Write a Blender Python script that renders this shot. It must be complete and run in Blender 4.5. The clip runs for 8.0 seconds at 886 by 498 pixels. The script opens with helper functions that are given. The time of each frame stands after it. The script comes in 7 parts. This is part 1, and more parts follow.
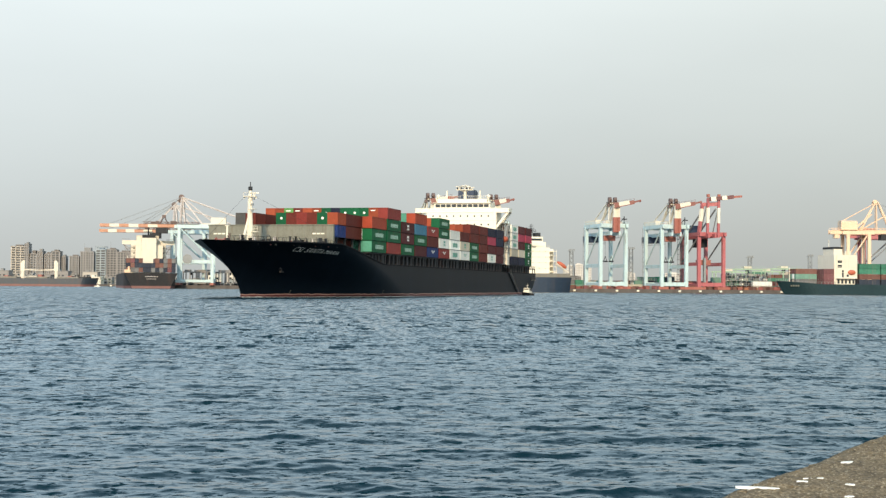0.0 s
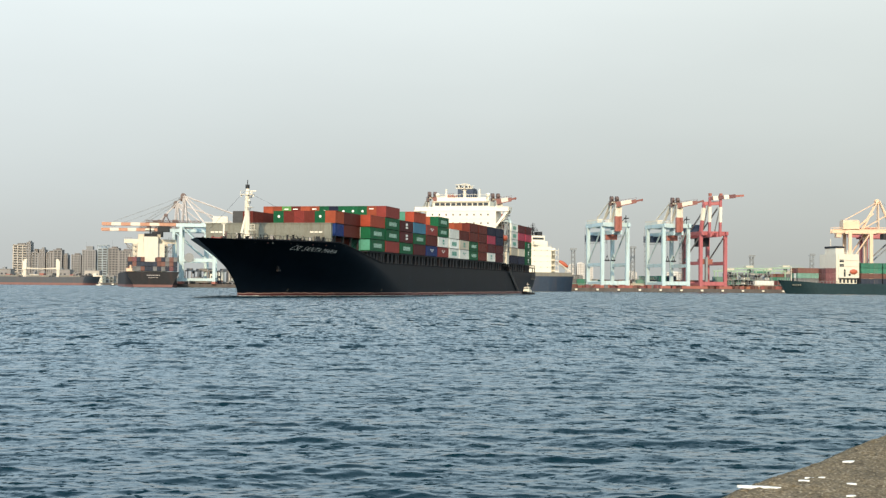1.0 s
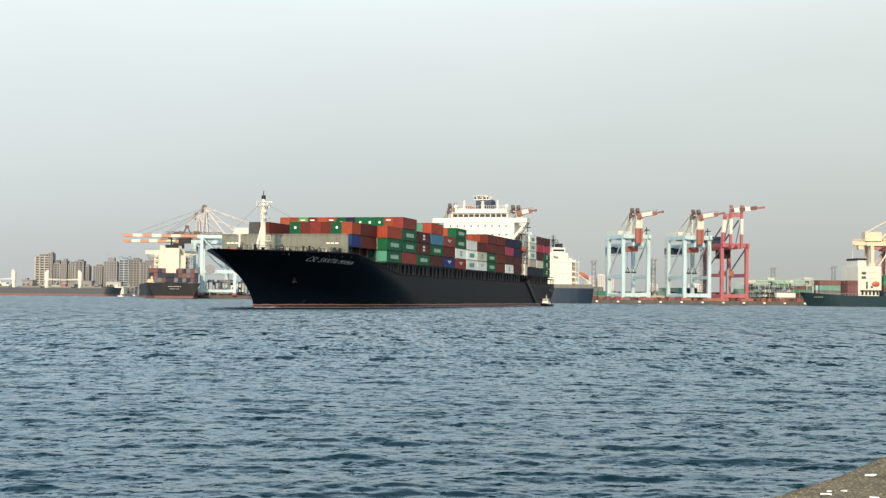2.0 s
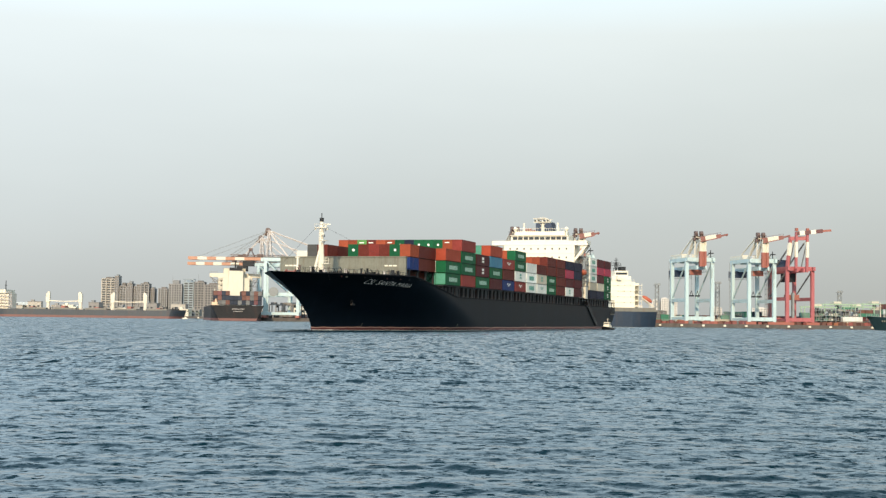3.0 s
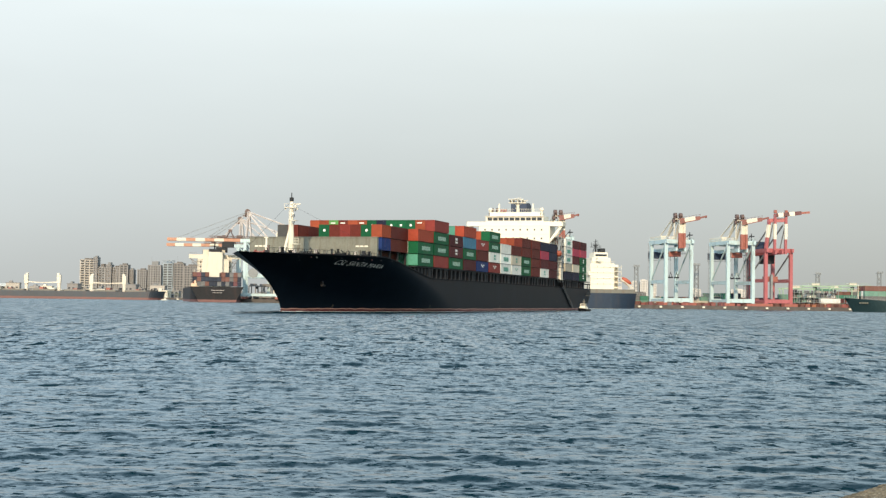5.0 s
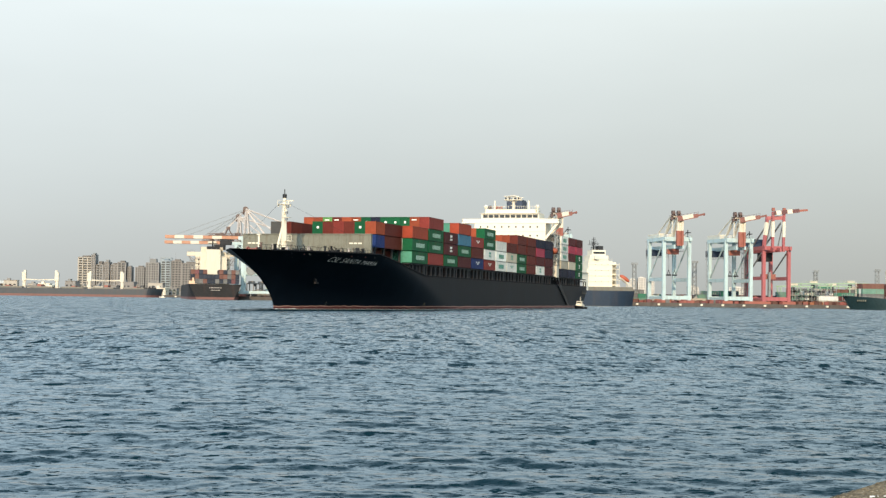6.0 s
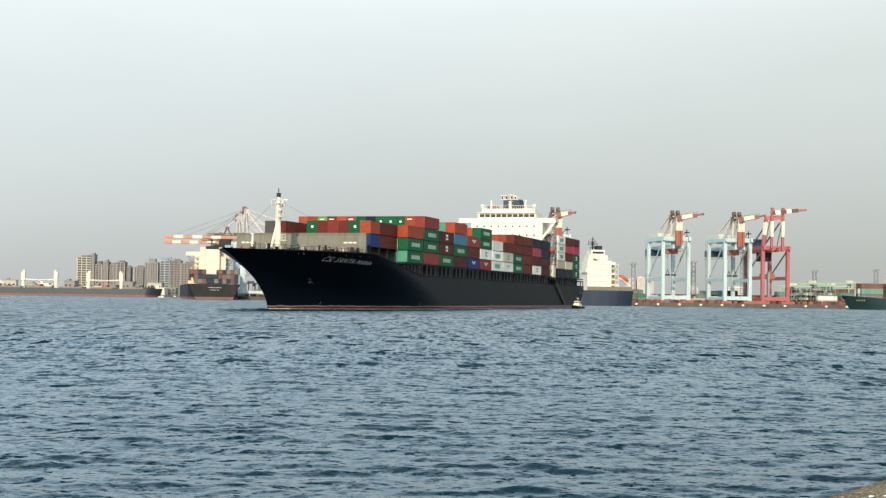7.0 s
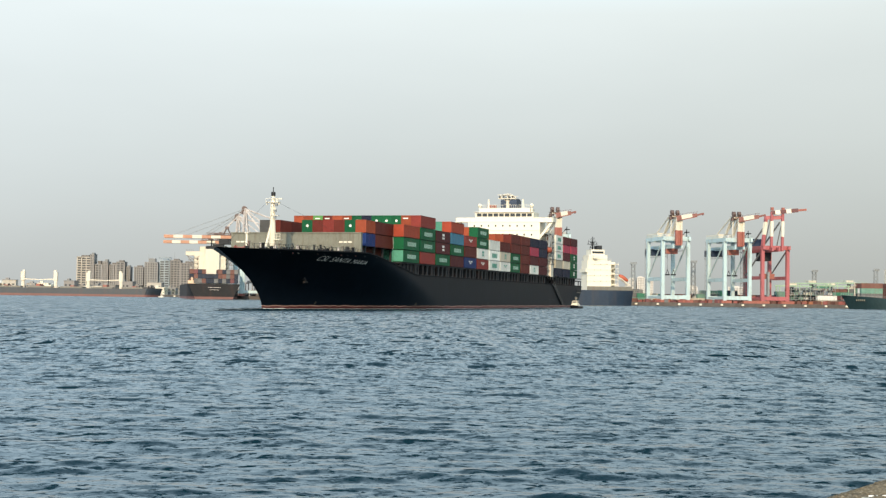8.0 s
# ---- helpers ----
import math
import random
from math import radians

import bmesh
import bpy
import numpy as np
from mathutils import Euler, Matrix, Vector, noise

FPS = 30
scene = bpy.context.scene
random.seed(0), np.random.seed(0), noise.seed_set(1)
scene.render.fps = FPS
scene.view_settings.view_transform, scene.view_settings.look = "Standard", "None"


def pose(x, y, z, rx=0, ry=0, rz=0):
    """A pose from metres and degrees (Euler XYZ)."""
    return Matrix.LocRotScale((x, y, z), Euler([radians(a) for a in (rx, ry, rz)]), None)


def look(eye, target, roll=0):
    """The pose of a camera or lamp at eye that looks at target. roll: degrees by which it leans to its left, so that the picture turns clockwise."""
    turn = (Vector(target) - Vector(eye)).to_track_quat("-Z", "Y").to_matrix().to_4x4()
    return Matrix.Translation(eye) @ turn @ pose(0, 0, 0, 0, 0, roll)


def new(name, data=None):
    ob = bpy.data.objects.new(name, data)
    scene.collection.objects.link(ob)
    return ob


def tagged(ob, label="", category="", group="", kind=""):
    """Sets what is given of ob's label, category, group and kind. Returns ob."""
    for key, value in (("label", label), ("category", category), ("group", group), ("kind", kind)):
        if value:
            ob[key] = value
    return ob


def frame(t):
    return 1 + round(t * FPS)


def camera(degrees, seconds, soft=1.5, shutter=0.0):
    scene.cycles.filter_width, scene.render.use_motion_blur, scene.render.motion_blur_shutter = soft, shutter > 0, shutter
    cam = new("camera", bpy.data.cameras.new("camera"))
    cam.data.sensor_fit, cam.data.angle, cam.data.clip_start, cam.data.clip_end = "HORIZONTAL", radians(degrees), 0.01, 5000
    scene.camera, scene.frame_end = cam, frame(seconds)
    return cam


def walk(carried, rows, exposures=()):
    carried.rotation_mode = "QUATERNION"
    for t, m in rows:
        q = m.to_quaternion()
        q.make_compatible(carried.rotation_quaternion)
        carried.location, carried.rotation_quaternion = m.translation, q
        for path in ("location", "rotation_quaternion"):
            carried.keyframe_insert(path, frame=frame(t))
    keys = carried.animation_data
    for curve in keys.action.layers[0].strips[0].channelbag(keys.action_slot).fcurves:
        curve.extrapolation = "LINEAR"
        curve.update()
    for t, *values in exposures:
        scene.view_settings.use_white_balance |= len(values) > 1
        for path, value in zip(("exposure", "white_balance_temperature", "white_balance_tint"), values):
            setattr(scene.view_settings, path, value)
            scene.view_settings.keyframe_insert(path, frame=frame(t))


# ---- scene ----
CAM = (0.0, 0.0, 2.6)
cam = camera(35.0, 8.0, soft=1.35)


def held(yaw, pitch, roll):
    return pose(*CAM, 90 + pitch, 0, yaw) @ pose(0, 0, 0, 0, 0, roll)


walk(cam, [
    (0.0, held(-2.495, 1.537, 0.500)), (0.5, held(-2.402, 1.524, 0.530)), (1.0, held(-2.424, 1.492, 0.548)),
    (1.2, held(-2.384, 1.520, 0.560)), (2.3, held(-1.218, 2.204, 0.660)), (2.5, held(-0.959, 2.382, 0.680)),
    (2.6, held(-0.715, 2.475, 0.705)), (2.7, held(-0.243, 2.558, 0.720)), (2.8, held(0.240, 2.668, 0.740)), (3.0, held(0.960, 2.868, 0.790)),
    (3.2, held(1.444, 2.985, 0.780)), (3.5, held(0.890, 2.995, 0.760)), (3.7, held(0.637, 2.820, 0.780)),
    (4.0, held(0.377, 2.524, 0.800)), (4.5, held(0.169, 2.175, 0.805)), (4.7, held(0.150, 2.150, 0.810)),
    (5.8, held(0.060, 2.035, 0.840)), (6.0, held(0.046, 2.025, 0.840)), (6.5, held(0.028, 2.021, 0.835)),
    (7.0, held(0.009, 2.018, 0.838)), (7.5, held(0.0, 2.010, 0.830)), (8.0, held(0.0, 2.010, 0.835)),
], exposures=[(0.0, 0.0), (8.0, 0.0)])

# ---- light: a hazy evening sky and a low warm sun behind the quay ----
SUN_TO = Vector((-0.13, -0.915, 0.38)).normalized()
world = bpy.data.worlds.new("hazy_sky")
scene.world = world
world.use_nodes = True
wn, wl = world.node_tree.nodes, world.node_tree.links
wn.clear()
w_out = wn.new("ShaderNodeOutputWorld")
w_bg = wn.new("ShaderNodeBackground")
w_sky = wn.new("ShaderNodeTexSky")
w_sky.sky_type = "NISHITA"
w_sky.sun_disc = False
w_sky.sun_elevation = math.asin(SUN_TO.z)
w_sky.sun_rotation = math.atan2(SUN_TO.x, SUN_TO.y)
w_sky.dust_density = 4.0
w_co = wn.new("ShaderNodeTexCoord")
w_sep = wn.new("ShaderNodeSeparateXYZ")
w_ramp = wn.new("ShaderNodeValToRGB")
w_ramp.color_ramp.elements[0].position = 0.0
w_ramp.color_ramp.elements[0].color = (0.545, 0.568, 0.545, 1)
w_ramp.color_ramp.elements[1].position = 1.0
w_ramp.color_ramp.elements[1].color = (0.22, 0.38, 0.55, 1)
for at, col in ((0.07, (0.652, 0.698, 0.688)), (0.20, (0.885, 0.955, 0.94)), (0.30, (1.20, 1.54, 1.72)), (0.45, (1.28, 1.74, 2.04)), (0.64, (0.43, 0.66, 0.86))):
    w_ramp.color_ramp.elements.new(at).color = (*col, 1)
w_map = wn.new("ShaderNodeMapping")
w_map.inputs["Scale"].default_value = (1.0, 1.0, 3.2)
w_noise = wn.new("ShaderNodeTexNoise")
w_noise.inputs["Scale"].default_value = 2.6
w_noise.inputs["Detail"].default_value = 4.0
w_nr = wn.new("ShaderNodeMapRange")
w_nr.inputs["To Min"].default_value = 0.90
w_nr.inputs["To Max"].default_value = 1.10
w_mul = wn.new("ShaderNodeVectorMath")
w_mul.operation = "SCALE"
w_skyk = wn.new("ShaderNodeVectorMath")
w_skyk.operation = "SCALE"
w_skyk.inputs["Scale"].default_value = 0.10
w_mix = wn.new("ShaderNodeMix")
w_mix.data_type = "RGBA"
w_mix.inputs["Factor"].default_value = 0.88
wl.new(w_co.outputs["Generated"], w_sep.inputs[0])
wl.new(w_sep.outputs["Z"], w_ramp.inputs["Fac"])
wl.new(w_co.outputs["Generated"], w_map.inputs["Vector"])
wl.new(w_map.outputs[0], w_noise.inputs["Vector"])
wl.new(w_noise.outputs["Fac"], w_nr.inputs["Value"])
wl.new(w_ramp.outputs["Color"], w_mul.inputs[0])
# the haze glows on the side of the sun, behind the quay
w_glow = wn.new("ShaderNodeMapRange")
w_glow.inputs["From Min"].default_value = -1.0
w_glow.inputs["From Max"].default_value = 0.0
w_glow.inputs["To Min"].default_value = 1.8
w_glow.inputs["To Max"].default_value = 1.0
wl.new(w_sep.outputs["Y"], w_glow.inputs["Value"])
w_both = wn.new("ShaderNodeMath")
w_both.operation = "MULTIPLY"
wl.new(w_nr.outputs["Result"], w_both.inputs[0])
wl.new(w_glow.outputs["Result"], w_both.inputs[1])
wl.new(w_both.outputs[0], w_mul.inputs["Scale"])
wl.new(w_sky.outputs["Color"], w_skyk.inputs[0])
wl.new(w_skyk.outputs[0], w_mix.inputs["A"])
# the haze is a little brighter and cooler towards the open sea
w_side = wn.new("ShaderNodeVectorMath")
w_side.operation = "MULTIPLY_ADD"
w_side.inputs[1].default_value = (-0.18, -0.205, -0.265)
w_side.inputs[2].default_value = (1.0, 1.0, 1.0)
w_tint = wn.new("ShaderNodeVectorMath")
w_tint.operation = "MULTIPLY"
wl.new(w_sep.outputs["X"], w_side.inputs[0])
wl.new(w_mul.outputs[0], w_tint.inputs[0])
wl.new(w_side.outputs[0], w_tint.inputs[1])
wl.new(w_tint.outputs[0], w_mix.inputs["B"])
wl.new(w_mix.outputs["Result"], w_bg.inputs["Color"])
wl.new(w_bg.outputs[0], w_out.inputs["Surface"])
w_bg.inputs["Strength"].default_value = 1.0
sun_data = bpy.data.lights.new("sun", "SUN")
sun_data.energy = 4.0
sun_data.angle = radians(1.5)
sun_data.color = (1.0, 0.79, 0.52)
sun = new("sun", sun_data)
sun.matrix_world = look((0, 0, 300), Vector((0, 0, 300)) - SUN_TO)


# ---- materials ----
def surface(name, col, rough=0.5, metal=0.0, vary=0.15, scale=0.6, bump=0.0, fine=6.0, spec=0.5, dirt=None, dirt_amount=0.3, each=0.0):
    """A painted or mineral surface: two scales of tone, stains and fine relief."""
    m = bpy.data.materials.new(name)
    m.use_nodes = True
    n, l = m.node_tree.nodes, m.node_tree.links
    b = n["Principled BSDF"]
    b.inputs["Roughness"].default_value = rough
    b.inputs["Metallic"].default_value = metal
    b.inputs["Specular IOR Level"].default_value = spec
    co = n.new("ShaderNodeTexCoord")
    big = n.new("ShaderNodeTexNoise")
    big.inputs["Scale"].default_value = scale
    big.inputs["Detail"].default_value = 5
    small = n.new("ShaderNodeTexNoise")
    small.inputs["Scale"].default_value = scale * fine
    small.inputs["Detail"].default_value = 3
    l.new(co.outputs["Object"], big.inputs["Vector"])
    l.new(co.outputs["Object"], small.inputs["Vector"])
    add = n.new("ShaderNodeMath")
    add.operation = "ADD"
    l.new(big.outputs["Fac"], add.inputs[0])
    l.new(small.outputs["Fac"], add.inputs[1])
    rng = n.new("ShaderNodeMapRange")
    rng.inputs["From Min"].default_value = 0.6
    rng.inputs["From Max"].default_value = 1.4
    rng.inputs["To Min"].default_value = 1 - vary
    rng.inputs["To Max"].default_value = 1 + vary
    l.new(add.outputs[0], rng.inputs["Value"])
    tone = n.new("ShaderNodeVectorMath")
    tone.operation = "SCALE"
    tone.inputs[0].default_value = col
    l.new(rng.outputs["Result"], tone.inputs["Scale"])
    out = tone.outputs[0]
    if dirt:
        mp = n.new("ShaderNodeMapping")
        mp.inputs["Scale"].default_value = (1.0, 1.0, 0.15)
        streak = n.new("ShaderNodeTexNoise")
        streak.inputs["Scale"].default_value = scale * 2.5
        streak.inputs["Detail"].default_value = 6
        l.new(co.outputs["Object"], mp.inputs["Vector"])
        l.new(mp.outputs[0], streak.inputs["Vector"])
        sr = n.new("ShaderNodeMapRange")
        sr.inputs["From Min"].default_value = 0.52
        sr.inputs["From Max"].default_value = 0.75
        sr.inputs["To Max"].default_value = dirt_amount
        l.new(streak.outputs["Fac"], sr.inputs["Value"])
        mx = n.new("ShaderNodeMix")
        mx.data_type = "RGBA"
        mx.inputs["B"].default_value = (*dirt, 1)
        l.new(sr.outputs["Result"], mx.inputs["Factor"])
        l.new(out, mx.inputs["A"])
        out = mx.outputs["Result"]
    if each:
        info = n.new("ShaderNodeObjectInfo")
        er = n.new("ShaderNodeMapRange")
        er.inputs["To Min"].default_value = 1 - each
        er.inputs["To Max"].default_value = 1 + each
        l.new(info.outputs["Random"], er.inputs["Value"])
        own = n.new("ShaderNodeVectorMath")
        own.operation = "SCALE"
        l.new(out, own.inputs[0])
        l.new(er.outputs["Result"], own.inputs["Scale"])
        out = own.outputs[0]
    l.new(out, b.inputs["Base Color"])
    if bump:
        bp = n.new("ShaderNodeBump")
        bp.inputs["Strength"].default_value = bump
        bp.inputs["Distance"].default_value = 0.05
        l.new(small.outputs["Fac"], bp.inputs["Height"])
        l.new(bp.outputs["Normal"], b.inputs["Normal"])
    return m


RUST = (0.16, 0.06, 0.03)
M_WHITE = surface("ship_white_paint", (0.75, 0.695, 0.575), 0.45, vary=0.05, scale=0.3, dirt=(0.55, 0.46, 0.35), dirt_amount=0.15)
M_CREAM = surface("aged_cream_paint", (0.64, 0.59, 0.49), 0.5, vary=0.06, scale=0.3, dirt=(0.45, 0.33, 0.22), dirt_amount=0.2)
M_DKRED = surface("rusty_dark_red_steel", (0.13, 0.05, 0.05), 0.6, vary=0.3, scale=0.5)
M_BROWNSTEEL = surface("rusty_brown_steel", (0.125, 0.085, 0.078), 0.65, vary=0.3, scale=0.5, dirt=RUST, dirt_amount=0.3)
M_BREAK = surface("weathered_breakwater_paint", (0.165, 0.165, 0.132), 0.65, vary=0.2, scale=0.5, dirt=(0.10, 0.075, 0.05), dirt_amount=0.55)
M_BOOMRUST = surface("weathered_boom_red", (0.22, 0.085, 0.07), 0.6, vary=0.3, scale=0.5, dirt=RUST, dirt_amount=0.5)
M_GREY = surface("grey_deck_paint", (0.155, 0.150, 0.126), 0.6, vary=0.12, scale=0.35, dirt=RUST, dirt_amount=0.3)
M_DKSTEEL = surface("dark_deck_steel", (0.020, 0.022, 0.026), 0.6, vary=0.3, scale=0.5, spec=0.25)
M_GLASS = surface("dark_window_glass", (0.02, 0.025, 0.03), 0.08, vary=0.1, spec=0.8)
M_FARGLASS = surface("far_window_glass", (0.055, 0.058, 0.06), 0.3, vary=0.3, scale=0.2)
# haze is put into this light window colour
M_HAZEGLASS = surface("haze_lightened_windows", (0.30, 0.29, 0.28), 0.5, vary=0.2, scale=0.1)
M_STANCHION = surface("dull_grey_stanchion_paint", (0.013, 0.015, 0.018), 0.6, vary=0.3, scale=0.4, dirt=RUST, dirt_amount=0.3, spec=0.25)
M_HULLDARK = surface("brown_black_hull_paint", (0.018, 0.018, 0.020), 0.6, vary=0.3, scale=0.12, dirt=RUST, dirt_amount=0.16, spec=0.2)
M_BLUEF = surface("funnel_blue_paint", (0.015, 0.031, 0.068), 0.5, vary=0.12)
M_CRBLUE = surface("pale_blue_crane_paint", (0.44, 0.56, 0.575), 0.5, vary=0.08, scale=0.25, dirt=(0.25, 0.22, 0.18), dirt_amount=0.35)
M_CRRED = surface("red_crane_paint", (0.38, 0.108, 0.115), 0.5, vary=0.12, scale=0.25, dirt=(0.2, 0.06, 0.05), dirt_amount=0.4)
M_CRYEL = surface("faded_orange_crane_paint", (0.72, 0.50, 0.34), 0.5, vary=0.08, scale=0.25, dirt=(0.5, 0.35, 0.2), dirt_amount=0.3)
M_RUSTRED = surface("weathered_red_paint", (0.30, 0.10, 0.075), 0.6, vary=0.18, scale=0.4, dirt=RUST, dirt_amount=0.4)
# the concrete's colour is lightened to stand in for haze
M_CONC = surface("far_quay_concrete", (0.095, 0.082, 0.074), 0.85, vary=0.3, scale=0.15, dirt=(0.05, 0.03, 0.025), dirt_amount=0.6)
M_RUBBER = surface("fender_rubber", (0.03, 0.03, 0.03), 0.7, vary=0.2)
# the blue and green hull colours are lightened for distant haze
M_HULLBLUE = surface("dark_blue_hull_paint", (0.016, 0.030, 0.054), 0.4, vary=0.15, scale=0.12, dirt=(0.08, 0.06, 0.05), dirt_amount=0.3)
M_HULLGREEN = surface("dark_green_hull_paint", (0.016, 0.036, 0.042), 0.5, spec=0.2, vary=0.15, scale=0.12)
M_HULLGREY = surface("dark_grey_hull_paint", (0.032, 0.042, 0.056), 0.5, vary=0.2, scale=0.12, dirt=RUST, dirt_amount=0.15)
M_ANTIFOUL = surface("red_antifouling_paint", (0.17, 0.075, 0.065), 0.6, vary=0.2, scale=0.3)
M_ANCHOR = surface("tarred_anchor_steel", (0.010, 0.011, 0.014), 0.7, vary=0.3, scale=1.0, spec=0.1)
M_ORANGE = surface("lifeboat_orange", (0.42, 0.10, 0.05), 0.5, vary=0.06)
M_LATTICE = surface("galvanised_steel", (0.22, 0.23, 0.23), 0.6, vary=0.2)
M_BOOMRED = surface("faded_red_boom_paint", (0.44, 0.215, 0.135), 0.55, vary=0.15, scale=0.3, dirt=RUST, dirt_amount=0.3)
M_FOAM = surface("sea_foam", (0.62, 0.66, 0.66), 0.9, vary=0.3, scale=1.5, bump=0.6)
M_FRAMECREAM = surface("cream_render", (0.42, 0.38, 0.33), 0.8, vary=0.12, scale=0.08)
M_FRAMEGREY = surface("grey_render", (0.23, 0.215, 0.205), 0.8, vary=0.15, scale=0.08)
M_FRAMEBLUE = surface("blue_grey_panels", (0.30, 0.345, 0.37), 0.7, vary=0.12, scale=0.08)
M_APEX = surface("weathered_pale_steel", (0.50, 0.46, 0.44), 0.6, vary=0.25, scale=0.4, dirt=RUST, dirt_amount=0.35)
M_LETTER = surface("white_lettering_paint", (0.88, 0.88, 0.85), 0.5, vary=0.05, scale=0.5)
M_MARK = surface("white_road_paint", (0.85, 0.85, 0.82), 0.6, vary=0.08, scale=6, dirt=(0.3, 0.28, 0.25), dirt_amount=0.5)


def hull_paint():
    m = surface("black_hull_paint", (0.0023, 0.005, 0.0095), 0.42, bump=0.22, vary=0.25, scale=0.08, dirt=(0.006, 0.011, 0.019), dirt_amount=0.5, spec=0.068)
    n, l = m.node_tree.nodes, m.node_tree.links
    b = n["Principled BSDF"]
    co = n.new("ShaderNodeTexCoord")
    sep = n.new("ShaderNodeSeparateXYZ")
    l.new(co.outputs["Object"], sep.inputs[0])
    wob = n.new("ShaderNodeTexNoise")
    wob.inputs["Scale"].default_value = 0.4
    l.new(co.outputs["Object"], wob.inputs["Vector"])
    ad = n.new("ShaderNodeMath")
    ad.operation = "MULTIPLY_ADD"
    ad.inputs[1].default_value = -0.5
    l.new(wob.outputs["Fac"], ad.inputs[0])
    l.new(sep.outputs["Z"], ad.inputs[2])
    lt = n.new("ShaderNodeMath")
    lt.operation = "LESS_THAN"
    lt.inputs[1].default_value = 0.46
    l.new(ad.outputs[0], lt.inputs[0])
    mx = n.new("ShaderNodeMix")
    mx.data_type = "RGBA"
    line = n.new("ShaderNodeMath")
    line.operation = "GREATER_THAN"
    line.inputs[1].default_value = 0.30
    l.new(ad.outputs[0], line.inputs[0])
    two = n.new("ShaderNodeMix")
    two.data_type = "RGBA"
    two.inputs["A"].default_value = (0.10, 0.03, 0.03, 1)
    two.inputs["B"].default_value = (0.45, 0.27, 0.22, 1)
    l.new(line.outputs[0], two.inputs["Factor"])
    l.new(two.outputs["Result"], mx.inputs["B"])
    old = b.inputs["Base Color"].links[0].from_socket
    l.new(lt.outputs[0], mx.inputs["Factor"])
    l.new(old, mx.inputs["A"])
    l.new(mx.outputs["Result"], b.inputs["Base Color"])
    return m


M_HULL = hull_paint()


def water_material():
    """Sea water: soft swell and short steep ripple fronts of several sizes, the normals tilted towards the camera to
    fit its view.
    """
    m = bpy.data.materials.new("harbour_water")
    m.use_nodes = True
    n, l = m.node_tree.nodes, m.node_tree.links
    b = n["Principled BSDF"]
    b.inputs["Base Color"].default_value = (0.001, 0.014, 0.021, 1)
    b.inputs["Roughness"].default_value = 0.07
    b.inputs["IOR"].default_value = 1.333
    b.inputs["Specular Tint"].default_value = (0.93, 1.0, 1.03, 1)
    co = n.new("ShaderNodeTexCoord")
    geo = n.new("ShaderNodeNewGeometry")
    att = n.new("ShaderNodeAttribute")
    att.attribute_name = "ripple"
    # a constant tilt towards the camera darkens the water in its view
    lean = n.new("ShaderNodeVectorMath")
    lean.operation = "SCALE"
    lean.inputs[0].default_value = (0.0, -0.10, 0.0)
    l.new(att.outputs["Fac"], lean.inputs["Scale"])
    rest = n.new("ShaderNodeVectorMath")
    rest.inputs[1].default_value = (0.0, -0.068, 0.0)
    l.new(lean.outputs[0], rest.inputs[0])
    total = rest.outputs[0]

    def mapped(sx, sy, turn):
        mp = n.new("ShaderNodeMapping")
        mp.inputs["Scale"].default_value = (sx, sy, 1.0)
        mp.inputs["Rotation"].default_value = (0, 0, radians(turn))
        l.new(co.outputs["Object"], mp.inputs["Vector"])
        return mp.outputs[0]

    cube = n.new("ShaderNodeMath")
    cube.operation = "POWER"
    cube.inputs[1].default_value = 4.0
    l.new(att.outputs["Fac"], cube.inputs[0])

    def weighted(vec, near, far, late=False):
        g = n.new("ShaderNodeMath")
        g.operation = "MULTIPLY_ADD"
        g.inputs[1].default_value = far - near
        g.inputs[2].default_value = near
        l.new(cube.outputs[0] if late else att.outputs["Fac"], g.inputs[0])
        k = n.new("ShaderNodeVectorMath")
        k.operation = "SCALE"
        l.new(vec, k.inputs[0])
        l.new(g.outputs[0], k.inputs["Scale"])
        return k.outputs[0]

    def plus(p, q):
        s = n.new("ShaderNodeVectorMath")
        l.new(p, s.inputs[0])
        l.new(q, s.inputs[1])
        return s.outputs[0]

    # steep fronts: size across, size along, turn, lean near and far
    for sx, sy, turn, near, far, lo in ((6.0, 13.0, 6, 0.70, 0.0, 0.605), (3.4, 6.5, -5, 0.95, 0.40, 0.60), (2.2, 3.4, 3, 0.55, 0.9, 0.605), (1.0, 2.6, -6, 0.60, 0.30, 0.64), (1.5, 1.5, -4, 0.0, 1.0, 0.60), (1.0, 0.48, 5, 0.0, 1.05, 0.595), (0.50, 0.14, -3, 0.0, 1.0, 0.59)):
        t = n.new("ShaderNodeTexNoise")
        t.inputs["Scale"].default_value = 1.0
        t.inputs["Detail"].default_value = 3.0
        t.inputs["Roughness"].default_value = 0.65
        t.inputs["Distortion"].default_value = 0.35
        l.new(mapped(sx, sy, turn), t.inputs["Vector"])
        r = n.new("ShaderNodeMapRange")
        r.interpolation_type = "SMOOTHSTEP"
        r.inputs["From Min"].default_value = lo
        r.inputs["From Max"].default_value = lo + 0.06
        l.new(t.outputs["Fac"], r.inputs["Value"])
        v = n.new("ShaderNodeCombineXYZ")
        neg = n.new("ShaderNodeMath")
        neg.operation = "MULTIPLY"
        neg.inputs[1].default_value = -1.0
        l.new(r.outputs["Result"], neg.inputs[0])
        l.new(neg.outputs[0], v.inputs["Y"])
        total = plus(total, weighted(v.outputs[0], near, far, sy < 1.5))
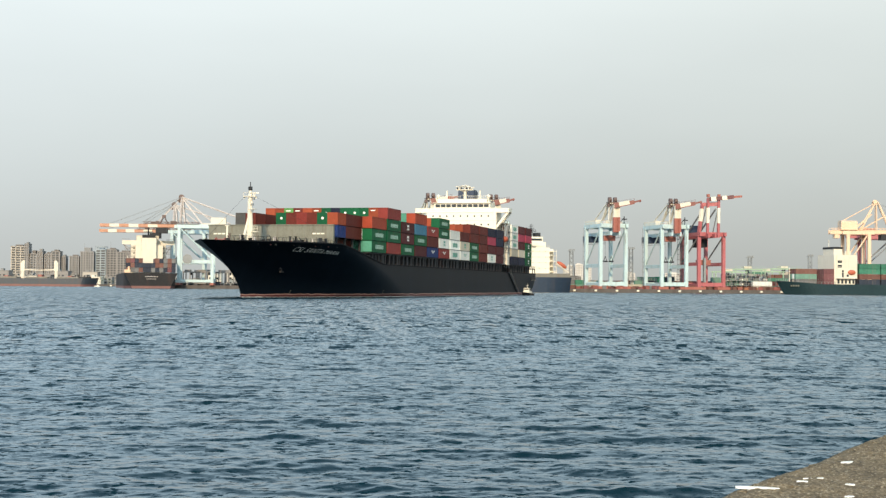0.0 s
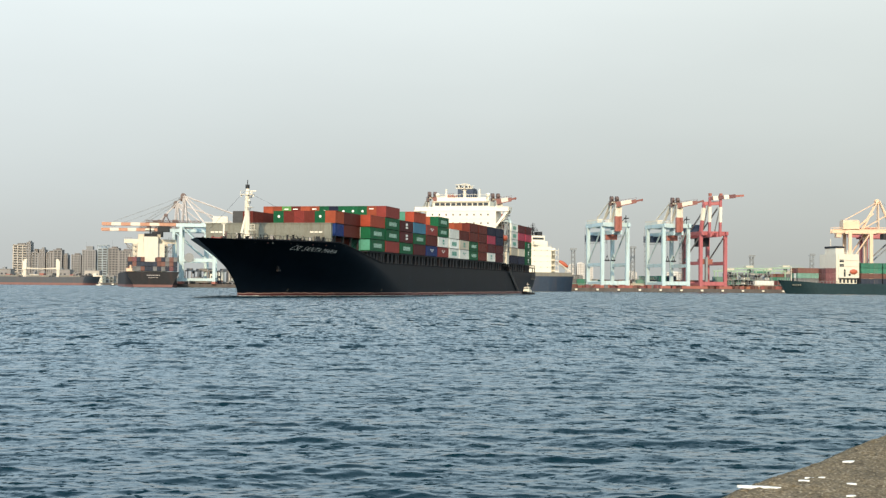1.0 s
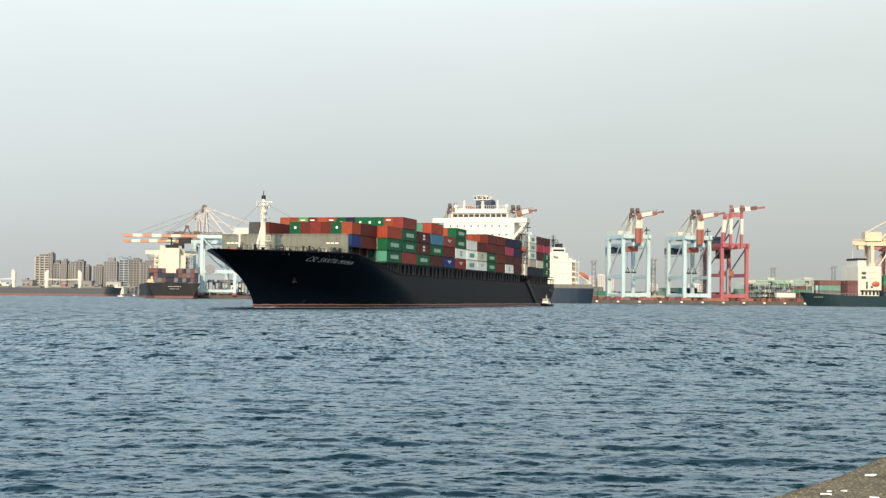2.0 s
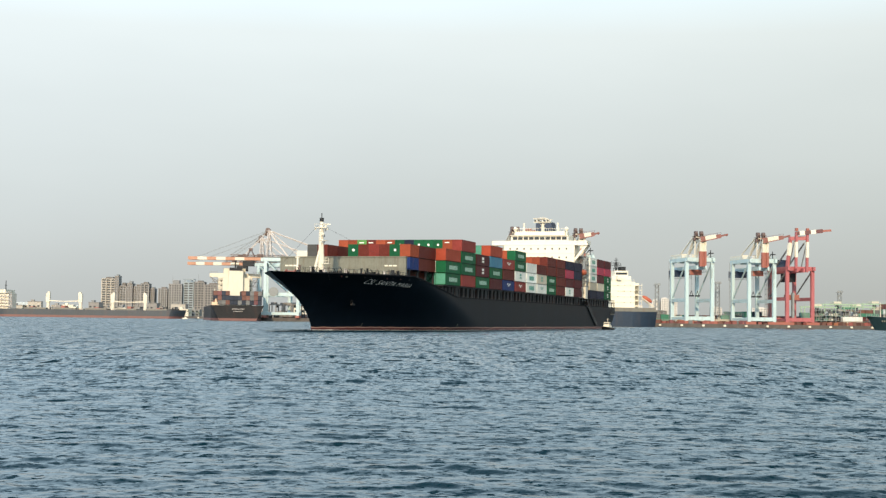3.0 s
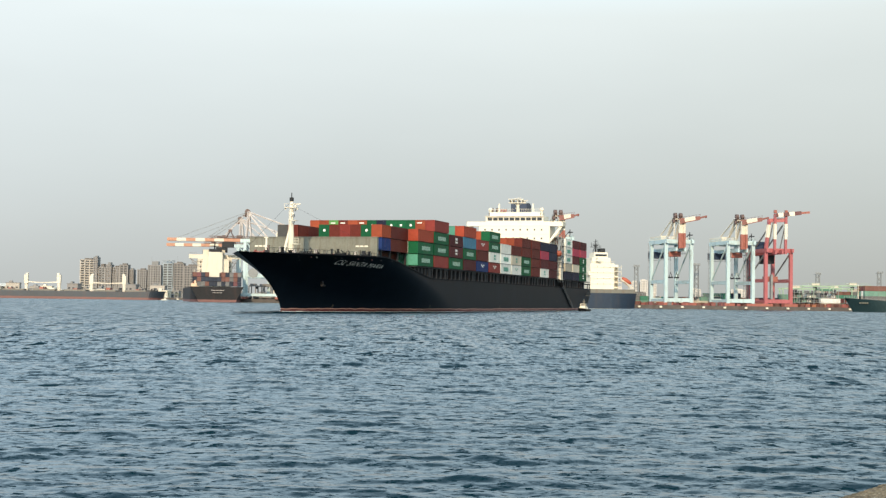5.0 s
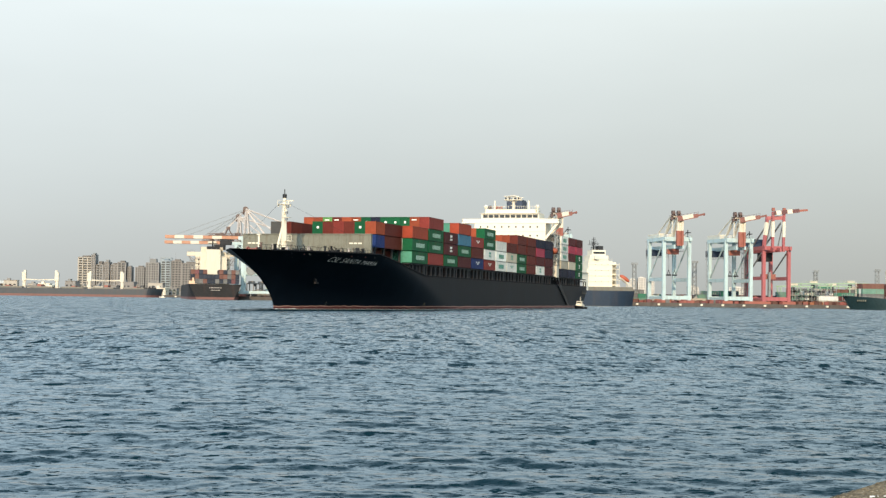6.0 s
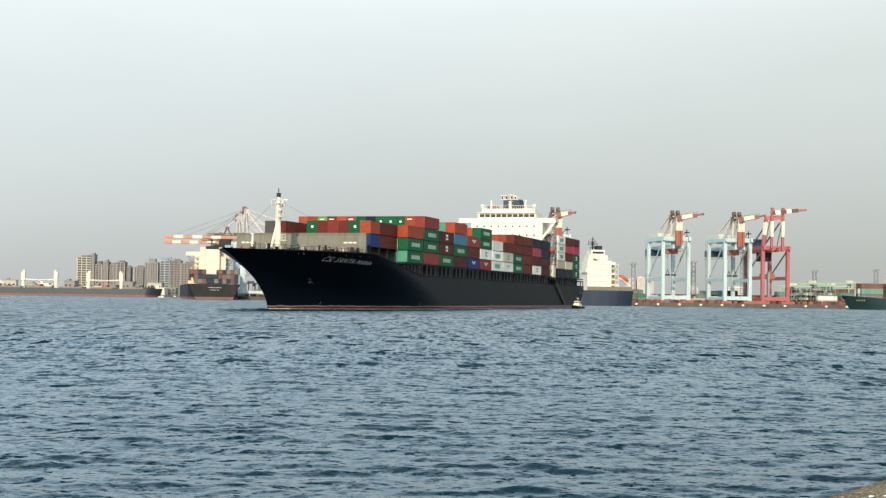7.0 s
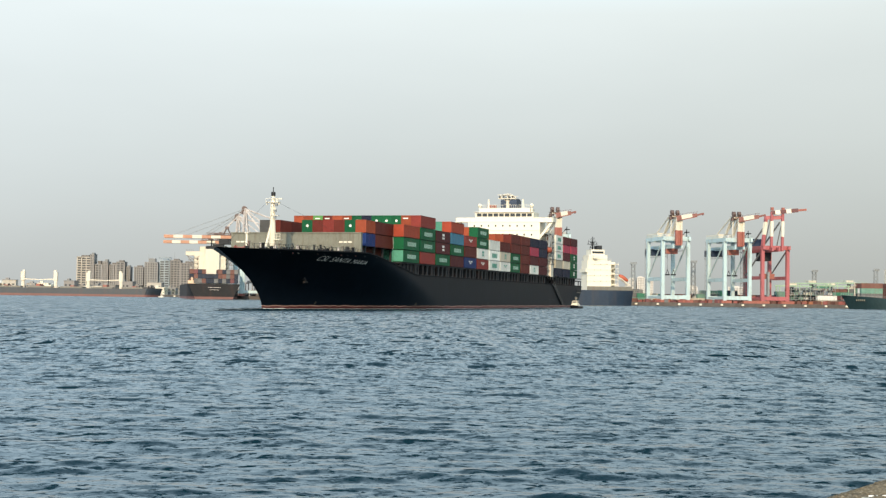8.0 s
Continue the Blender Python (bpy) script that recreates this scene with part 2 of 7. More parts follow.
    # soft unevenness both ways
    for sx, sy, near, far in ((0.3, 0.5, 0.04, 0.16), (1.2, 2.2, 0.12, 0.26), (4.0, 7.0, 0.42, 0.24), (10.0, 18.0, 0.52, 0.0), (5.0, 1.4, 0.10, 0.55), (1.8, 0.20, 0.0, 0.60)):
        t = n.new("ShaderNodeTexNoise")
        t.inputs["Scale"].default_value = 1.0
        t.inputs["Detail"].default_value = 2
        l.new(mapped(sx, sy, 0), t.inputs["Vector"])
        c = n.new("ShaderNodeVectorMath")
        c.operation = "SUBTRACT"
        c.inputs[1].default_value = (0.5, 0.5, 0.5)
        l.new(t.outputs["Color"], c.inputs[0])
        flat = n.new("ShaderNodeVectorMath")
        flat.operation = "MULTIPLY"
        flat.inputs[1].default_value = (0.7, 1.0, 0.0)
        l.new(c.outputs[0], flat.inputs[0])
        total = plus(total, weighted(flat.outputs[0], near, far, sy < 0.5))
    lim = n.new("ShaderNodeVectorMath")
    lim.operation = "MAXIMUM"
    lim.inputs[1].default_value = (-0.5, -1.0, 0.0)
    l.new(total, lim.inputs[0])
    cap = n.new("ShaderNodeVectorMath")
    cap.operation = "MINIMUM"
    cap.inputs[1].default_value = (0.5, -0.085, 0.0)
    l.new(lim.outputs[0], cap.inputs[0])
    total = cap.outputs[0]
    nm = n.new("ShaderNodeVectorMath")
    nm.operation = "NORMALIZE"
    l.new(plus(geo.outputs["Normal"], total), nm.inputs[0])
    l.new(nm.outputs[0], b.inputs["Normal"])
    return m


M_WATER = water_material()


def quay_material():
    """Old concrete worn down to its gravel."""
    m = bpy.data.materials.new("weathered_quay_concrete")
    m.use_nodes = True
    n, l = m.node_tree.nodes, m.node_tree.links
    b = n["Principled BSDF"]
    b.inputs["Roughness"].default_value = 0.9
    co = n.new("ShaderNodeTexCoord")
    stone = n.new("ShaderNodeTexVoronoi")
    stone.inputs["Scale"].default_value = 46.0
    grit = n.new("ShaderNodeTexNoise")
    grit.inputs["Scale"].default_value = 58.0
    grit.inputs["Detail"].default_value = 4
    patch = n.new("ShaderNodeTexNoise")
    patch.inputs["Scale"].default_value = 1.8
    patch.inputs["Detail"].default_value = 6
    for t in (stone, grit, patch):
        l.new(co.outputs["Object"], t.inputs["Vector"])
    sep = n.new("ShaderNodeSeparateColor")
    l.new(stone.outputs["Color"], sep.inputs[0])
    ramp = n.new("ShaderNodeValToRGB")
    ramp.color_ramp.elements[0].color = (0.050, 0.034, 0.016, 1)
    ramp.color_ramp.elements[1].color = (0.50, 0.41, 0.29, 1)
    ramp.color_ramp.elements.new(0.45).color = (0.160, 0.112, 0.058, 1)
    ramp.color_ramp.elements.new(0.75).color = (0.265, 0.192, 0.108, 1)
    mixv = n.new("ShaderNodeMath")
    mixv.operation = "MULTIPLY_ADD"
    mixv.inputs[1].default_value = 0.60
    l.new(sep.outputs[0], mixv.inputs[0])
    gm = n.new("ShaderNodeMapRange")
    gm.inputs["From Min"].default_value = 0.3
    gm.inputs["From Max"].default_value = 0.7
    gm.inputs["To Max"].default_value = 0.45
    l.new(grit.outputs["Fac"], gm.inputs["Value"])
    l.new(gm.outputs["Result"], mixv.inputs[2])
    l.new(mixv.outputs[0], ramp.inputs["Fac"])
    pr = n.new("ShaderNodeMapRange")
    pr.inputs["From Min"].default_value = 0.3
    pr.inputs["From Max"].default_value = 0.7
    pr.inputs["To Min"].default_value = 0.65
    pr.inputs["To Max"].default_value = 1.25
    l.new(patch.outputs["Fac"], pr.inputs["Value"])
    sc = n.new("ShaderNodeVectorMath")
    sc.operation = "SCALE"
    l.new(ramp.outputs["Color"], sc.inputs[0])
    l.new(pr.outputs["Result"], sc.inputs["Scale"])
    l.new(sc.outputs[0], b.inputs["Base Color"])
    bp = n.new("ShaderNodeBump")
    bp.inputs["Strength"].default_value = 1.0
    bp.inputs["Distance"].default_value = 0.02
    l.new(mixv.outputs[0], bp.inputs["Height"])
    l.new(bp.outputs["Normal"], b.inputs["Normal"])
    return m


M_QUAY = quay_material()

PAINTS = {
    "red": (0.200, 0.034, 0.028),
    "orange": (0.245, 0.054, 0.026),
    "vermilion": (0.36, 0.062, 0.032),
    "brown": (0.100, 0.019, 0.014),
    "maroon": (0.072, 0.014, 0.016),
    "green": (0.005, 0.078, 0.032),
    "teal": (0.075, 0.250, 0.180),
    "lime": (0.1066, 0.2788, 0.082),
    "blue": (0.012, 0.030, 0.115),
    "navy": (0.011, 0.015, 0.034),
    "sky": (0.060, 0.185, 0.280),
    "white": (0.74, 0.74, 0.68),
    "grey": (0.0697, 0.0697, 0.0697),
    "beige": (0.48, 0.43, 0.34),
    "pink": (0.3444, 0.0451, 0.0779),
}
WORDS = {"red": "bright red", "orange": "faded orange", "vermilion": "bright orange-red", "brown": "rusty brown", "maroon": "dark maroon", "green": "dark green", "teal": "pale green",
         "lime": "light green", "blue": "dark blue", "navy": "navy blue", "sky": "light blue", "white": "white", "grey": "dark grey", "beige": "beige", "pink": "pink-red"}
M_BOX = {k: surface(k + "_container_paint", c, 0.55, vary=0.18, scale=0.3, dirt=RUST, dirt_amount=0.3, spec=0.14, each=0.2) for k, c in PAINTS.items()}


# distant haze is put into these lighter container colours
HAZED = {"red": (0.26, 0.09, 0.08), "brown": (0.16, 0.08, 0.066), "maroon": (0.17, 0.075, 0.08), "green": (0.05, 0.17, 0.115), "teal": (0.15, 0.27, 0.215), "navy": (0.034, 0.041, 0.058),
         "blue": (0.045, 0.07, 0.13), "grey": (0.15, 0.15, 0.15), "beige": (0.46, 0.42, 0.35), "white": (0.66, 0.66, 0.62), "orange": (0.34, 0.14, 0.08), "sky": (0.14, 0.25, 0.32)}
M_HAZED = {k: surface("hazed_" + k + "_container_paint", c, 0.7, vary=0.22, scale=0.2, dirt=(0.2, 0.16, 0.13), dirt_amount=0.4, spec=0.12, each=0.15) for k, c in HAZED.items()}


# ---- mesh tools ----
def box(bm, x0, x1, y0, y1, z0, z1):
    v = [bm.verts.new((x, y, z)) for x in (x0, x1) for y in (y0, y1) for z in (z0, z1)]
    for a in ((0, 1, 3, 2), (4, 6, 7, 5), (0, 4, 5, 1), (2, 3, 7, 6), (0, 2, 6, 4), (1, 5, 7, 3)):
        bm.faces.new([v[i] for i in a])
    return bm


def beam(bm, p, q, w, h=None):
    """A square bar from p to q."""
    p, q = Vector(p), Vector(q)
    h = h or w
    d = (q - p).normalized()
    side = d.cross(Vector((0, 0, 1)))
    side = side.normalized() if side.length > 0.01 else Vector((1, 0, 0))
    up = side.cross(d).normalized()
    v = [bm.verts.new(c + side * a * w / 2 + up * b * h / 2) for c in (p, q) for a, b in ((-1, -1), (1, -1), (1, 1), (-1, 1))]
    for a in ((3, 2, 1, 0), (4, 5, 6, 7), (0, 1, 5, 4), (1, 2, 6, 5), (2, 3, 7, 6), (3, 0, 4, 7)):
        bm.faces.new([v[i] for i in a])
    return bm


def tube(bm, p, q, r0, r1=None, n=10):
    """A round, tapering bar from p to q."""
    p, q = Vector(p), Vector(q)
    r1 = r0 if r1 is None else r1
    d = (q - p).normalized()
    side = d.cross(Vector((0, 0, 1)))
    side = side.normalized() if side.length > 0.01 else Vector((1, 0, 0))
    up = side.cross(d)
    rings = [[bm.verts.new(c + (side * math.cos(a) + up * math.sin(a)) * r) for a in [2 * math.pi * i / n for i in range(n)]] for c, r in ((p, r0), (q, r1))]
    for i in range(n):
        bm.faces.new((rings[0][i], rings[0][(i + 1) % n], rings[1][(i + 1) % n], rings[1][i]))
    bm.faces.new(rings[0][::-1])
    bm.faces.new(rings[1])
    return bm


def mesh_of(name, bm, material):
    bmesh.ops.recalc_face_normals(bm, faces=bm.faces)
    me = bpy.data.meshes.new(name)
    bm.to_mesh(me)
    bm.free()
    me.materials.append(material)
    return me


def part(name, bm, material, parent, label=""):
    ob = new(name, mesh_of(name, bm, material))
    ob.parent = parent
    return tagged(ob, label)


def thing(name, m, label, category, group="", kind=""):
    ob = new(name)
    ob.matrix_basis = m
    return tagged(ob, label, category, group, kind)


def bm_box(*a):
    return box(bmesh.new(), *a)


MOVING = []          # (thing, function of seconds that gives its pose)


# ---- water, far shore, near quay ----
def build_water():
    rng = np.random.default_rng(5)
    drop = np.concatenate([np.linspace(1500, 620, 10), np.arange(610, 220, -1.0), np.arange(220, 9, -0.5)])
    r = np.concatenate([[0.01], 2.6 * 2487 / drop, np.geomspace(720, 4900, 16)])
    dense = np.radians(np.linspace(-30, 30, 580))
    rest = np.radians(np.linspace(30, 330, 70)[1:-1])
    ang = np.concatenate([dense, rest])
    R, A = np.meshgrid(r, ang, indexing="ij")
    X, Y = R * np.sin(A), R * np.cos(A)
    dr = np.gradient(r)[:, None]
    Z = np.zeros_like(X)
    kept, full = np.zeros_like(X), 0.0
    DX, DY = np.zeros_like(X), np.zeros_like(X)
    lam = np.geomspace(0.20, 3.6, 92)
    for k, L in enumerate(lam):
        th = np.radians(188 + rng.normal(0, 38))
        kx, ky = np.sin(th) * 2 * np.pi / L, np.cos(th) * 2 * np.pi / L
        amp = 0.0027 * L ** 0.78 * rng.uniform(0.5, 1.5)
        keep = np.clip((L / np.maximum(dr, R * 0.0018) - 2.2) / 2, 0, 1)
        kept += keep * amp ** 2 / L ** 2
        full += amp ** 2 / L ** 2
        ph = kx * X + ky * Y + rng.uniform(0, 6.28)
        Z += amp * keep * np.sin(ph)
        DX += amp * keep * np.sin(th) * np.cos(ph) * 1.0
        DY += amp * keep * np.cos(th) * np.cos(ph) * 1.0
    nr, na = X.shape
    co = np.stack([X + DX, Y + DY, Z], -1).reshape(-1, 3)
    i, j = np.meshgrid(np.arange(nr - 1), np.arange(na), indexing="ij")
    a, b = i * na + j, i * na + (j + 1) % na
    faces = np.stack([a, b, b + na, a + na], -1).reshape(-1, 4)
    me = bpy.data.meshes.new("water")
    me.vertices.add(len(co))
    me.vertices.foreach_set("co", co.ravel())
    me.loops.add(faces.size)
    me.loops.foreach_set("vertex_index", faces[:, ::-1].ravel())
    me.polygons.add(len(faces))
    me.polygons.foreach_set("loop_start", np.arange(0, faces.size, 4))
    me.polygons.foreach_set("loop_total", np.full(len(faces), 4))
    me.polygons.foreach_set("use_smooth", np.ones(len(faces), bool))
    me.update()
    me.validate()
    att = me.attributes.new("ripple", "FLOAT", "POINT")
    att.data.foreach_set("value", np.clip(1 - kept / full, 0, 1).ravel().astype(np.float32))
    me.materials.append(M_WATER)
    ob = tagged(new("water", me), "choppy blue-grey harbour water with dark ripples", "water", kind="structure")
    MOVING.append((ob, lambda t: pose(0.4 * (t - 4), -0.7 * (t - 4), 0)))


build_water()


def build_shore():
    """The land behind the harbour: one slab with a quay wall towards the water."""
    out = [(-20, 776.1), (420, 854), (900, 700), (4500, 1200), (4500, 4700), (-4500, 4700), (-4500, 1700), (-700, 1420), (-170, 1390), (-131, 897), (-40, 890), (-25, 860)]
    bm = bmesh.new()
    lo = [bm.verts.new((x, y, -4)) for x, y in out]
    hi = [bm.verts.new((x, y, 2.2)) for x, y in out]
    for i in range(len(out)):
        j = (i + 1) % len(out)
        bm.faces.new((lo[i], lo[j], hi[j], hi[i]))
    bm.faces.new(hi)
    ob = new("ground", mesh_of("ground", bm, M_CONC))
    tagged(ob, "concrete harbour land with a dark quay wall", "ground", kind="structure")


build_shore()

QUAY = pose(2.43, 10.03, 1.1, 0, 0, math.degrees(math.atan2(0.846, 0.533)))


def build_near_quay():
    """Local x runs along the edge, the slab lies at negative y."""
    xs = np.concatenate([[-40, -25, -15, -9, -6, -4, -3], np.linspace(-2, 7.5, 400), [9, 12, 18, 30, 60]])
    ys = np.concatenate([[0.10, 0.03], -np.linspace(0.02, 4.0, 150), [-4.5, -6, -9, -14, -24]])
    bm = bmesh.new()
    grid = []
    for y in ys:
        row = []
        for x in xs:
            p = Vector((x, y, 0))
            worn = 0.04 * noise.noise(p * 1.7) + 0.045 * noise.noise(p * 5.3) + 0.035 * noise.noise(p * 13.0)
            z = 0.004 * noise.noise(p * 4) + 0.006 * noise.noise(p * 11) + 0.014 * noise.noise(p * 21) + 0.03 * noise.noise(p * 0.5)
            if y > -0.12:
                z -= 0.05 * ((y + 0.12) / 0.2) ** 2 + abs(worn) * 0.6
            row.append(bm.verts.new((x, y + (worn if y > -0.3 else 0), z)))
        grid.append(row)
    for a, b in zip(grid, grid[1:]):
        for i in range(len(xs) - 1):
            bm.faces.new((a[i], a[i + 1], b[i + 1], b[i]))
    lower = [bm.verts.new((v.co.x, v.co.y, -4)) for v in grid[0]]
    for i in range(len(xs) - 1):
        bm.faces.new((grid[0][i], lower[i], lower[i + 1], grid[0][i + 1]))
    me = mesh_of("pavement", bm, M_QUAY)
    for f in me.polygons:
        f.use_smooth = True
    ob = new("pavement", me)
    ob.matrix_basis = QUAY
    tagged(ob, "rough brown-grey concrete quay with a worn edge", "quay", kind="structure")
    # scraps of white paint on the concrete
    inv = QUAY.inverted()
    for x, y, L, w, rz in ((2.83, 10.47, 0.32, 0.065, -20), (3.27, 10.79, 0.085, 0.05, -12), (4.10, 12.22, 0.13, 0.10, 20), (3.47, 10.98, 0.06, 0.05, 14), (3.36, 10.95, 0.07, 0.03, 0),
                           (3.60, 10.66, 0.075, 0.06, -14), (3.40, 10.08, 0.075, 0.07, 8)):
        p = inv @ Vector((x, y, 1.1))
        bm = bmesh.new()
        ring = [bm.verts.new((math.cos(a) * L / 2 * random.uniform(0.9, 1.05), math.sin(a) * w * (0.30 + 0.10 * math.cos(a)) * random.uniform(0.6, 1.15), 0)) for a in [k * math.pi / 12 for k in range(24)]]
        low = [bm.verts.new((v.co.x, v.co.y, -0.02)) for v in ring]
        bm.faces.new(ring)
        for k in range(24):
            bm.faces.new((ring[k], low[k], low[(k + 1) % 24], ring[(k + 1) % 24]))
        s = new("paint_mark", mesh_of("paint_mark", bm, M_MARK))
        s.matrix_basis = pose(x, y, 1.1 + 0.03 * noise.noise(p * 0.5) + 0.009, 0, 0, rz)
        tagged(s, "scrap of white paint on the concrete quay", "paint mark", group="white paint scraps")


build_near_quay()

# ---- the container ship under way; x forward, y to port, z up from the waterline ----
SHIP_TURN = -106.27


def ship_pose(t):
    k = (8.0 - t) / 8.0
    a = math.radians(16.27)
    aft, stbd = Vector((math.sin(a), math.cos(a))), Vector((-math.cos(a), math.sin(a)))
    mid = Vector((-5.21, 330.72)) + 60 * aft + 16.1 * stbd + 18.4 * k * aft - 1.9 * k * stbd
    turn = -0.30 * k
    return pose(mid.x, mid.y, 0, 0, 0, SHIP_TURN + turn) @ pose(60, 0, 0)


B2 = 16.1
STERN = -209.0


def stem(z):
    z = max(z, 0)
    return 55.4 + 21.6 * (min(z, 12.5) / 11.7) ** 1.75


def sheer(x):
    """Height of the hull's upper edge."""
    if x > 35:
        return 11.9 - 0.3 * min(1, (x - 35) / 37)
    if x > 3:
        return 7.9 + (x - 3) / 32 * 4.0
    return 7.9


def half_beam(x, z):
    t = (stem(z) - x) / (74 - 2.24 * max(z, 0) + (10 if z < 0 else 0))
    t = min(max(t, 0), 1)
    b = B2 * math.sin(math.pi / 2 * t) ** (1.05 - 0.007 * max(z, 0))
    if x < -165:
        k = min(1, (-165 - x) / 44)
        b *= 1 - (0.10 * max(0, 1 - max(z, 0) / 6.5) + 0.05) * k ** 1.6
    return b


def hull_mesh(b_fn, stem_fn, sheer_fn, stern, top_ref, levels=16, stations=90, keel=-3.0, counter=0.0):
    bm = bmesh.new()
    rows = []
    for side in (1, -1):
        rows_side = []
        for k in range(levels + 1):
            f = k / levels
            zr = keel + (top_ref - keel) * f
            x0, x1 = stem_fn(zr), stern + counter * max(0.0, 1 - max(zr, 0) / 5.2) ** 1.3
            row = []
            for j in range(stations + 1):
                u = (j / stations) ** 1.5
                x = x0 + (x1 - x0) * u
                z = keel + (sheer_fn(x) - keel) * f
                row.append(bm.verts.new((x, side * (b_fn(x, z) if j else 0.0), z)))
            rows_side.append(row)
        rows.append(rows_side)
        for a, b in zip(rows_side, rows_side[1:]):
            for j in range(stations):
                bm.faces.new((a[j], a[j + 1], b[j + 1], b[j]))
    for k in range(levels):
        bm.faces.new((rows[0][k][-1], rows[1][k][-1], rows[1][k + 1][-1], rows[0][k + 1][-1]))
    bmesh.ops.remove_doubles(bm, verts=bm.verts, dist=0.01)
    return bm


def deck_mesh(b_fn, stem_fn, sheer_fn, stern, drop, stations=80):
    bm = bmesh.new()
    prev = None
    x0 = stem_fn(sheer_fn(1000) - drop) - 0.6
    for j in range(stations + 1):
        x = x0 + (stern - x0) * (j / stations) ** 1.3
        z = sheer_fn(x) - drop
        b = max(b_fn(x, z) - 0.12, 0.02)
        cur = (bm.verts.new((x, b, z)), bm.verts.new((x, -b, z)))
        if prev:
            bm.faces.new((prev[0], cur[0], cur[1], prev[1]))
        prev = cur
    return bm


BAY, TIER, ROW0, COL = 13.07, 2.87, 10.74, 2.477


def on_hull(x, z):
    """A point on the port side of the hull, and the way out of it."""
    p = Vector((x, half_beam(x, z), z))
    e = 0.2
    du = Vector((e, half_beam(x + e, z) - p.y, 0))
    dv = Vector((0, half_beam(x, z + e) - p.y, e))
    return p, dv.cross(du).normalized() * (1 if dv.cross(du).y > 0 else -1)


def hull_text(ship, body, x_from, x_to, z_base, height, material):
    cu = bpy.data.curves.new("lettering", "FONT")
    cu.body = body
    cu.size = 1.0
    cu.shear = 0.25
    cu.offset = -0.006
    cu.space_character = 1.12
    tmp = new("lettering", cu)
    bpy.context.view_layer.update()
    me = bpy.data.meshes.new_from_object(tmp.evaluated_get(bpy.context.evaluated_depsgraph_get()))
    bpy.data.objects.remove(tmp)
    bm = bmesh.new()
    bm.from_mesh(me)
    bmesh.ops.triangulate(bm, faces=bm.faces)
    bmesh.ops.subdivide_edges(bm, edges=[e for e in bm.edges if e.calc_length() > 0.25], cuts=2, use_grid_fill=False)
    xs = [v.co.x for v in bm.verts]
    lo, hi = min(xs), max(xs)
    for v in bm.verts:
        x = x_from + (x_to - x_from) * (v.co.x - lo) / (hi - lo)
        u = (v.co.x - lo) / (hi - lo)
        z = z_base - 0.45 * u + v.co.y * height * (1 - 0.2 * u) / 0.72
        p, out = on_hull(x, z)
        v.co = p + out * 0.13
    # one mesh for each word, parted at the widest gaps
    xs = sorted({v.co.x for v in bm.verts})
    gaps = sorted(sorted(((b - a, (a + b) / 2) for a, b in zip(xs, xs[1:])), reverse=True)[:body.count(" ")])
    cuts = [min(xs) - 1] + sorted(g[1] for g in gaps) + [max(xs) + 1]
    for lo, hi in zip(cuts, cuts[1:]):
        word = bm.copy()
        bmesh.ops.delete(word, geom=[v for v in word.verts if not lo < v.co.x < hi], context="VERTS")
        part("ship_name", word, material, ship, "white ship's name lettering on the bow")
    bm.free()


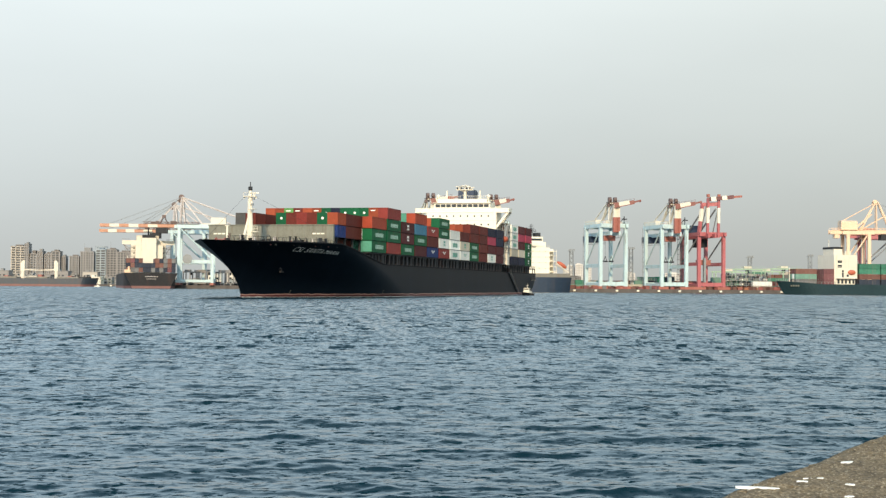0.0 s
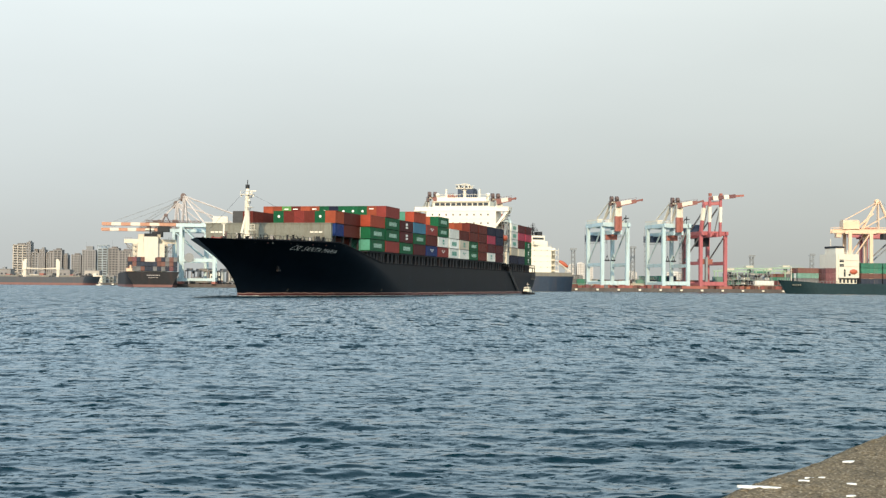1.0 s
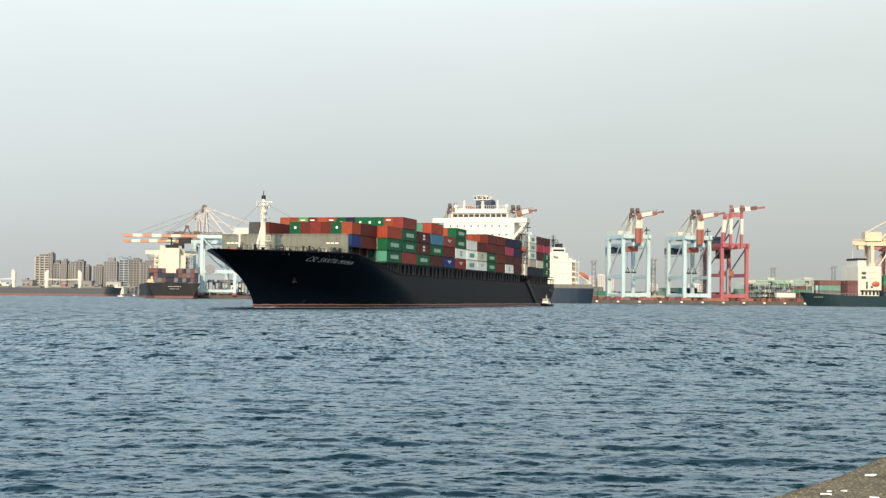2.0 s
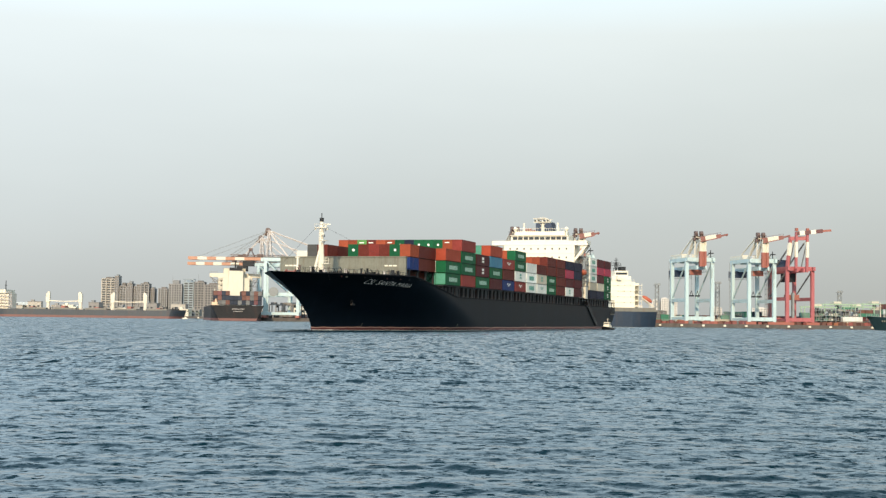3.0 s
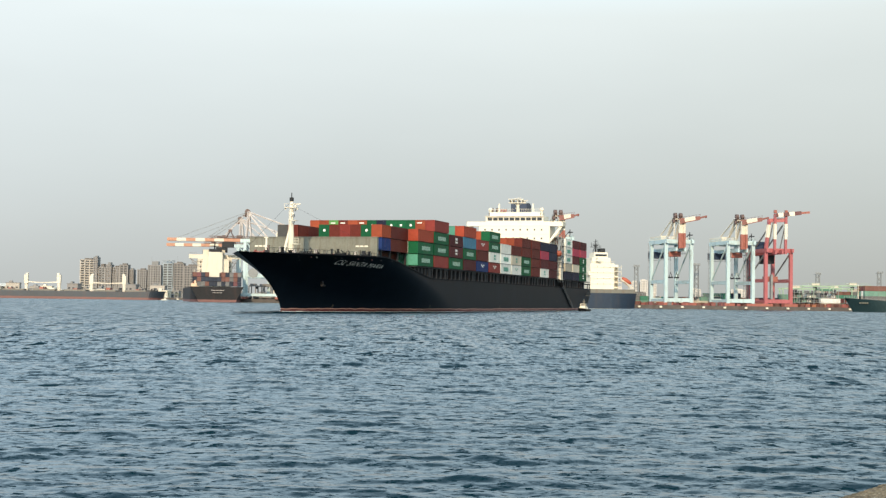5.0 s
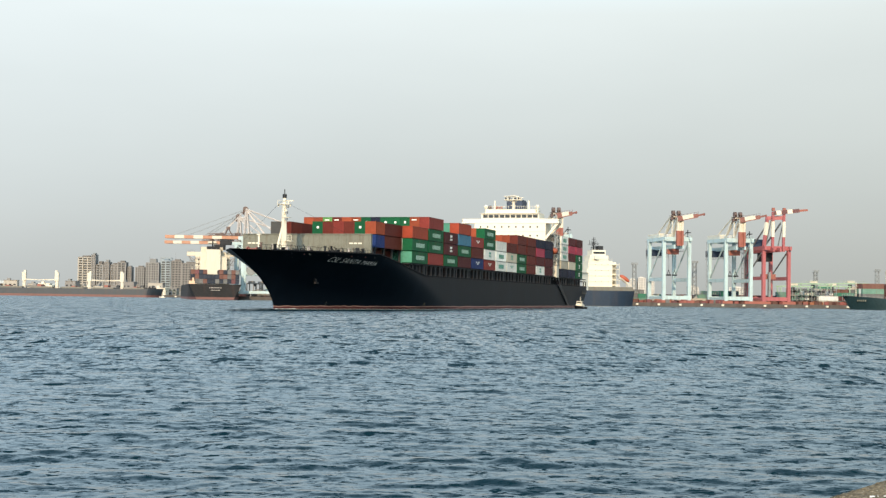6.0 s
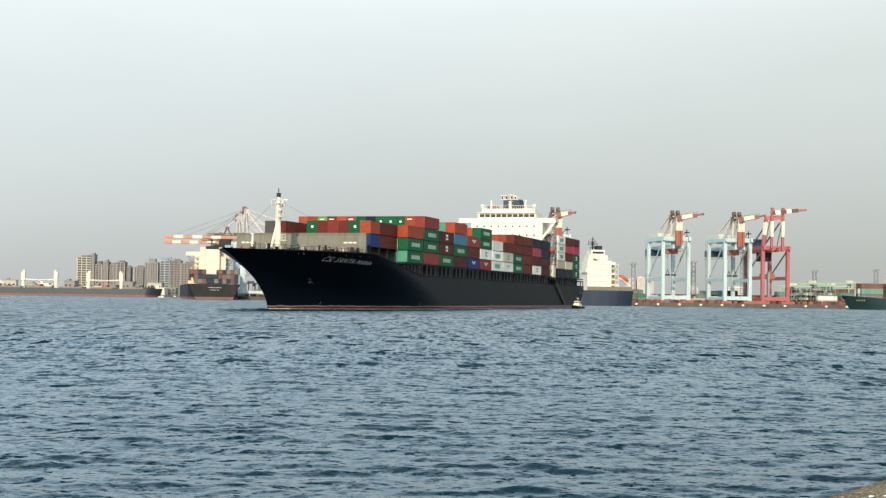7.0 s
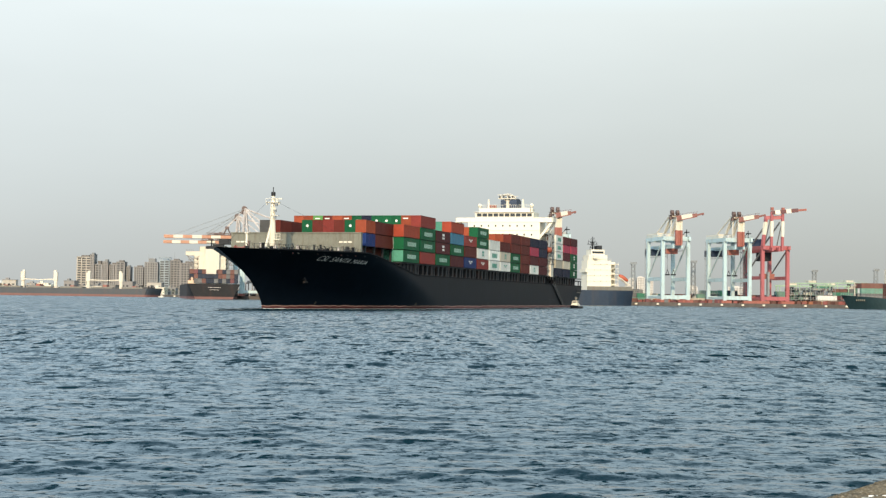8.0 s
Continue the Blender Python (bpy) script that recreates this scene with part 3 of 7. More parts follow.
def build_container_ship():
    ship = thing("container_ship", ship_pose(0), "large black-hulled container ship under way with a white bridge", "ship")
    MOVING.append((ship, ship_pose))
    hull = part("hull", hull_mesh(half_beam, stem, sheer, STERN, 11.7, 22, 120, counter=15.0), M_HULL, ship, "black hull with a thin red line at the water")
    for f in hull.data.polygons:
        f.use_smooth = True
    part("deck", deck_mesh(half_beam, stem, sheer, STERN, 1.1), M_GREY, ship, "grey steel deck")
    # rubbing rail along the sheer
    xs = [STERN + 1 + i * 4.0 for i in range(70)]
    for s in (1, -1):
        bm = bmesh.new()
        pts = [Vector((x, s * (half_beam(x, sheer(x)) + 0.04), sheer(x))) for x in xs if x < (74 if s > 0 else 30)]
        for p, q in zip(pts, pts[1:]):
            beam(bm, p, q, 0.3, 0.25)
        part("gunwale", bm, M_ANCHOR, ship, "dark steel gunwale")
    # breakwater: grey wall across the foredeck
    bm = bmesh.new()
    box(bm, 37.2, 38.0, -15.0, 14.7, 11.2, 16.0)
    box(bm, 37.0, 38.2, -15.1, 14.8, 16.0, 16.2)
    for k in range(6):
        beam(bm, (37.2, -13 + k * 5.2, 15.6), (34.8, -13 + k * 5.2, 11.0), 0.25)
    for k in range(24):
        y = -14.6 + k * 1.25
        box(bm, 37.98, 38.05, y - 0.035, y + 0.035, 11.3, 16.0)
    box(bm, 37.98, 38.06, -15.0, 14.7, 13.55, 13.63)
    part("breakwater", bm, M_BREAK, ship, "grey steel breakwater wall across the foredeck")
    part("door", bm_box(38.0, 38.06, 11.2, 12.1, 11.4, 13.2), M_DKSTEEL, ship, "dark steel door in the breakwater")
    for y in (-13.4, -12.4, -11.4, 10.2, 11.2, 12.2):
        part("warning_bar", bm_box(38.0, 38.06, y - 0.4, y + 0.4, 14.0, 14.3), M_WHITE, ship, "small white lettering bar")
    # fore mast
    bm = bmesh.new()
    tube(bm, (50.6, 0, 10.6), (50.6, 0, 17.0), 0.76, 0.56, 14)
    tube(bm, (50.6, 0, 17.0), (50.6, 0, 22.0), 0.54, 0.38, 14)
    tube(bm, (50.6, 0, 22.0), (50.6, 0, 23.0), 0.42, 0.32, 12)
    tube(bm, (50.9, 0.5, 19.9), (50.9, 0.5, 20.6), 0.22, n=8)
    beam(bm, (50.6, -2.1, 10.6), (50.6, -0.3, 17.6), 0.24)
    beam(bm, (50.6, -1.3, 13.6), (50.6, -0.3, 13.6), 0.16)
    beam(bm, (53.0, -1.0, 10.6), (50.7, 0, 17.2), 0.22)
    mast = part("foremast", bm, M_WHITE, ship, "white steel foremast")
    bm = bmesh.new()
    box(bm, 49.9, 51.4, -1.3, 1.4, 21.6, 21.75)
    for y in (-1.3, 1.4):
        tube(bm, (51.3, y, 21.75), (51.3, y, 22.5), 0.05, n=6)
        tube(bm, (50.8, y, 21.2), (50.8, y, 21.6), 0.16, n=6)
    beam(bm, (51.3, -1.3, 22.45), (51.3, 1.4, 22.45), 0.06)
    part("platform", bm, M_CREAM, mast, "rust-stained mast platform")
    part("platform", bm_box(50.1, 51.2, -0.4, 1.4, 18.9, 19.0), M_CREAM, mast, "rust-stained mast platform")
    bm = tube(bmesh.new(), (50.6, 0, 23.0), (50.6, 0, 23.8), 0.45, n=10)
    tube(bm, (50.6, 0, 23.8), (50.6, 0, 24.8), 0.10, n=8)
    part("mast_lamp", bm, M_DKSTEEL, mast, "dark masthead lamp")
    bm = tube(bmesh.new(), (51.0, 1.0, 21.75), (51.0, 1.0, 22.3), 0.12, n=8)
    beam(bm, (51.0, -0.2, 22.4), (51.0, 2.2, 22.4), 0.16, 0.22)
    part("radar_scanner", bm, M_WHITE, mast, "white radar scanner bar")
    for y, z in ((0.7, 18.4), (0.75, 19.7), (1.0, 20.9)):
        bm = bmesh.new()
        box(bm, 51.0, 51.5, y - 0.22, y + 0.22, z, z + 0.5)
        beam(bm, (50.7, y * 0.4, z + 0.1), (51.1, y, z + 0.1), 0.12)
        part("signal_lamp", bm, M_LATTICE, mast, "grey signal lamp on a bracket")
    bm = bmesh.new()
    for z in np.arange(11, 21.5, 0.5):
        beam(bm, (51.35, -0.25, float(z)), (51.35, 0.25, float(z)), 0.05)
    for y in (-0.25, 0.25):
        beam(bm, (51.45, y, 10.6), (51.25, y, 21.6), 0.06)
    box(bm, 50.2, 51.4, 0.5, 2.0, 14.0, 14.12)
    for y in (1.2, 1.95):
        beam(bm, (51.3, y, 14.1), (51.3, y, 15.3), 0.06)
    beam(bm, (51.3, 0.6, 15.25), (51.3, 1.95, 15.25), 0.06)
    beam(bm, (51.3, 0.6, 14.7), (51.3, 1.95, 14.7), 0.05)
    part("ladder", bm, M_WHITE, mast, "white mast ladder and rest platform")
    bm = bmesh.new()
    for y in (9.0,):
        beam(bm, (50.6, 0, 22.2), (36, y, 16.0), 0.03)
    beam(bm, (50.6, 0, 23.0), (73.0, 0, 12.2), 0.03)
    part("stay", bm, M_DKSTEEL, mast)
    # foredeck gear
    for x, y in ((60, 5.0), (60, -5.0), (56, 2.0), (64, -1.0), (46, 9.0), (46, -9.0), (42, 3.5), (55, -7.0)):
        bm = tube(bmesh.new(), (x, y - 0.9, 11.4), (x, y + 0.9, 11.4), 0.7, n=12)
        for s in (-1.0, 1.0):
            tube(bm, (x, y + s - 0.08, 11.4), (x, y + s + 0.08, 11.4), 1.0, n=12)
        box(bm, x - 0.8, x + 0.8, y - 1.2, y + 1.2, 10.4, 10.9)
        part("winch", bm, random.choice([M_GREY, M_RUSTRED, M_DKSTEEL]), ship, "mooring winch on the foredeck")
    bm = tube(bmesh.new(), (66.6, 1.5, 10.5), (66.6, 1.5, 14.6), 0.25, 0.2, 10)
    box(bm, 66.3, 66.9, 1.1, 1.9, 14.6, 14.75)
    part("bow_post", bm, M_WHITE, ship, "white vent post")
    for s in (1,):
        bm = bmesh.new()
        last = None
        for i in range(29):
            x = 39 + i * 1.1
            y = s * max(half_beam(x, 11.6) - 0.25, 0.05)
            beam(bm, (x, y, 11.5), (x, y, 12.6), 0.07)
            if last:
                beam(bm, last, (x, y, 12.6), 0.06)
            last = (x, y, 12.6)
        part("bow_rail", bm, M_DKSTEEL, ship, "thin dark foredeck railing")
    pick = random.Random(21)
    for i in range(46):
        x = 36.0 + i * 0.72 + pick.uniform(-0.4, 0.4)
        y = half_beam(x, 10.9) - pick.uniform(0.2, 1.4)
        h, w = pick.uniform(0.5, 1.5), pick.uniform(0.25, 0.8)
        bm = bmesh.new()
        if i % 3:
            tube(bm, (x, y, 11.0), (x, y, 11.5 + h), w * 0.45, w * 0.35, 8)
            tube(bm, (x, y, 11.5 + h), (x, y, 11.62 + h), w * 0.6, w * 0.6, 8)
        else:
            box(bm, x - w * 0.6, x + w * 0.6, y - 0.3, y + 0.3, 11.0, 11.6 + h * 0.6)
            beam(bm, (x - w * 0.6, y, 11.6 + h * 0.6), (x + w * 0.6, y, 11.7 + h), 0.12)
        part("fairlead", bm, pick.choice([M_DKSTEEL, M_DKSTEEL, M_ANCHOR, M_GREY, M_APEX, M_BROWNSTEEL, M_GREY]), ship, "small mooring fitting on the foredeck edge")
    for i in range(10):
        x = 33.0 + i * 3.4 + pick.uniform(-1.5, 1.5)
        if x > 66:
            break
        p, out = on_hull(x, 11.15)
        bm = bmesh.new()
        w = pick.uniform(0.16, 0.42)
        beam(bm, p + out * 0.03 + Vector((-w, 0, 0)), p + out * 0.03 + Vector((w, 0, 0)), 0.16, pick.uniform(0.2, 0.4))
        part("chock", bm, pick.choice((M_GREY, M_DKRED, M_DKSTEEL, M_STANCHION)), ship, "small worn mooring chock in the bulwark")
    # anchors in their pockets
    for s in (1,):
        p, o = on_hull(47.5, 6.0)
        q = Vector((p.x, s * p.y, p.z))
        bm = bmesh.new()
        tube(bm, q + Vector((0, s * 0.2, 0.9)), q + Vector((0, s * 0.2, -0.6)), 0.18, n=8)
        beam(bm, q + Vector((-0.9, s * 0.25, -0.5)), q + Vector((0.9, s * 0.25, -0.5)), 0.35)
        tube(bm, q + Vector((0, -s * 0.6, 0.6)), q + Vector((0, s * 0.25, 0.6)), 0.9, 0.75, 14)
        part("anchor", bm, M_HULLDARK, ship, "dark steel anchor in its pocket")
    # draught marks
    for x in (40.0, 0.5, -64.0):
        for k in range(3):
            p, out = on_hull(x - 0.12 * k, 0.8 + 0.32 * k)
            q = p + out * 0.05
            part("draught_mark", beam(bmesh.new(), q - Vector((0.1, 0, 0)), q + Vector((0.1, 0, 0)), 0.06, 0.16), M_BREAK, ship, "plain pale draught mark")
    hull_text(ship, "CSL SANTA MARIA", 51.0, 34.2, 10.0, 0.98, M_LETTER)
    # lashing stanchions under the outer rows of boxes, and hatch coaming
    part("coaming", bm_box(STERN + 8, 18, -12.6, 12.6, 6.6, 10.2), M_DKSTEEL, ship, "dark hatch coaming")
    bm = box(bmesh.new(), 2.0, 13.0, 14.6, 15.2, 7.4, 10.3)
    for k in range(4):
        box(bm, 3.0 + k * 2.7, 3.3 + k * 2.7, 15.2, 15.5, 7.4, 10.3)
    part("side_house", bm, M_STANCHION, ship, "dull grey deck-side plating abaft the forecastle")
    for i in range(-1, 15):
        for f in (0.6, 4.4, 8.0, 11.7):
            x = -(i * BAY + f)
            if x > 2 or (i >= 11 and x > -157):
                continue
            for y in (14.9,):
                bm = bmesh.new()
                w = 0.42 + 0.16 * ((i * 3 + int(f)) % 3)
                box(bm, x - w, x + w, y - 0.3, y + 0.45, 6.8, 10.45)
                box(bm, x - w - 0.3, x + w + 0.3, y - 0.2, y + 0.3, 6.8, 8.3)
                box(bm, x - w - 0.35, x + w + 0.35, y - 0.3, y + 0.5, 10.0, 10.44)
                beam(bm, (x, y, 10.3), (x, 12.0, 10.3), 0.4)
                beam(bm, (x, y, 9.9), (x, 12.6, 7.2), 0.25)
                part("stanchion", bm, M_STANCHION, ship)
    bm = bmesh.new()
    box(bm, -206, 14, 14.2, 15.7, 10.40, 10.66)
    box(bm, -206, 14, -15.7, -14.2, 10.40, 10.66)
    part("lashing_beam", bm, M_DKSTEEL, ship, "dark container support beam")
    for x in (13.5, 19.2, 25.0, 31.0):
        for y in (-13.2, 13.0):
            bm = box(bmesh.new(), x - 0.25, x + 0.25, y - 0.15, y + 0.25, sheer(x) - 1.2, ROW0 + TIER - 0.02)
            box(bm, x - 0.4, x + 0.4, y - 0.9, y + 0.4, ROW0 + TIER - 0.3, ROW0 + TIER - 0.02)
            part("stanchion", bm, M_STANCHION, ship)
    # lashing bridges between the bays
    for i in range(0, 12):
        x = -(i * BAY) + 0.45
        bm = bmesh.new()
        for y in (-15.2, -7.5, 0, 7.5, 15.2):
            box(bm, x - 0.12, x + 0.12, y - 0.15, y + 0.15, 10.2, 15.2)
        box(bm, x - 0.2, x + 0.2, -15.4, 15.4, 13.3, 13.5)
        part("lashing_bridge", bm, M_GREY, ship, "grey lashing bridge")
    # accommodation and bridge
    F, A = -147.0, -156.0
    bm = bmesh.new()
    box(bm, A, F, -12.5, 12.5, 7, 29.0)
    box(bm, A + 0.5, F - 0.3, -10.2, 10.2, 29.0, 32.3)
    box(bm, A + 1, F - 1, -8.8, 8.8, 32.3, 33.6)
    tower = part("accommodation", bm, M_WHITE, ship, "white accommodation block with a wheelhouse")
    bm = bmesh.new()
    for z in (13.5, 16.6, 19.7, 22.8, 25.9):
        box(bm, A - 0.1, F + 0.12, -12.65, 12.65, z, z + 0.16)
    part("deck_edge", bm, M_CREAM, tower)
    for k in range(10):
        y = -9.55 + k * 1.95
        part("window", bm_box(F - 0.32, F - 0.24, y, y + 1.64, 30.65, 31.7), M_GLASS, tower, "dark wheelhouse window")
    bm = box(bmesh.new(), F - 0.4, F + 0.25, -10.6, 10.6, 32.05, 32.2)
    box(bm, F - 0.3, F + 0.1, -17, 17, 28.7, 28.9)
    part("visor", bm, M_CREAM, tower, "cream visor over the wheelhouse windows")
    for z in (24.2, 27.2):
        for k in range(9):
            y = -10.6 + k * 2.5
            part("porthole", bm_box(F - 0.05, F + 0.06, y, y + 0.5, z, z + 0.6), M_GLASS, tower)
    for s in (1, -1):
        bm = bmesh.new()
        lo, hi = sorted((s * 10.0, s * 17.0))
        box(bm, A + 3.5, F - 0.2, lo, hi, 28.9, 29.2)
        box(bm, F - 0.45, F - 0.2, lo, hi, 29.2, 30.3)
        box(bm, A + 3.5, A + 3.75, lo, hi, 29.2, 30.3)
        box(bm, A + 3.5, F - 0.2, min(s * 16.8, s * 17), max(s * 16.8, s * 17), 29.2, 30.3)
        wing = part("bridge_wing", bm, M_WHITE, tower, "white bridge wing on slanted struts")
        for x in (F - 0.8, A + 4.2):
            part("strut", beam(bmesh.new(), (x, s * 12.4, 23.6), (x, s * 16.6, 28.9), 0.8), M_WHITE, wing)
        bm = bmesh.new()
        for z in (12.5, 15.6, 18.7, 21.8, 24.9):
            lo, hi = sorted((s * 12.5, s * 15.6))
            box(bm, A + 0.5, F - 0.6, lo, hi, z, z + 0.14)
            for x in (A + 0.6, (A + F) / 2, F - 0.7):
                box(bm, x - 0.05, x + 0.05, min(s * 15.5, s * 15.6), max(s * 15.5, s * 15.6), z, z + 1.1)
                box(bm, x - 0.08, x + 0.08, min(s * 15.3, s * 15.46), max(s * 15.3, s * 15.46), z - 3.0, z)
            box(bm, A + 0.5, F - 0.6, min(s * 15.5, s * 15.6), max(s * 15.5, s * 15.6), z + 1.0, z + 1.1)
        # the shade on the galleries is put into this grey
        part("side_gallery", bm, M_LATTICE, tower, "open side galleries with railings, grey in place of their shade")
    for y in (-9.0, -5.9, 6.1, 9.2):
        bm = tube(bmesh.new(), (F - 2, y, 32.2), (F - 2, y, 36.6 if abs(y) < 7 else 34.2), 0.38 if abs(y) < 7 else 0.3, 0.3, 10)
        if abs(y) > 7:
            bmesh.ops.create_uvsphere(bm, u_segments=12, v_segments=8, radius=0.75, matrix=Matrix.Translation((F - 2, y, 34.5)))
        part("mast_pole", bm, M_WHITE, tower, "white aerial pole")
    bm = bmesh.new()
    tube(bm, (F - 3.5, 0.4, 33.5), (F - 3.5, 0.4, 37.2), 0.55, 0.45, 10)
    box(bm, F - 4.6, F - 2.2, -2.6, 3.4, 36.8, 37.1)
    beam(bm, (F - 2.5, -2.9, 38.2), (F - 2.5, 1.3, 38.3), 0.18)
    beam(bm, (F - 3.5, 2.2, 37.8), (F - 3.5, 3.9, 37.8), 0.14)
    for y in (-2.4, -1.2, 0.4, 1.8, 3.2):
        tube(bm, (F - 3.2, y, 37.1), (F - 3.2, y, 38.2 - 0.3 * (y > 1)), 0.14, n=6)
    box(bm, F - 3.6, F - 2.9, -1.6, 2.4, 37.9, 38.3)
    for s in (-1, 1):
        beam(bm, (F - 3.5, 0.4 + s * 0.3, 36.0), (F - 3.2, 0.4 + s * 1.6, 36.9), 0.14)
        tube(bm, (F - 2.6, 0.4 + s * 2.2, 37.1), (F - 2.6, 0.4 + s * 2.2, 37.9), 0.32, n=8)
    box(bm, F - 4.0, F - 2.8, -0.5, 1.3, 35.0, 35.12)
    tube(bm, (F - 3.5, 0.4, 37.1), (F - 3.5, 0.4, 38.9), 0.10, 0.05, 6)
    beam(bm, (F - 3.5, -0.8, 38.6), (F - 3.5, 1.6, 38.6), 0.08)
    radar = part("radar_mast", bm, M_CREAM, tower, "radar mast with platforms and scanners")
    for y in (-2.0, -0.7, 1.2, 2.5):
        part("mast_lamp", bm_box(F - 2.3, F - 1.9, y - 0.22, y + 0.22, 37.15, 37.75), M_DKSTEEL, radar, "dark lamp box on the radar platform")
    bm = bmesh.new()
    for y in (-5.5, -4.7, -3.9):
        box(bm, F - 3, F - 2.4, y, y + 0.55, 33.6, 34.7)
    part("roof_locker", bm, M_RUSTRED, tower, "small red lockers on the wheelhouse roof")
    bm = bmesh.new()
    for s in (1, -1):
        for k in range(12):
            y = s * (0.8 + k * 0.76)
            box(bm, F - 1.0, F - 0.94, y - 0.03, y + 0.03, 33.6, 34.7)
        lo, hi = sorted((s * 0.3, s * 9.3))
        box(bm, F - 1.0, F - 0.94, lo, hi, 34.6, 34.68)
    part("roof_rail", bm, M_WHITE, tower)
    bm = bmesh.new()
    box(bm, -167, -160, -4.4, 1.3, 7, 37.3)
    box(bm, -166.6, -160.4, -1.6, 1.1, 37.3, 37.8)
    fun = part("funnel", bm, M_BLUEF, ship, "dark blue funnel casing")
    bm = bmesh.new()
    for y in (-3.6, -2.1, -0.6):
        tube(bm, (-163.5, y, 37.1), (-164.2, y, 38.3), 0.4, n=10)
    part("exhaust_pipe", bm, M_DKSTEEL, fun)
    # white boat davit and pilot tower on the port side by the accommodation
    bm = bmesh.new()
    box(bm, -153.0, -149.4, 14.0, 16.0, 10.4, 14.4)
    box(bm, -152.0, -150.6, 14.6, 15.8, 14.4, 17.2)
    davit = part("davit_tower", bm, M_CREAM, ship, "white davit tower on the deck side")
    bm = bmesh.new()
    for z in (14.6, 16.4, 18.6, 20.4, 22.2, 24.0):
        box(bm, -153.4, -149.6, 14.0, 16.2, z, z + 0.2)
        beam(bm, (-149.8, 14.0, z), (-149.8, 16.2, z + 1.8), 0.14)
    for x in (-153.0, -150.0):
        for y in (14.2, 16.0):
            beam(bm, (x, y, 17.5), (x, y, 25.4), 0.28)
    beam(bm, (-150, 15.6, 24.0), (-146.5, 15.8, 20.2), 0.6)
    beam(bm, (-150, 15.6, 21.0), (-147.5, 15.8, 17.8), 0.5)
    part("davit_frame", bm, M_LATTICE, davit, "open grey steel frame of the davit")
    boat = bmesh.new()
    bmesh.ops.create_uvsphere(boat, u_segments=14, v_segments=8, radius=1.0, matrix=Matrix.Translation((-148.0, 15.4, 19.4)) @ Matrix.Diagonal((2.2, 1.2, 1.2, 1)))
    part("rescue_boat", boat, M_ORANGE, ship, "orange rescue boat in its davit")
    # accommodation ladder hung on the hull
    bm = bmesh.new()
    beam(bm, (-151.0, 16.25, 7.8), (-166.5, 16.3, 1.0), 0.5, 0.2)
    for k in range(14):
        f = k / 13
        x, z = -151.0 - 15.5 * f, 7.8 - 6.8 * f
        beam(bm, (x, 16.8, z), (x, 16.8, z + 1.0), 0.06)
    beam(bm, (-151.0, 16.8, 8.8), (-166.5, 16.8, 2.0), 0.07)
    part("accommodation_ladder", bm, M_HULLGREY, ship, "dark boarding ladder slung down the hull side")
    # thin foam where the hull meets the water
    for s in (1, -1):
        bm = bmesh.new()
        prev = None
        for k in range(420):
            x = 55.3 - k * 0.6
            q = half_beam(x, 0.05)
            f = noise.noise(Vector((x * 0.22, s * 3.0, 1.0))) + 0.6 * noise.noise(Vector((x * 0.9, s, 4.0)))
            w = max(0.0, (0.9 if x > 49 else 0.10) * (0.45 + f))
            cur = [bm.verts.new(p) for p in ((x, s * (q - 0.05), 0.04 + (0.16 if x > 49 else 0.0) * max(0, f)), (x, s * (q + 0.03 + w * 0.5), 0.12 * min(1, w * 3)), (x, s * (q + 0.03 + w), -0.05))]
            if prev:
                for u in range(2):
                    bm.faces.new((prev[u], cur[u], cur[u + 1], prev[u + 1]))
            prev = cur
        part("foam", bm, M_FOAM, ship, "thin white foam along the waterline")
    # mooring openings in the quarter: dark bars on the plating for the shade inside
    for k, x in enumerate((-207.0, -203.6, -200.2)):
        p, out = on_hull(x, 6.3)
        q = p + out * 0.06
        part("mooring_opening", beam(bmesh.new(), q - Vector((1.1, 0, 0)), q + Vector((1.1, 0, 0)), 0.12, 1.5), M_DKSTEEL, ship, "dark bar in place of the shade inside a mooring opening")
        part("opening_rim", beam(bmesh.new(), q + Vector((-1.3, 0.05, -0.85)), q + Vector((1.3, 0.05, -0.85)), 0.2, 0.2), M_GREY, ship)
    # stern gallery
    bm = bmesh.new()
    box(bm, STERN + 0.2, -199.5, -15.2, 15.2, 9.6, 9.9)
    for y in np.linspace(-15, 15, 9):
        for x in (STERN + 0.5, -204.0):
            box(bm, x - 0.15, x + 0.15, float(y) - 0.15, float(y) + 0.15, 6.5, 9.6)
    part("stern_platform", bm, M_DKSTEEL, ship, "dark mooring platform at the stern")
    return ship


build_container_ship()

# ---- deck cargo ----
CORR = 0.04


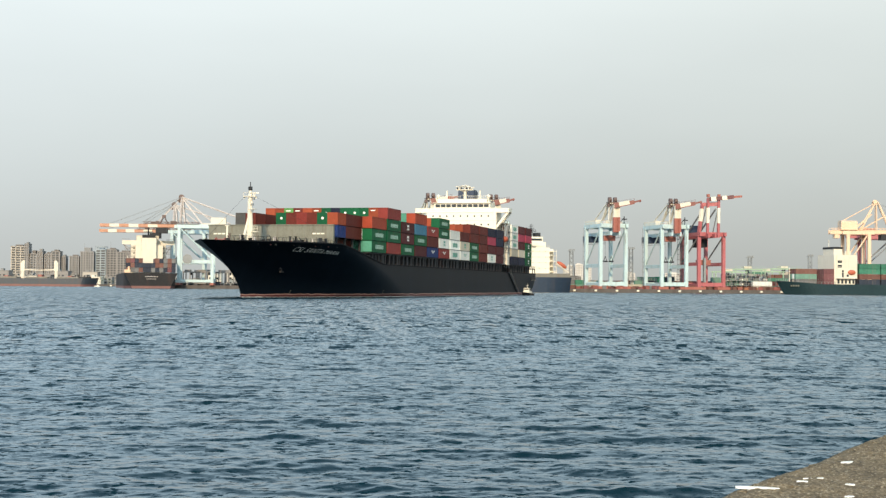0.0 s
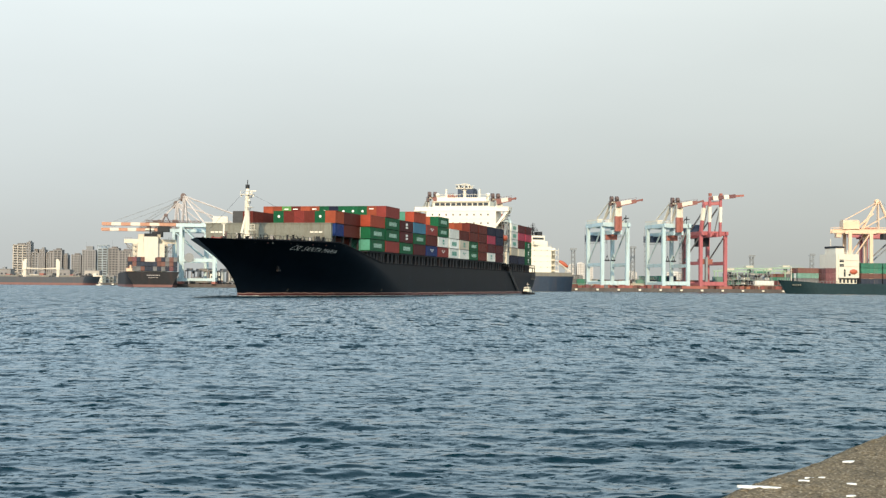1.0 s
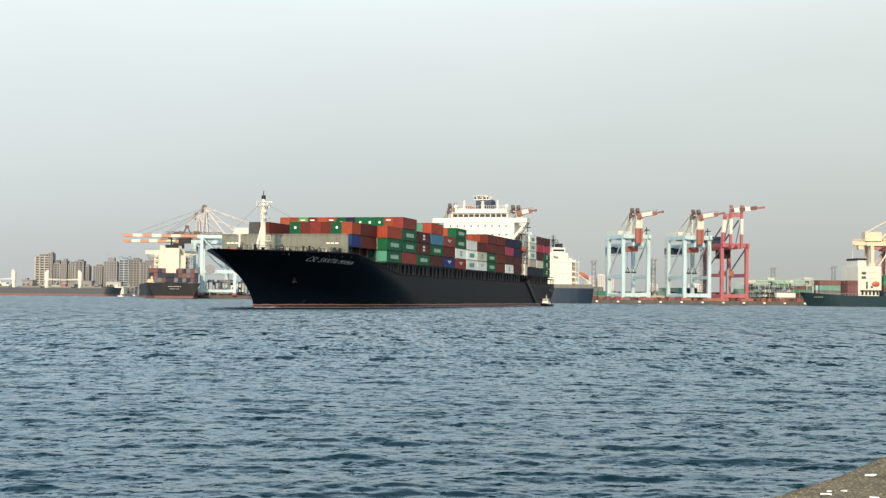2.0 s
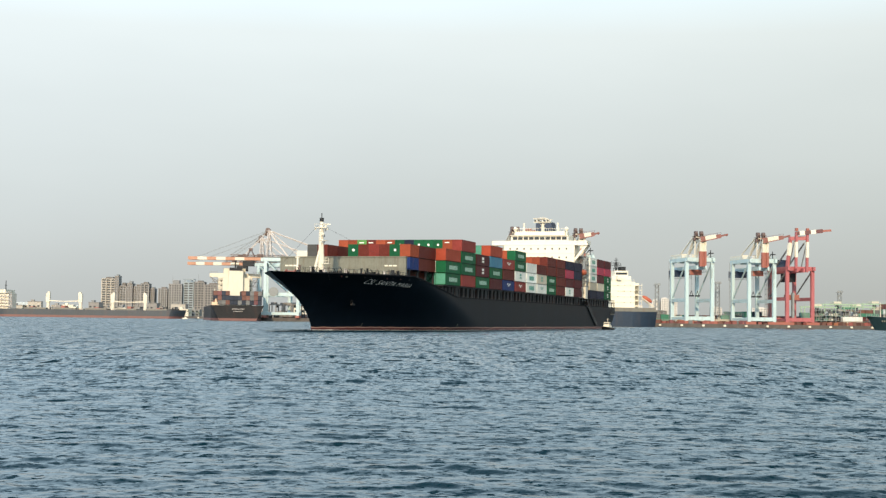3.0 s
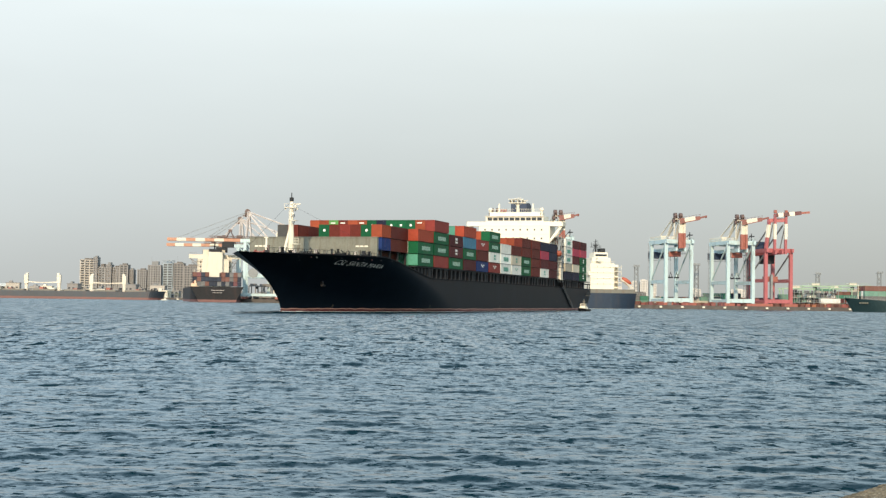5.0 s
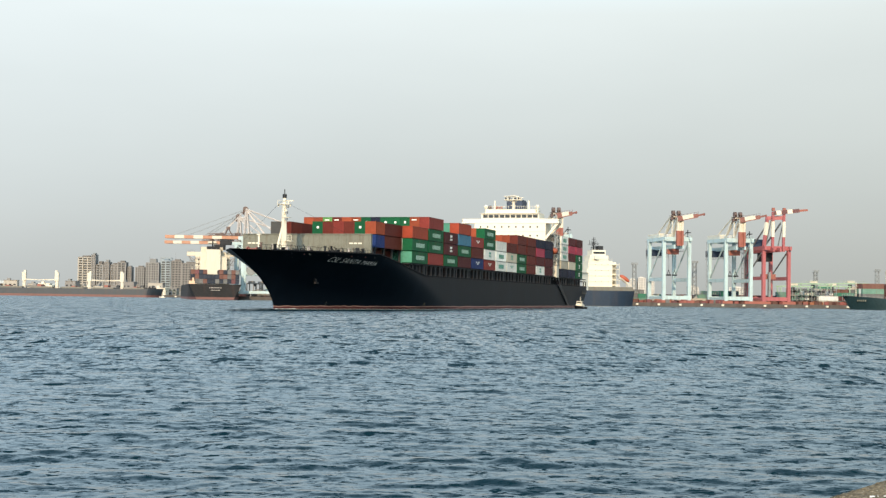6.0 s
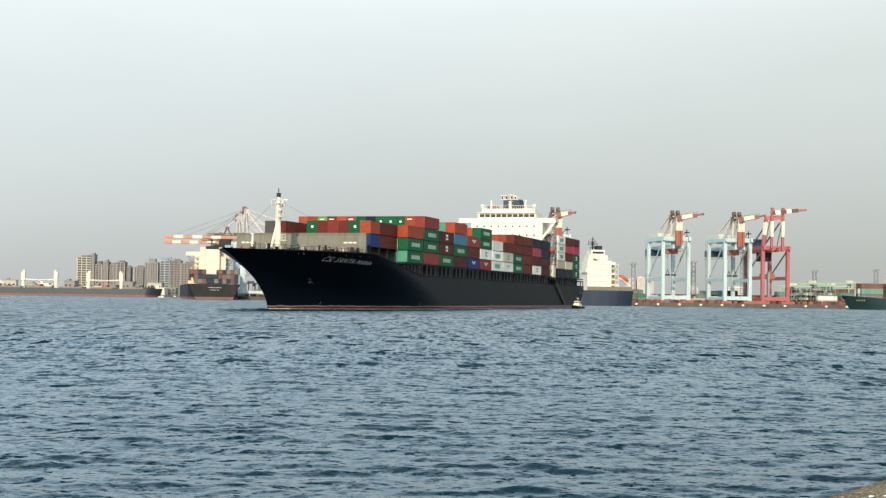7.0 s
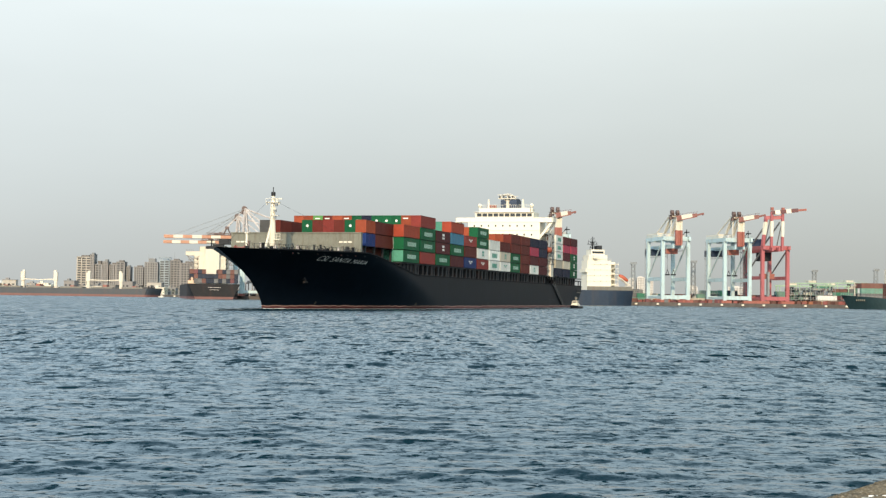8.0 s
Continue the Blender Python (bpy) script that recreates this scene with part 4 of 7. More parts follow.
def container_mesh(colour, length=12.19, h=2.74, faded=False):
    """A steel box with corrugated sides, posts, rails and a door end; x along, origin at its middle bottom. faded takes
    the colours lightened for haze.
    """
    bm = bmesh.new()
    w = 2.438
    lx, hw = length / 2, w / 2
    z0, z1 = 0.12, h - 0.10
    for s in (1, -1):
        n = 20
        prev = None
        for i in range(2 * n + 1):
            x = -lx + 0.12 + (length - 0.24) * i / (2 * n)
            y = s * (hw - 0.015 - (CORR if (i // 1) % 2 else 0))
            cur = (bm.verts.new((x, y, z0)), bm.verts.new((x, y, z1)))
            if prev:
                bm.faces.new((prev[0], cur[0], cur[1], prev[1]))
            prev = cur
    box(bm, -lx + 0.03, lx - 0.05, -hw + 0.06, hw - 0.06, 0.05, h - 0.03)
    for x in (-lx, lx - 0.14):
        for y in (-hw, hw - 0.14):
            box(bm, x, x + 0.14, y, y + 0.14, 0, h)
    for y in (-hw, hw - 0.07):
        box(bm, -lx + 0.14, lx - 0.14, y, y + 0.07, 0.0, 0.14)
        box(bm, -lx + 0.14, lx - 0.14, y, y + 0.07, h - 0.09, h - 0.005)
    for x in (-lx + 0.005, lx - 0.075):
        box(bm, x, x + 0.07, -hw + 0.14, hw - 0.14, 0.0, 0.15)
        box(bm, x, x + 0.07, -hw + 0.14, hw - 0.14, h - 0.12, h - 0.005)
    for y in (-0.75, -0.25, 0.25, 0.75):
        tube(bm, (lx + 0.0, y, 0.15), (lx + 0.0, y, h - 0.12), 0.025, n=5)
    return mesh_of("shipping_container", bm, M_HAZED[colour] if faded else M_BOX[colour])


BOX_MESH = {}
LOGO = {}


LOOSE = {}           # colour: bmesh of the boxes ashore that cannot be told apart


def loose_box(colour, m, length=6.06, h=2.4):
    bm = LOOSE.setdefault(colour, bmesh.new())
    first = len(bm.verts)
    box(bm, -length / 2, length / 2, -1.22, 1.22, 0.0, h)
    for x in (-length / 2, length / 2 - 0.2):
        for y in (-1.25, 1.05):
            box(bm, x, x + 0.2, y, y + 0.2, 0.0, h + 0.04)
    bm.verts.ensure_lookup_table()
    for v in bm.verts[first:]:
        v.co = m @ v.co


def hazed_box(colour, m, label, group, length=12.19, h=2.74):
    """A container ashore or on a moored ship, its colour lightened to stand in for haze."""
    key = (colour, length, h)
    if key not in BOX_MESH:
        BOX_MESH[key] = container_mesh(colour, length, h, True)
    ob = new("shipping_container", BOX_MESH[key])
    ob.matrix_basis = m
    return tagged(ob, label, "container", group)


def logo_mesh(kind, material):
    bm = bmesh.new()
    w = 1.224
    if kind == "bar":
        for k in range(9):
            box(bm, -3.3 + k * 0.74, -3.3 + k * 0.74 + 0.42, w, w + 0.012, 0.85, 1.8)
    elif kind == "square":
        box(bm, -0.95, 0.95, w, w + 0.012, 1.5, 2.1)
        for k in range(4):
            box(bm, -1.0 + k * 0.52, -0.62 + k * 0.52, w, w + 0.012, 0.75, 1.25)
    elif kind == "bird":
        for a, b in ((-1.1, 1.9), (0, 1.5), (1.1, 1.9)):
            box(bm, a - 0.6, a + 0.6, w, w + 0.012, b - 0.35, b)
    elif kind == "text":
        for k in range(7):
            box(bm, -2.9 + k * 0.85, -2.9 + k * 0.85 + 0.6, w, w + 0.012, 0.7, 1.9)
    elif kind == "end":
        bmesh.ops.create_cone(bm, cap_ends=True, segments=14, radius1=0.30, radius2=0.30, depth=0.03, matrix=pose(6.12, 0.1, 1.45, 0, 90, 0))
    elif kind == "crossdoor":
        for s in (1, -1):
            beam(bm, (6.12, -0.7, 1.35 - s * 0.7), (6.12, 0.7, 1.35 + s * 0.7), 0.05, 0.13)
    elif kind == "tealdoor":
        box(bm, 6.098, 6.13, -1.15, 1.15, 0.14, 2.62)
    elif kind == "endbar":
        box(bm, 6.10, 6.13, -0.7, 0.5, 1.9, 2.15)
    return mesh_of("logo", bm, material)


M_LOGO = surface("logo_white_paint", (0.75, 0.75, 0.70), 0.5, vary=0.08)
M_LOGOMINT = surface("logo_mint_paint", (0.42, 0.62, 0.52), 0.5, vary=0.1)
M_LOGOGREEN = surface("logo_green_paint", (0.05, 0.30, 0.22), 0.5, vary=0.08)


def put_container(colour, x, y, z, logo="", end="", length=12.19):
    key = colour if length > 10 else (colour, length)
    if key not in BOX_MESH:
        BOX_MESH[key] = container_mesh(colour, length)
    ob = new("shipping_container", BOX_MESH[key])
    tagged(ob, WORDS[colour] + " steel shipping container stacked on the ship's deck", "container", "deck containers")
    local = pose(x, y, z)
    for kind, dark in ((logo, colour in ("white", "beige")), (end, False)):
        if kind:
            key = (kind, dark)
            if key not in LOGO:
                LOGO[key] = logo_mesh(kind, M_BOX["teal"] if kind == "tealdoor" else M_BOX["green"] if kind == "crossdoor" else M_LOGOGREEN if dark else M_LOGOMINT if kind == "bar" else M_LOGO)
            lo = new("logo", LOGO[key])
            lo.parent = ob
            lo.location.x = length / 2 - 6.095 if kind == end else 0.0
            lo["label"] = "plain painted sign on the container"
    ob.matrix_basis = ship_pose(0) @ local
    MOVING.append((ob, lambda t, m=local: ship_pose(t) @ m))


# colours of the port column from the lowest tier up, with a mark after the colon
STACKS = [
    (-3, "navy: blue: orange:"),
    (-2, "brown: brown: brown:"),
    (-1, "green:bar green:bar vermilion:"),
    (0, "red: green:bar green:bar maroon:"),
    (1, "green:bar maroon:square maroon:square"),
    (2, "maroon: green:bar sky: vermilion:"),
    (3, "blue:bird brown: red:bird"),
    (4, "red:bird white:square green:bar green:bar"),
    (5, "white:text white:text white:"),
    (6, "white:bird beige:square brown:"),
    (7, "green:bar green:bar brown: brown:"),
    (8, "brown: brown: brown: brown:"),
    (9, "white:square maroon: pink: navy:"),
    (10, "maroon: maroon: navy: navy:"),
    (12, "navy: beige: white:text white:text white:text"),
    (13, "navy: beige: maroon: pink: maroon:"),
    (14, "green:square green:square green:square pink: maroon:"),
]
FRONT_TOP = {0: "orange orange lime brown orange orange green navy green green green orange red".split()}
FRONT_LOW = "orange green brown red brown green none none brown grey none".split()


def load_cargo():
    pick = random.Random(11)
    mix = ["brown", "orange", "maroon", "green", "red", "blue", "green", "brown", "orange", "white", "grey"]
    filler = {c: bmesh.new() for c in ("brown", "green", "navy", "orange", "white")}
    for bay, spec in STACKS:
        tiers = [s.split(":") for s in spec.split()]
        x = -(bay * BAY + 6.2 if bay < 11 else 156.9 + (bay - 12) * 13.6 + 6.2)
        length = 12.19
        if bay < -1:
            x, length = (19.25, 12.19) if bay == -2 else (28.55, 6.06)
        inset = 1 if bay < -1 else 0
        top = len(tiers)
        for c in range(inset, 13 - inset):
            y = 15.98 - 1.22 - c * COL
            for k in range(top):
                colour, logo = tiers[k]
                z = ROW0 + k * TIER
                end = ""
                if bay < -1 and k == 0 and c in (1, 11):
                    continue
                near = c <= inset or (bay == -2 and k == 0 and c == 2)
                if (k == top - 1 and (bay in (0, -2, -3) or c < 5)) or (bay == -1 and c < 3) or (bay < -1 and k > 0):
                    near = True
                if c > inset:
                    colour, logo = pick.choice(mix), ""
                if bay == 0 and k == 3:
                    colour = FRONT_TOP[0][12 - c]
                    end = "end" if colour in ("green",) else pick.choice(["", "endbar", "endbar"])
                if bay < -1 and k == 2:
                    seen = FRONT_LOW[c - 1]
                    if seen == "none":
                        continue
                    colour = seen if bay == -3 else "brown" if c in (1, 9) else pick.choice(("brown", "maroon", "green", "orange"))
                    end = "end" if seen == "green" and bay == -3 else ""
                if bay == -1 and k == 0 and c < 2:
                    colour, end = ("green", "tealdoor") if c == 0 else ("teal", "crossdoor")
                if bay == 2 and k == 3 and c in (1, 2):
                    colour = "teal" if c == 1 else "orange"
                if bay == 4 and k == 3 and c in (1, 2):
                    colour = "orange"
                if bay == 7 and k == 3 and c in (1, 2, 3):
                    colour = "lime" if c == 3 else "orange"
                if bay == 7 and k == 2 and c == 1:
                    colour, near = "lime", True
                if near:
                    put_container(colour, x, y, z, logo, end, length)
                else:
                    box(filler[pick.choice(["brown", "green", "navy", "brown", "orange", "white"])], x - length / 2 + 0.05, x + length / 2 - 0.05, y - 1.2, y + 1.2, z, z + 2.72)
    for colour, bm in filler.items():
        ob = new("container_stack", mesh_of("container_stack", bm, M_BOX[colour]))
        tagged(ob, WORDS[colour] + " shipping containers packed inside the deck stacks", "containers", kind="stuff")
        MOVING.append((ob, ship_pose))


load_cargo()


# ---- small boat at the ship's quarter ----
def build_tug():
    def at(t):
        return pose(47.0 - 4.6 * (t / 8.0), 452 - 5.0 * (t / 8.0), 0, 0, 0, -112)

    tug = thing("pilot_boat", at(0), "small dark pilot boat with a white wheelhouse", "boat")
    tug.scale = (0.72, 0.72, 0.62)
    MOVING.append((tug, at))
    st, sh = (lambda z: 5.2 + 0.35 * max(z, 0)), (lambda x: 1.15 + 0.10 * max(x, 0))
    bf = lambda x, z: 1.9 * math.sin(math.pi / 2 * min(1, max(0, (st(z) - x) / 4.5))) ** 0.8
    part("hull", hull_mesh(bf, st, sh, -5.2, 1.5, 6, 24, -0.6), M_ANCHOR, tug, "black hull with rubber fendering")
    part("deck", deck_mesh(bf, st, sh, -5.2, 0.25, 20), M_GREY, tug)
    bm = box(bmesh.new(), -2.4, 2.0, -1.35, 1.35, 0.8, 2.3)
    box(bm, -1.2, 1.5, -1.15, 1.15, 2.3, 3.9)
    house = part("wheelhouse", bm, M_WHITE, tug, "white wheelhouse")
    for y in (-0.95, -0.3, 0.35):
        part("window", bm_box(1.48, 1.54, y, y + 0.55, 2.9, 3.6), M_GLASS, house)
    for x in (-0.9, 0.2):
        part("window", bm_box(x, x + 0.8, 1.13, 1.18, 2.9, 3.6), M_GLASS, house)
    bm = tube(bmesh.new(), (-0.6, 0, 3.9), (-0.6, 0, 6.2), 0.09, 0.05, 8)
    beam(bm, (-0.6, -0.7, 5.2), (-0.6, 0.7, 5.2), 0.07)
    part("mast", bm, M_WHITE, tug)
    for x in (-3.5, -1.0, 1.5):
        bm = bmesh.new()
        bmesh.ops.create_cone(bm, cap_ends=True, segments=12, radius1=0.45, radius2=0.45, depth=0.25, matrix=pose(x, 2.0, 0.7, 90, 0, 0))
        part("tyre", bm, M_RUBBER, tug, "black tyre fender")


build_tug()


# ---- moored ships ----
def simple_hull(length, beam_w, sheer_z, stem_rake, bluff=0.16, rise=2.2):
    st = lambda z: length / 2 - stem_rake + stem_rake * max(z, 0) / sheer_z
    sh = lambda x: sheer_z + rise * max(0, (x - length * 0.36) / (length * 0.14)) ** 1.0 * (1 if x > length * 0.36 else 0)
    bf = lambda x, z: beam_w / 2 * math.sin(math.pi / 2 * min(1, max(0, (st(z) - x) / (length * bluff)))) ** 0.8 * \
        (1 - (0.30 * max(0, 1 - max(z, 0) / sheer_z)) * min(1, max(0, (-length * 0.40 - x) / (length * 0.1))))
    return st, sh, bf


def window_rows(parent, F, ys, zs, w=0.9, h=0.8, axis="x"):
    for z in zs:
        for y in ys:
            if axis == "x":
                part("window", bm_box(F, F + 0.05, y, y + w, z, z + h), M_GLASS, parent)
            else:
                part("window", bm_box(y, y + w, F, F + 0.05, z, z + h), M_GLASS, parent)


def build_stern_ship():
    """Container ship moored with its stern to the harbour."""
    ship = thing("moored_container_ship", pose(-165.5, 983.4, 0, 0, 0, 102), "dark-hulled container ship moored stern-on, loaded with boxes", "ship")
    L, W = 236, 32.2
    st, sh, bf = simple_hull(L, W, 9.5, 8)
    hb = hull_mesh(bf, st, sh, -L / 2, 11, 12, 50, -3)
    hull = part("hull", hb, M_HULLDARK, ship, "dark brown-black hull with a rounded stern")
    part("boot_top", hull_mesh(lambda x, z: bf(x, z) + 0.08, st, lambda x: 1.5, -L / 2 - 0.06, 1.5, 3, 40, -2), M_ANTIFOUL, ship, "red underwater paint showing above the water")
    part("deck", deck_mesh(bf, st, sh, -L / 2, 0.6, 30), M_GREY, ship)
    bm = bmesh.new()
    for k in range(9):
        box(bm, -L / 2 - 0.08, -L / 2 + 0.05, -4.0 + k * 0.88, -4.0 + k * 0.88 + 0.62, 7.05, 7.45)
    for k in range(7):
        box(bm, -L / 2 - 0.08, -L / 2 + 0.05, -2.9 + k * 0.84, -2.9 + k * 0.84 + 0.58, 5.6, 5.92)
    part("stern_lettering", bm, M_APEX, ship, "plain white bars of the stern name")
    a, f = -L / 2 + 42, -L / 2 + 55
    bm = box(bmesh.new(), a, f, -11.0, 11.0, 8, 28.5)
    box(bm, a + 1, f - 1, -6.5, 7.5, 28.5, 33.8)
    box(bm, a + 2, a + 5, -16.4, 16.4, 28.0, 30.6)
    acc = part("accommodation", bm, M_CREAM, ship, "cream accommodation block")
    window_rows(acc, a - 0.05, [-10 + 3.1 * k for k in range(7)], [19 + 3.0 * k for k in range(3)], 0.8, 0.8)
    bm = bmesh.new()
    for z in (11, 14, 17, 20, 23, 26):
        box(bm, a - 0.7, a, -11.2, 11.2, z, z + 0.2)
        for k in range(12):
            beam(bm, (a - 0.6, -11 + 2.0 * k, z + 0.2), (a - 0.6, -11 + 2.0 * k, z + 1.1), 0.1)
        box(bm, a - 0.66, a - 0.56, -11.1, 11.1, z + 1.0, z + 1.12)
    beam(bm, (a - 0.5, 8.5, 17), (a - 0.5, 5.5, 20), 0.4)
    beam(bm, (a - 0.5, -8.5, 20), (a - 0.5, -5.5, 23), 0.4)
    for y in (-14, 14):
        beam(bm, (a + 3, y * 0.8, 22), (a + 3, y * 1.1, 28), 0.4)
    for s in (1, -1):
        for z in (19.0, 22.0, 25.0):
            lo, hi = sorted((s * 11.0, s * 14.6))
            box(bm, a + 1, a + 7, lo, hi, z, z + 0.2)
            box(bm, a + 1, a + 1.1, lo, hi, z + 1.0, z + 1.12)
            for y in (11.4, 13.0, 14.5):
                beam(bm, (a + 1.05, s * y, z - 2.8), (a + 1.05, s * y, z + 1.1), 0.14)
        for x in (a + 2.4, a + 4.6):
            beam(bm, (x, s * 11.2, 25.4), (x, s * 16.0, 28.2), 0.35)
        for k in range(5):
            beam(bm, (a + 2.1, s * (11.6 + 1.2 * k), 30.6), (a + 2.1, s * (11.6 + 1.2 * k), 31.7), 0.1)
        lo, hi = sorted((s * 11.4, s * 16.4))
        box(bm, a + 2.05, a + 2.15, lo, hi, 31.6, 31.72)
    part("deck_gallery", bm, M_FRAMEGREY, acc, "galleries and railings across the block")
    bm = box(bmesh.new(), a - 9, a - 1, -4.5, 4.5, 8, 32)
    box(bm, a - 6, a - 1, -8.8, 8.2, 8, 27.4)
    box(bm, a - 6.2, a - 1, -9.0, 8.4, 27.4, 27.7)
    part("funnel", bm, M_CREAM, ship, "cream funnel casing")
    bm = bmesh.new()
    tube(bm, (a + 3, 0, 33), (a + 3, 0, 40), 0.5, 0.3, 8)
    box(bm, a + 2, a + 4, -3, 3, 36, 36.4)
    part("radar_mast", bm, M_DKSTEEL, ship)
    part("funnel_top", bm_box(a - 8.5, a - 1.5, -4, 4, 32, 34.0), M_DKSTEEL, ship)
    bm = bmesh.new()
    for y in (14.2, 10.8):
        tube(bm, (-L / 2 + 4, y, 9), (-L / 2 + 4, y, 20), 0.35, 0.2, 8)
    part("stern_post", bm, M_CREAM, ship, "cream mooring posts")
    bm = box(bmesh.new(), -L / 2 + 1, -L / 2 + 4, 12.5, 16.0, 9.5, 11.4)
    box(bm, -L / 2 + 1.5, -L / 2 + 3, 13.0, 14.0, 11.4, 13.4)
    part("stern_house", bm, M_CRYEL, ship, "faded orange deck house at the stern")
    pick = random.Random(4)
    cols = ["grey", "navy", "navy", "brown", "navy", "maroon", "brown"]
    for bay in range(2):
        x = -L / 2 + 2 + bay * 13.6 + 6.3
        for c in range(12):
            y = -13.9 + c * COL
            top = 2 if c in (5, 6, 7) else 3
            for k in range(top):
                if bay and k < top - 1:
                    continue
                colour = pick.choice(cols)
                hazed_box(colour, ship.matrix_basis @ pose(x, y + 0.3, 9.9 + k * 2.9), WORDS[colour] + " shipping container on the moored ship's stern", "moored ship's containers")
    return ship


build_stern_ship()


def build_quay_ship():
    """Blue-hulled ship behind, bow out of sight, stern towards the cranes."""
    ship = thing("moored_blue_ship", pose(38.7, 770.5, 0, 0, 0, 190), "blue-hulled cargo ship with a white accommodation block at the quay", "ship")
    L, W = 130, 22
    st, sh, bf = simple_hull(L, W, 8.3, 6)
    part("hull", hull_mesh(bf, st, sh, -L / 2, 9.5, 10, 40, -3), M_HULLBLUE, ship, "dark blue hull")
    part("deck", deck_mesh(bf, st, sh, -L / 2, 0.5, 24), M_GREY, ship)
    part("rail", bm_box(-L / 2 + 0.5, -L / 2 + 26, W / 2 - 0.5, W / 2 - 0.3, 8.3, 10.4), M_GREY, ship)
    bm = box(bmesh.new(), -53, -39.5, -3, 9, 7, 24.6)
    box(bm, -51, -40.5, -2.5, 8, 24.6, 27.6)
    box(bm, -49.5, -42, -2.5, 7.5, 27.6, 30.6)
    box(bm, -44.5, -42.5, -11.5, 11.5, 25.5, 27.6)
    box(bm, -38.5, -39.5, -3, 9, 18, 20)
    acc = part("accommodation", bm, M_WHITE, ship, "white accommodation block")
    window_rows(acc, 9.0, [-50.8 + 3.6 * k for k in range(3)], [13 + 3.1 * k for k in range(4)], 0.4, 0.45, "y")
    part("bridge_window", bm_box(-49.0, -42.6, 7.48, 7.54, 28.4, 29.6), M_GLASS, acc, "dark band of bridge windows")
    part("funnel", bm_box(-57, -54.0, -3, 3, 8, 24.0), M_WHITE, ship)
    part("funnel_top", bm_box(-49.5, -46.6, -2.8, 2.8, 30.6, 33.0), M_DKSTEEL, ship)
    bm = tube(bmesh.new(), (-44.8, 0, 30), (-44.8, 0, 38.0), 0.35, 0.15, 8)
    for s in (-1, 1):
        beam(bm, (-44.8 + s * 1.6, 0, 30.6), (-44.8, 0, 36), 0.22)
        beam(bm, (-44.8, s * 1.6, 30.6), (-44.8, 0, 36), 0.22)
        tube(bm, (-44.8 + s * 2.4, 0, 33.9), (-44.8 + s * 2.4, 0, 35.6 + s * 0.5), 0.12, n=6)
    for z, w in ((32.0, 1.5), (33.6, 2.8), (35.2, 1.6), (36.6, 0.9)):
        box(bm, -44.8 - w, -44.8 + w, -1.2, 1.2, z, z + 0.18)
        beam(bm, (-44.8 - w, 1.2, z + 0.8), (-44.8 + w, 1.2, z + 0.8), 0.1)
    box(bm, -46.2, -43.6, -0.5, 0.5, 34.3, 34.8)
    part("radar_mast", bm, M_DKSTEEL, ship, "dark radar mast")
    bm = bmesh.new()
    for z in (11, 14, 17, 20, 22.5):
        box(bm, -57.5, -52.9, -3, 8, z, z + 0.25)
        for x in (-57.4, -55.6):
            box(bm, x, x + 0.2, 7.6, 7.8, z - 3, z + 1.1)
    part("aft_gallery", bm, M_WHITE, ship, "white galleries and railings aft")
    boat = bmesh.new()
    bmesh.ops.create_uvsphere(boat, u_segments=14, v_segments=8, radius=1.0, matrix=pose(-60.8, 6.5, 15.2, 0, -33, 0) @ Matrix.Diagonal((3.3, 1.2, 1.2, 1)))
    part("lifeboat", boat, M_ORANGE, ship, "dull orange free-fall lifeboat on its ramp")
    bm = bmesh.new()
    for z in (10.2, 13.2, 16.3, 19.4, 22.4):
        box(bm, -53.2, -39.2, 8.9, 9.25, z, z + 0.18)
    for k in range(9):
        box(bm, -52.8 + k * 1.6, -52.7 + k * 1.6, 9.1, 9.2, 24.6, 25.7)
    box(bm, -53, -39.5, 9.1, 9.2, 25.6, 25.7)
    part("deck_edge", bm, M_CREAM, acc, "cream deck edges and railing")
    bm = bmesh.new()
    for y in (5, 8):
        beam(bm, (-57, y, 16.2), (-64.5, y, 11.0), 0.4)
        beam(bm, (-62.5, y, 8), (-62.5, y, 12.0), 0.35)
    part("lifeboat_ramp", bm, M_CREAM, ship)


build_quay_ship()


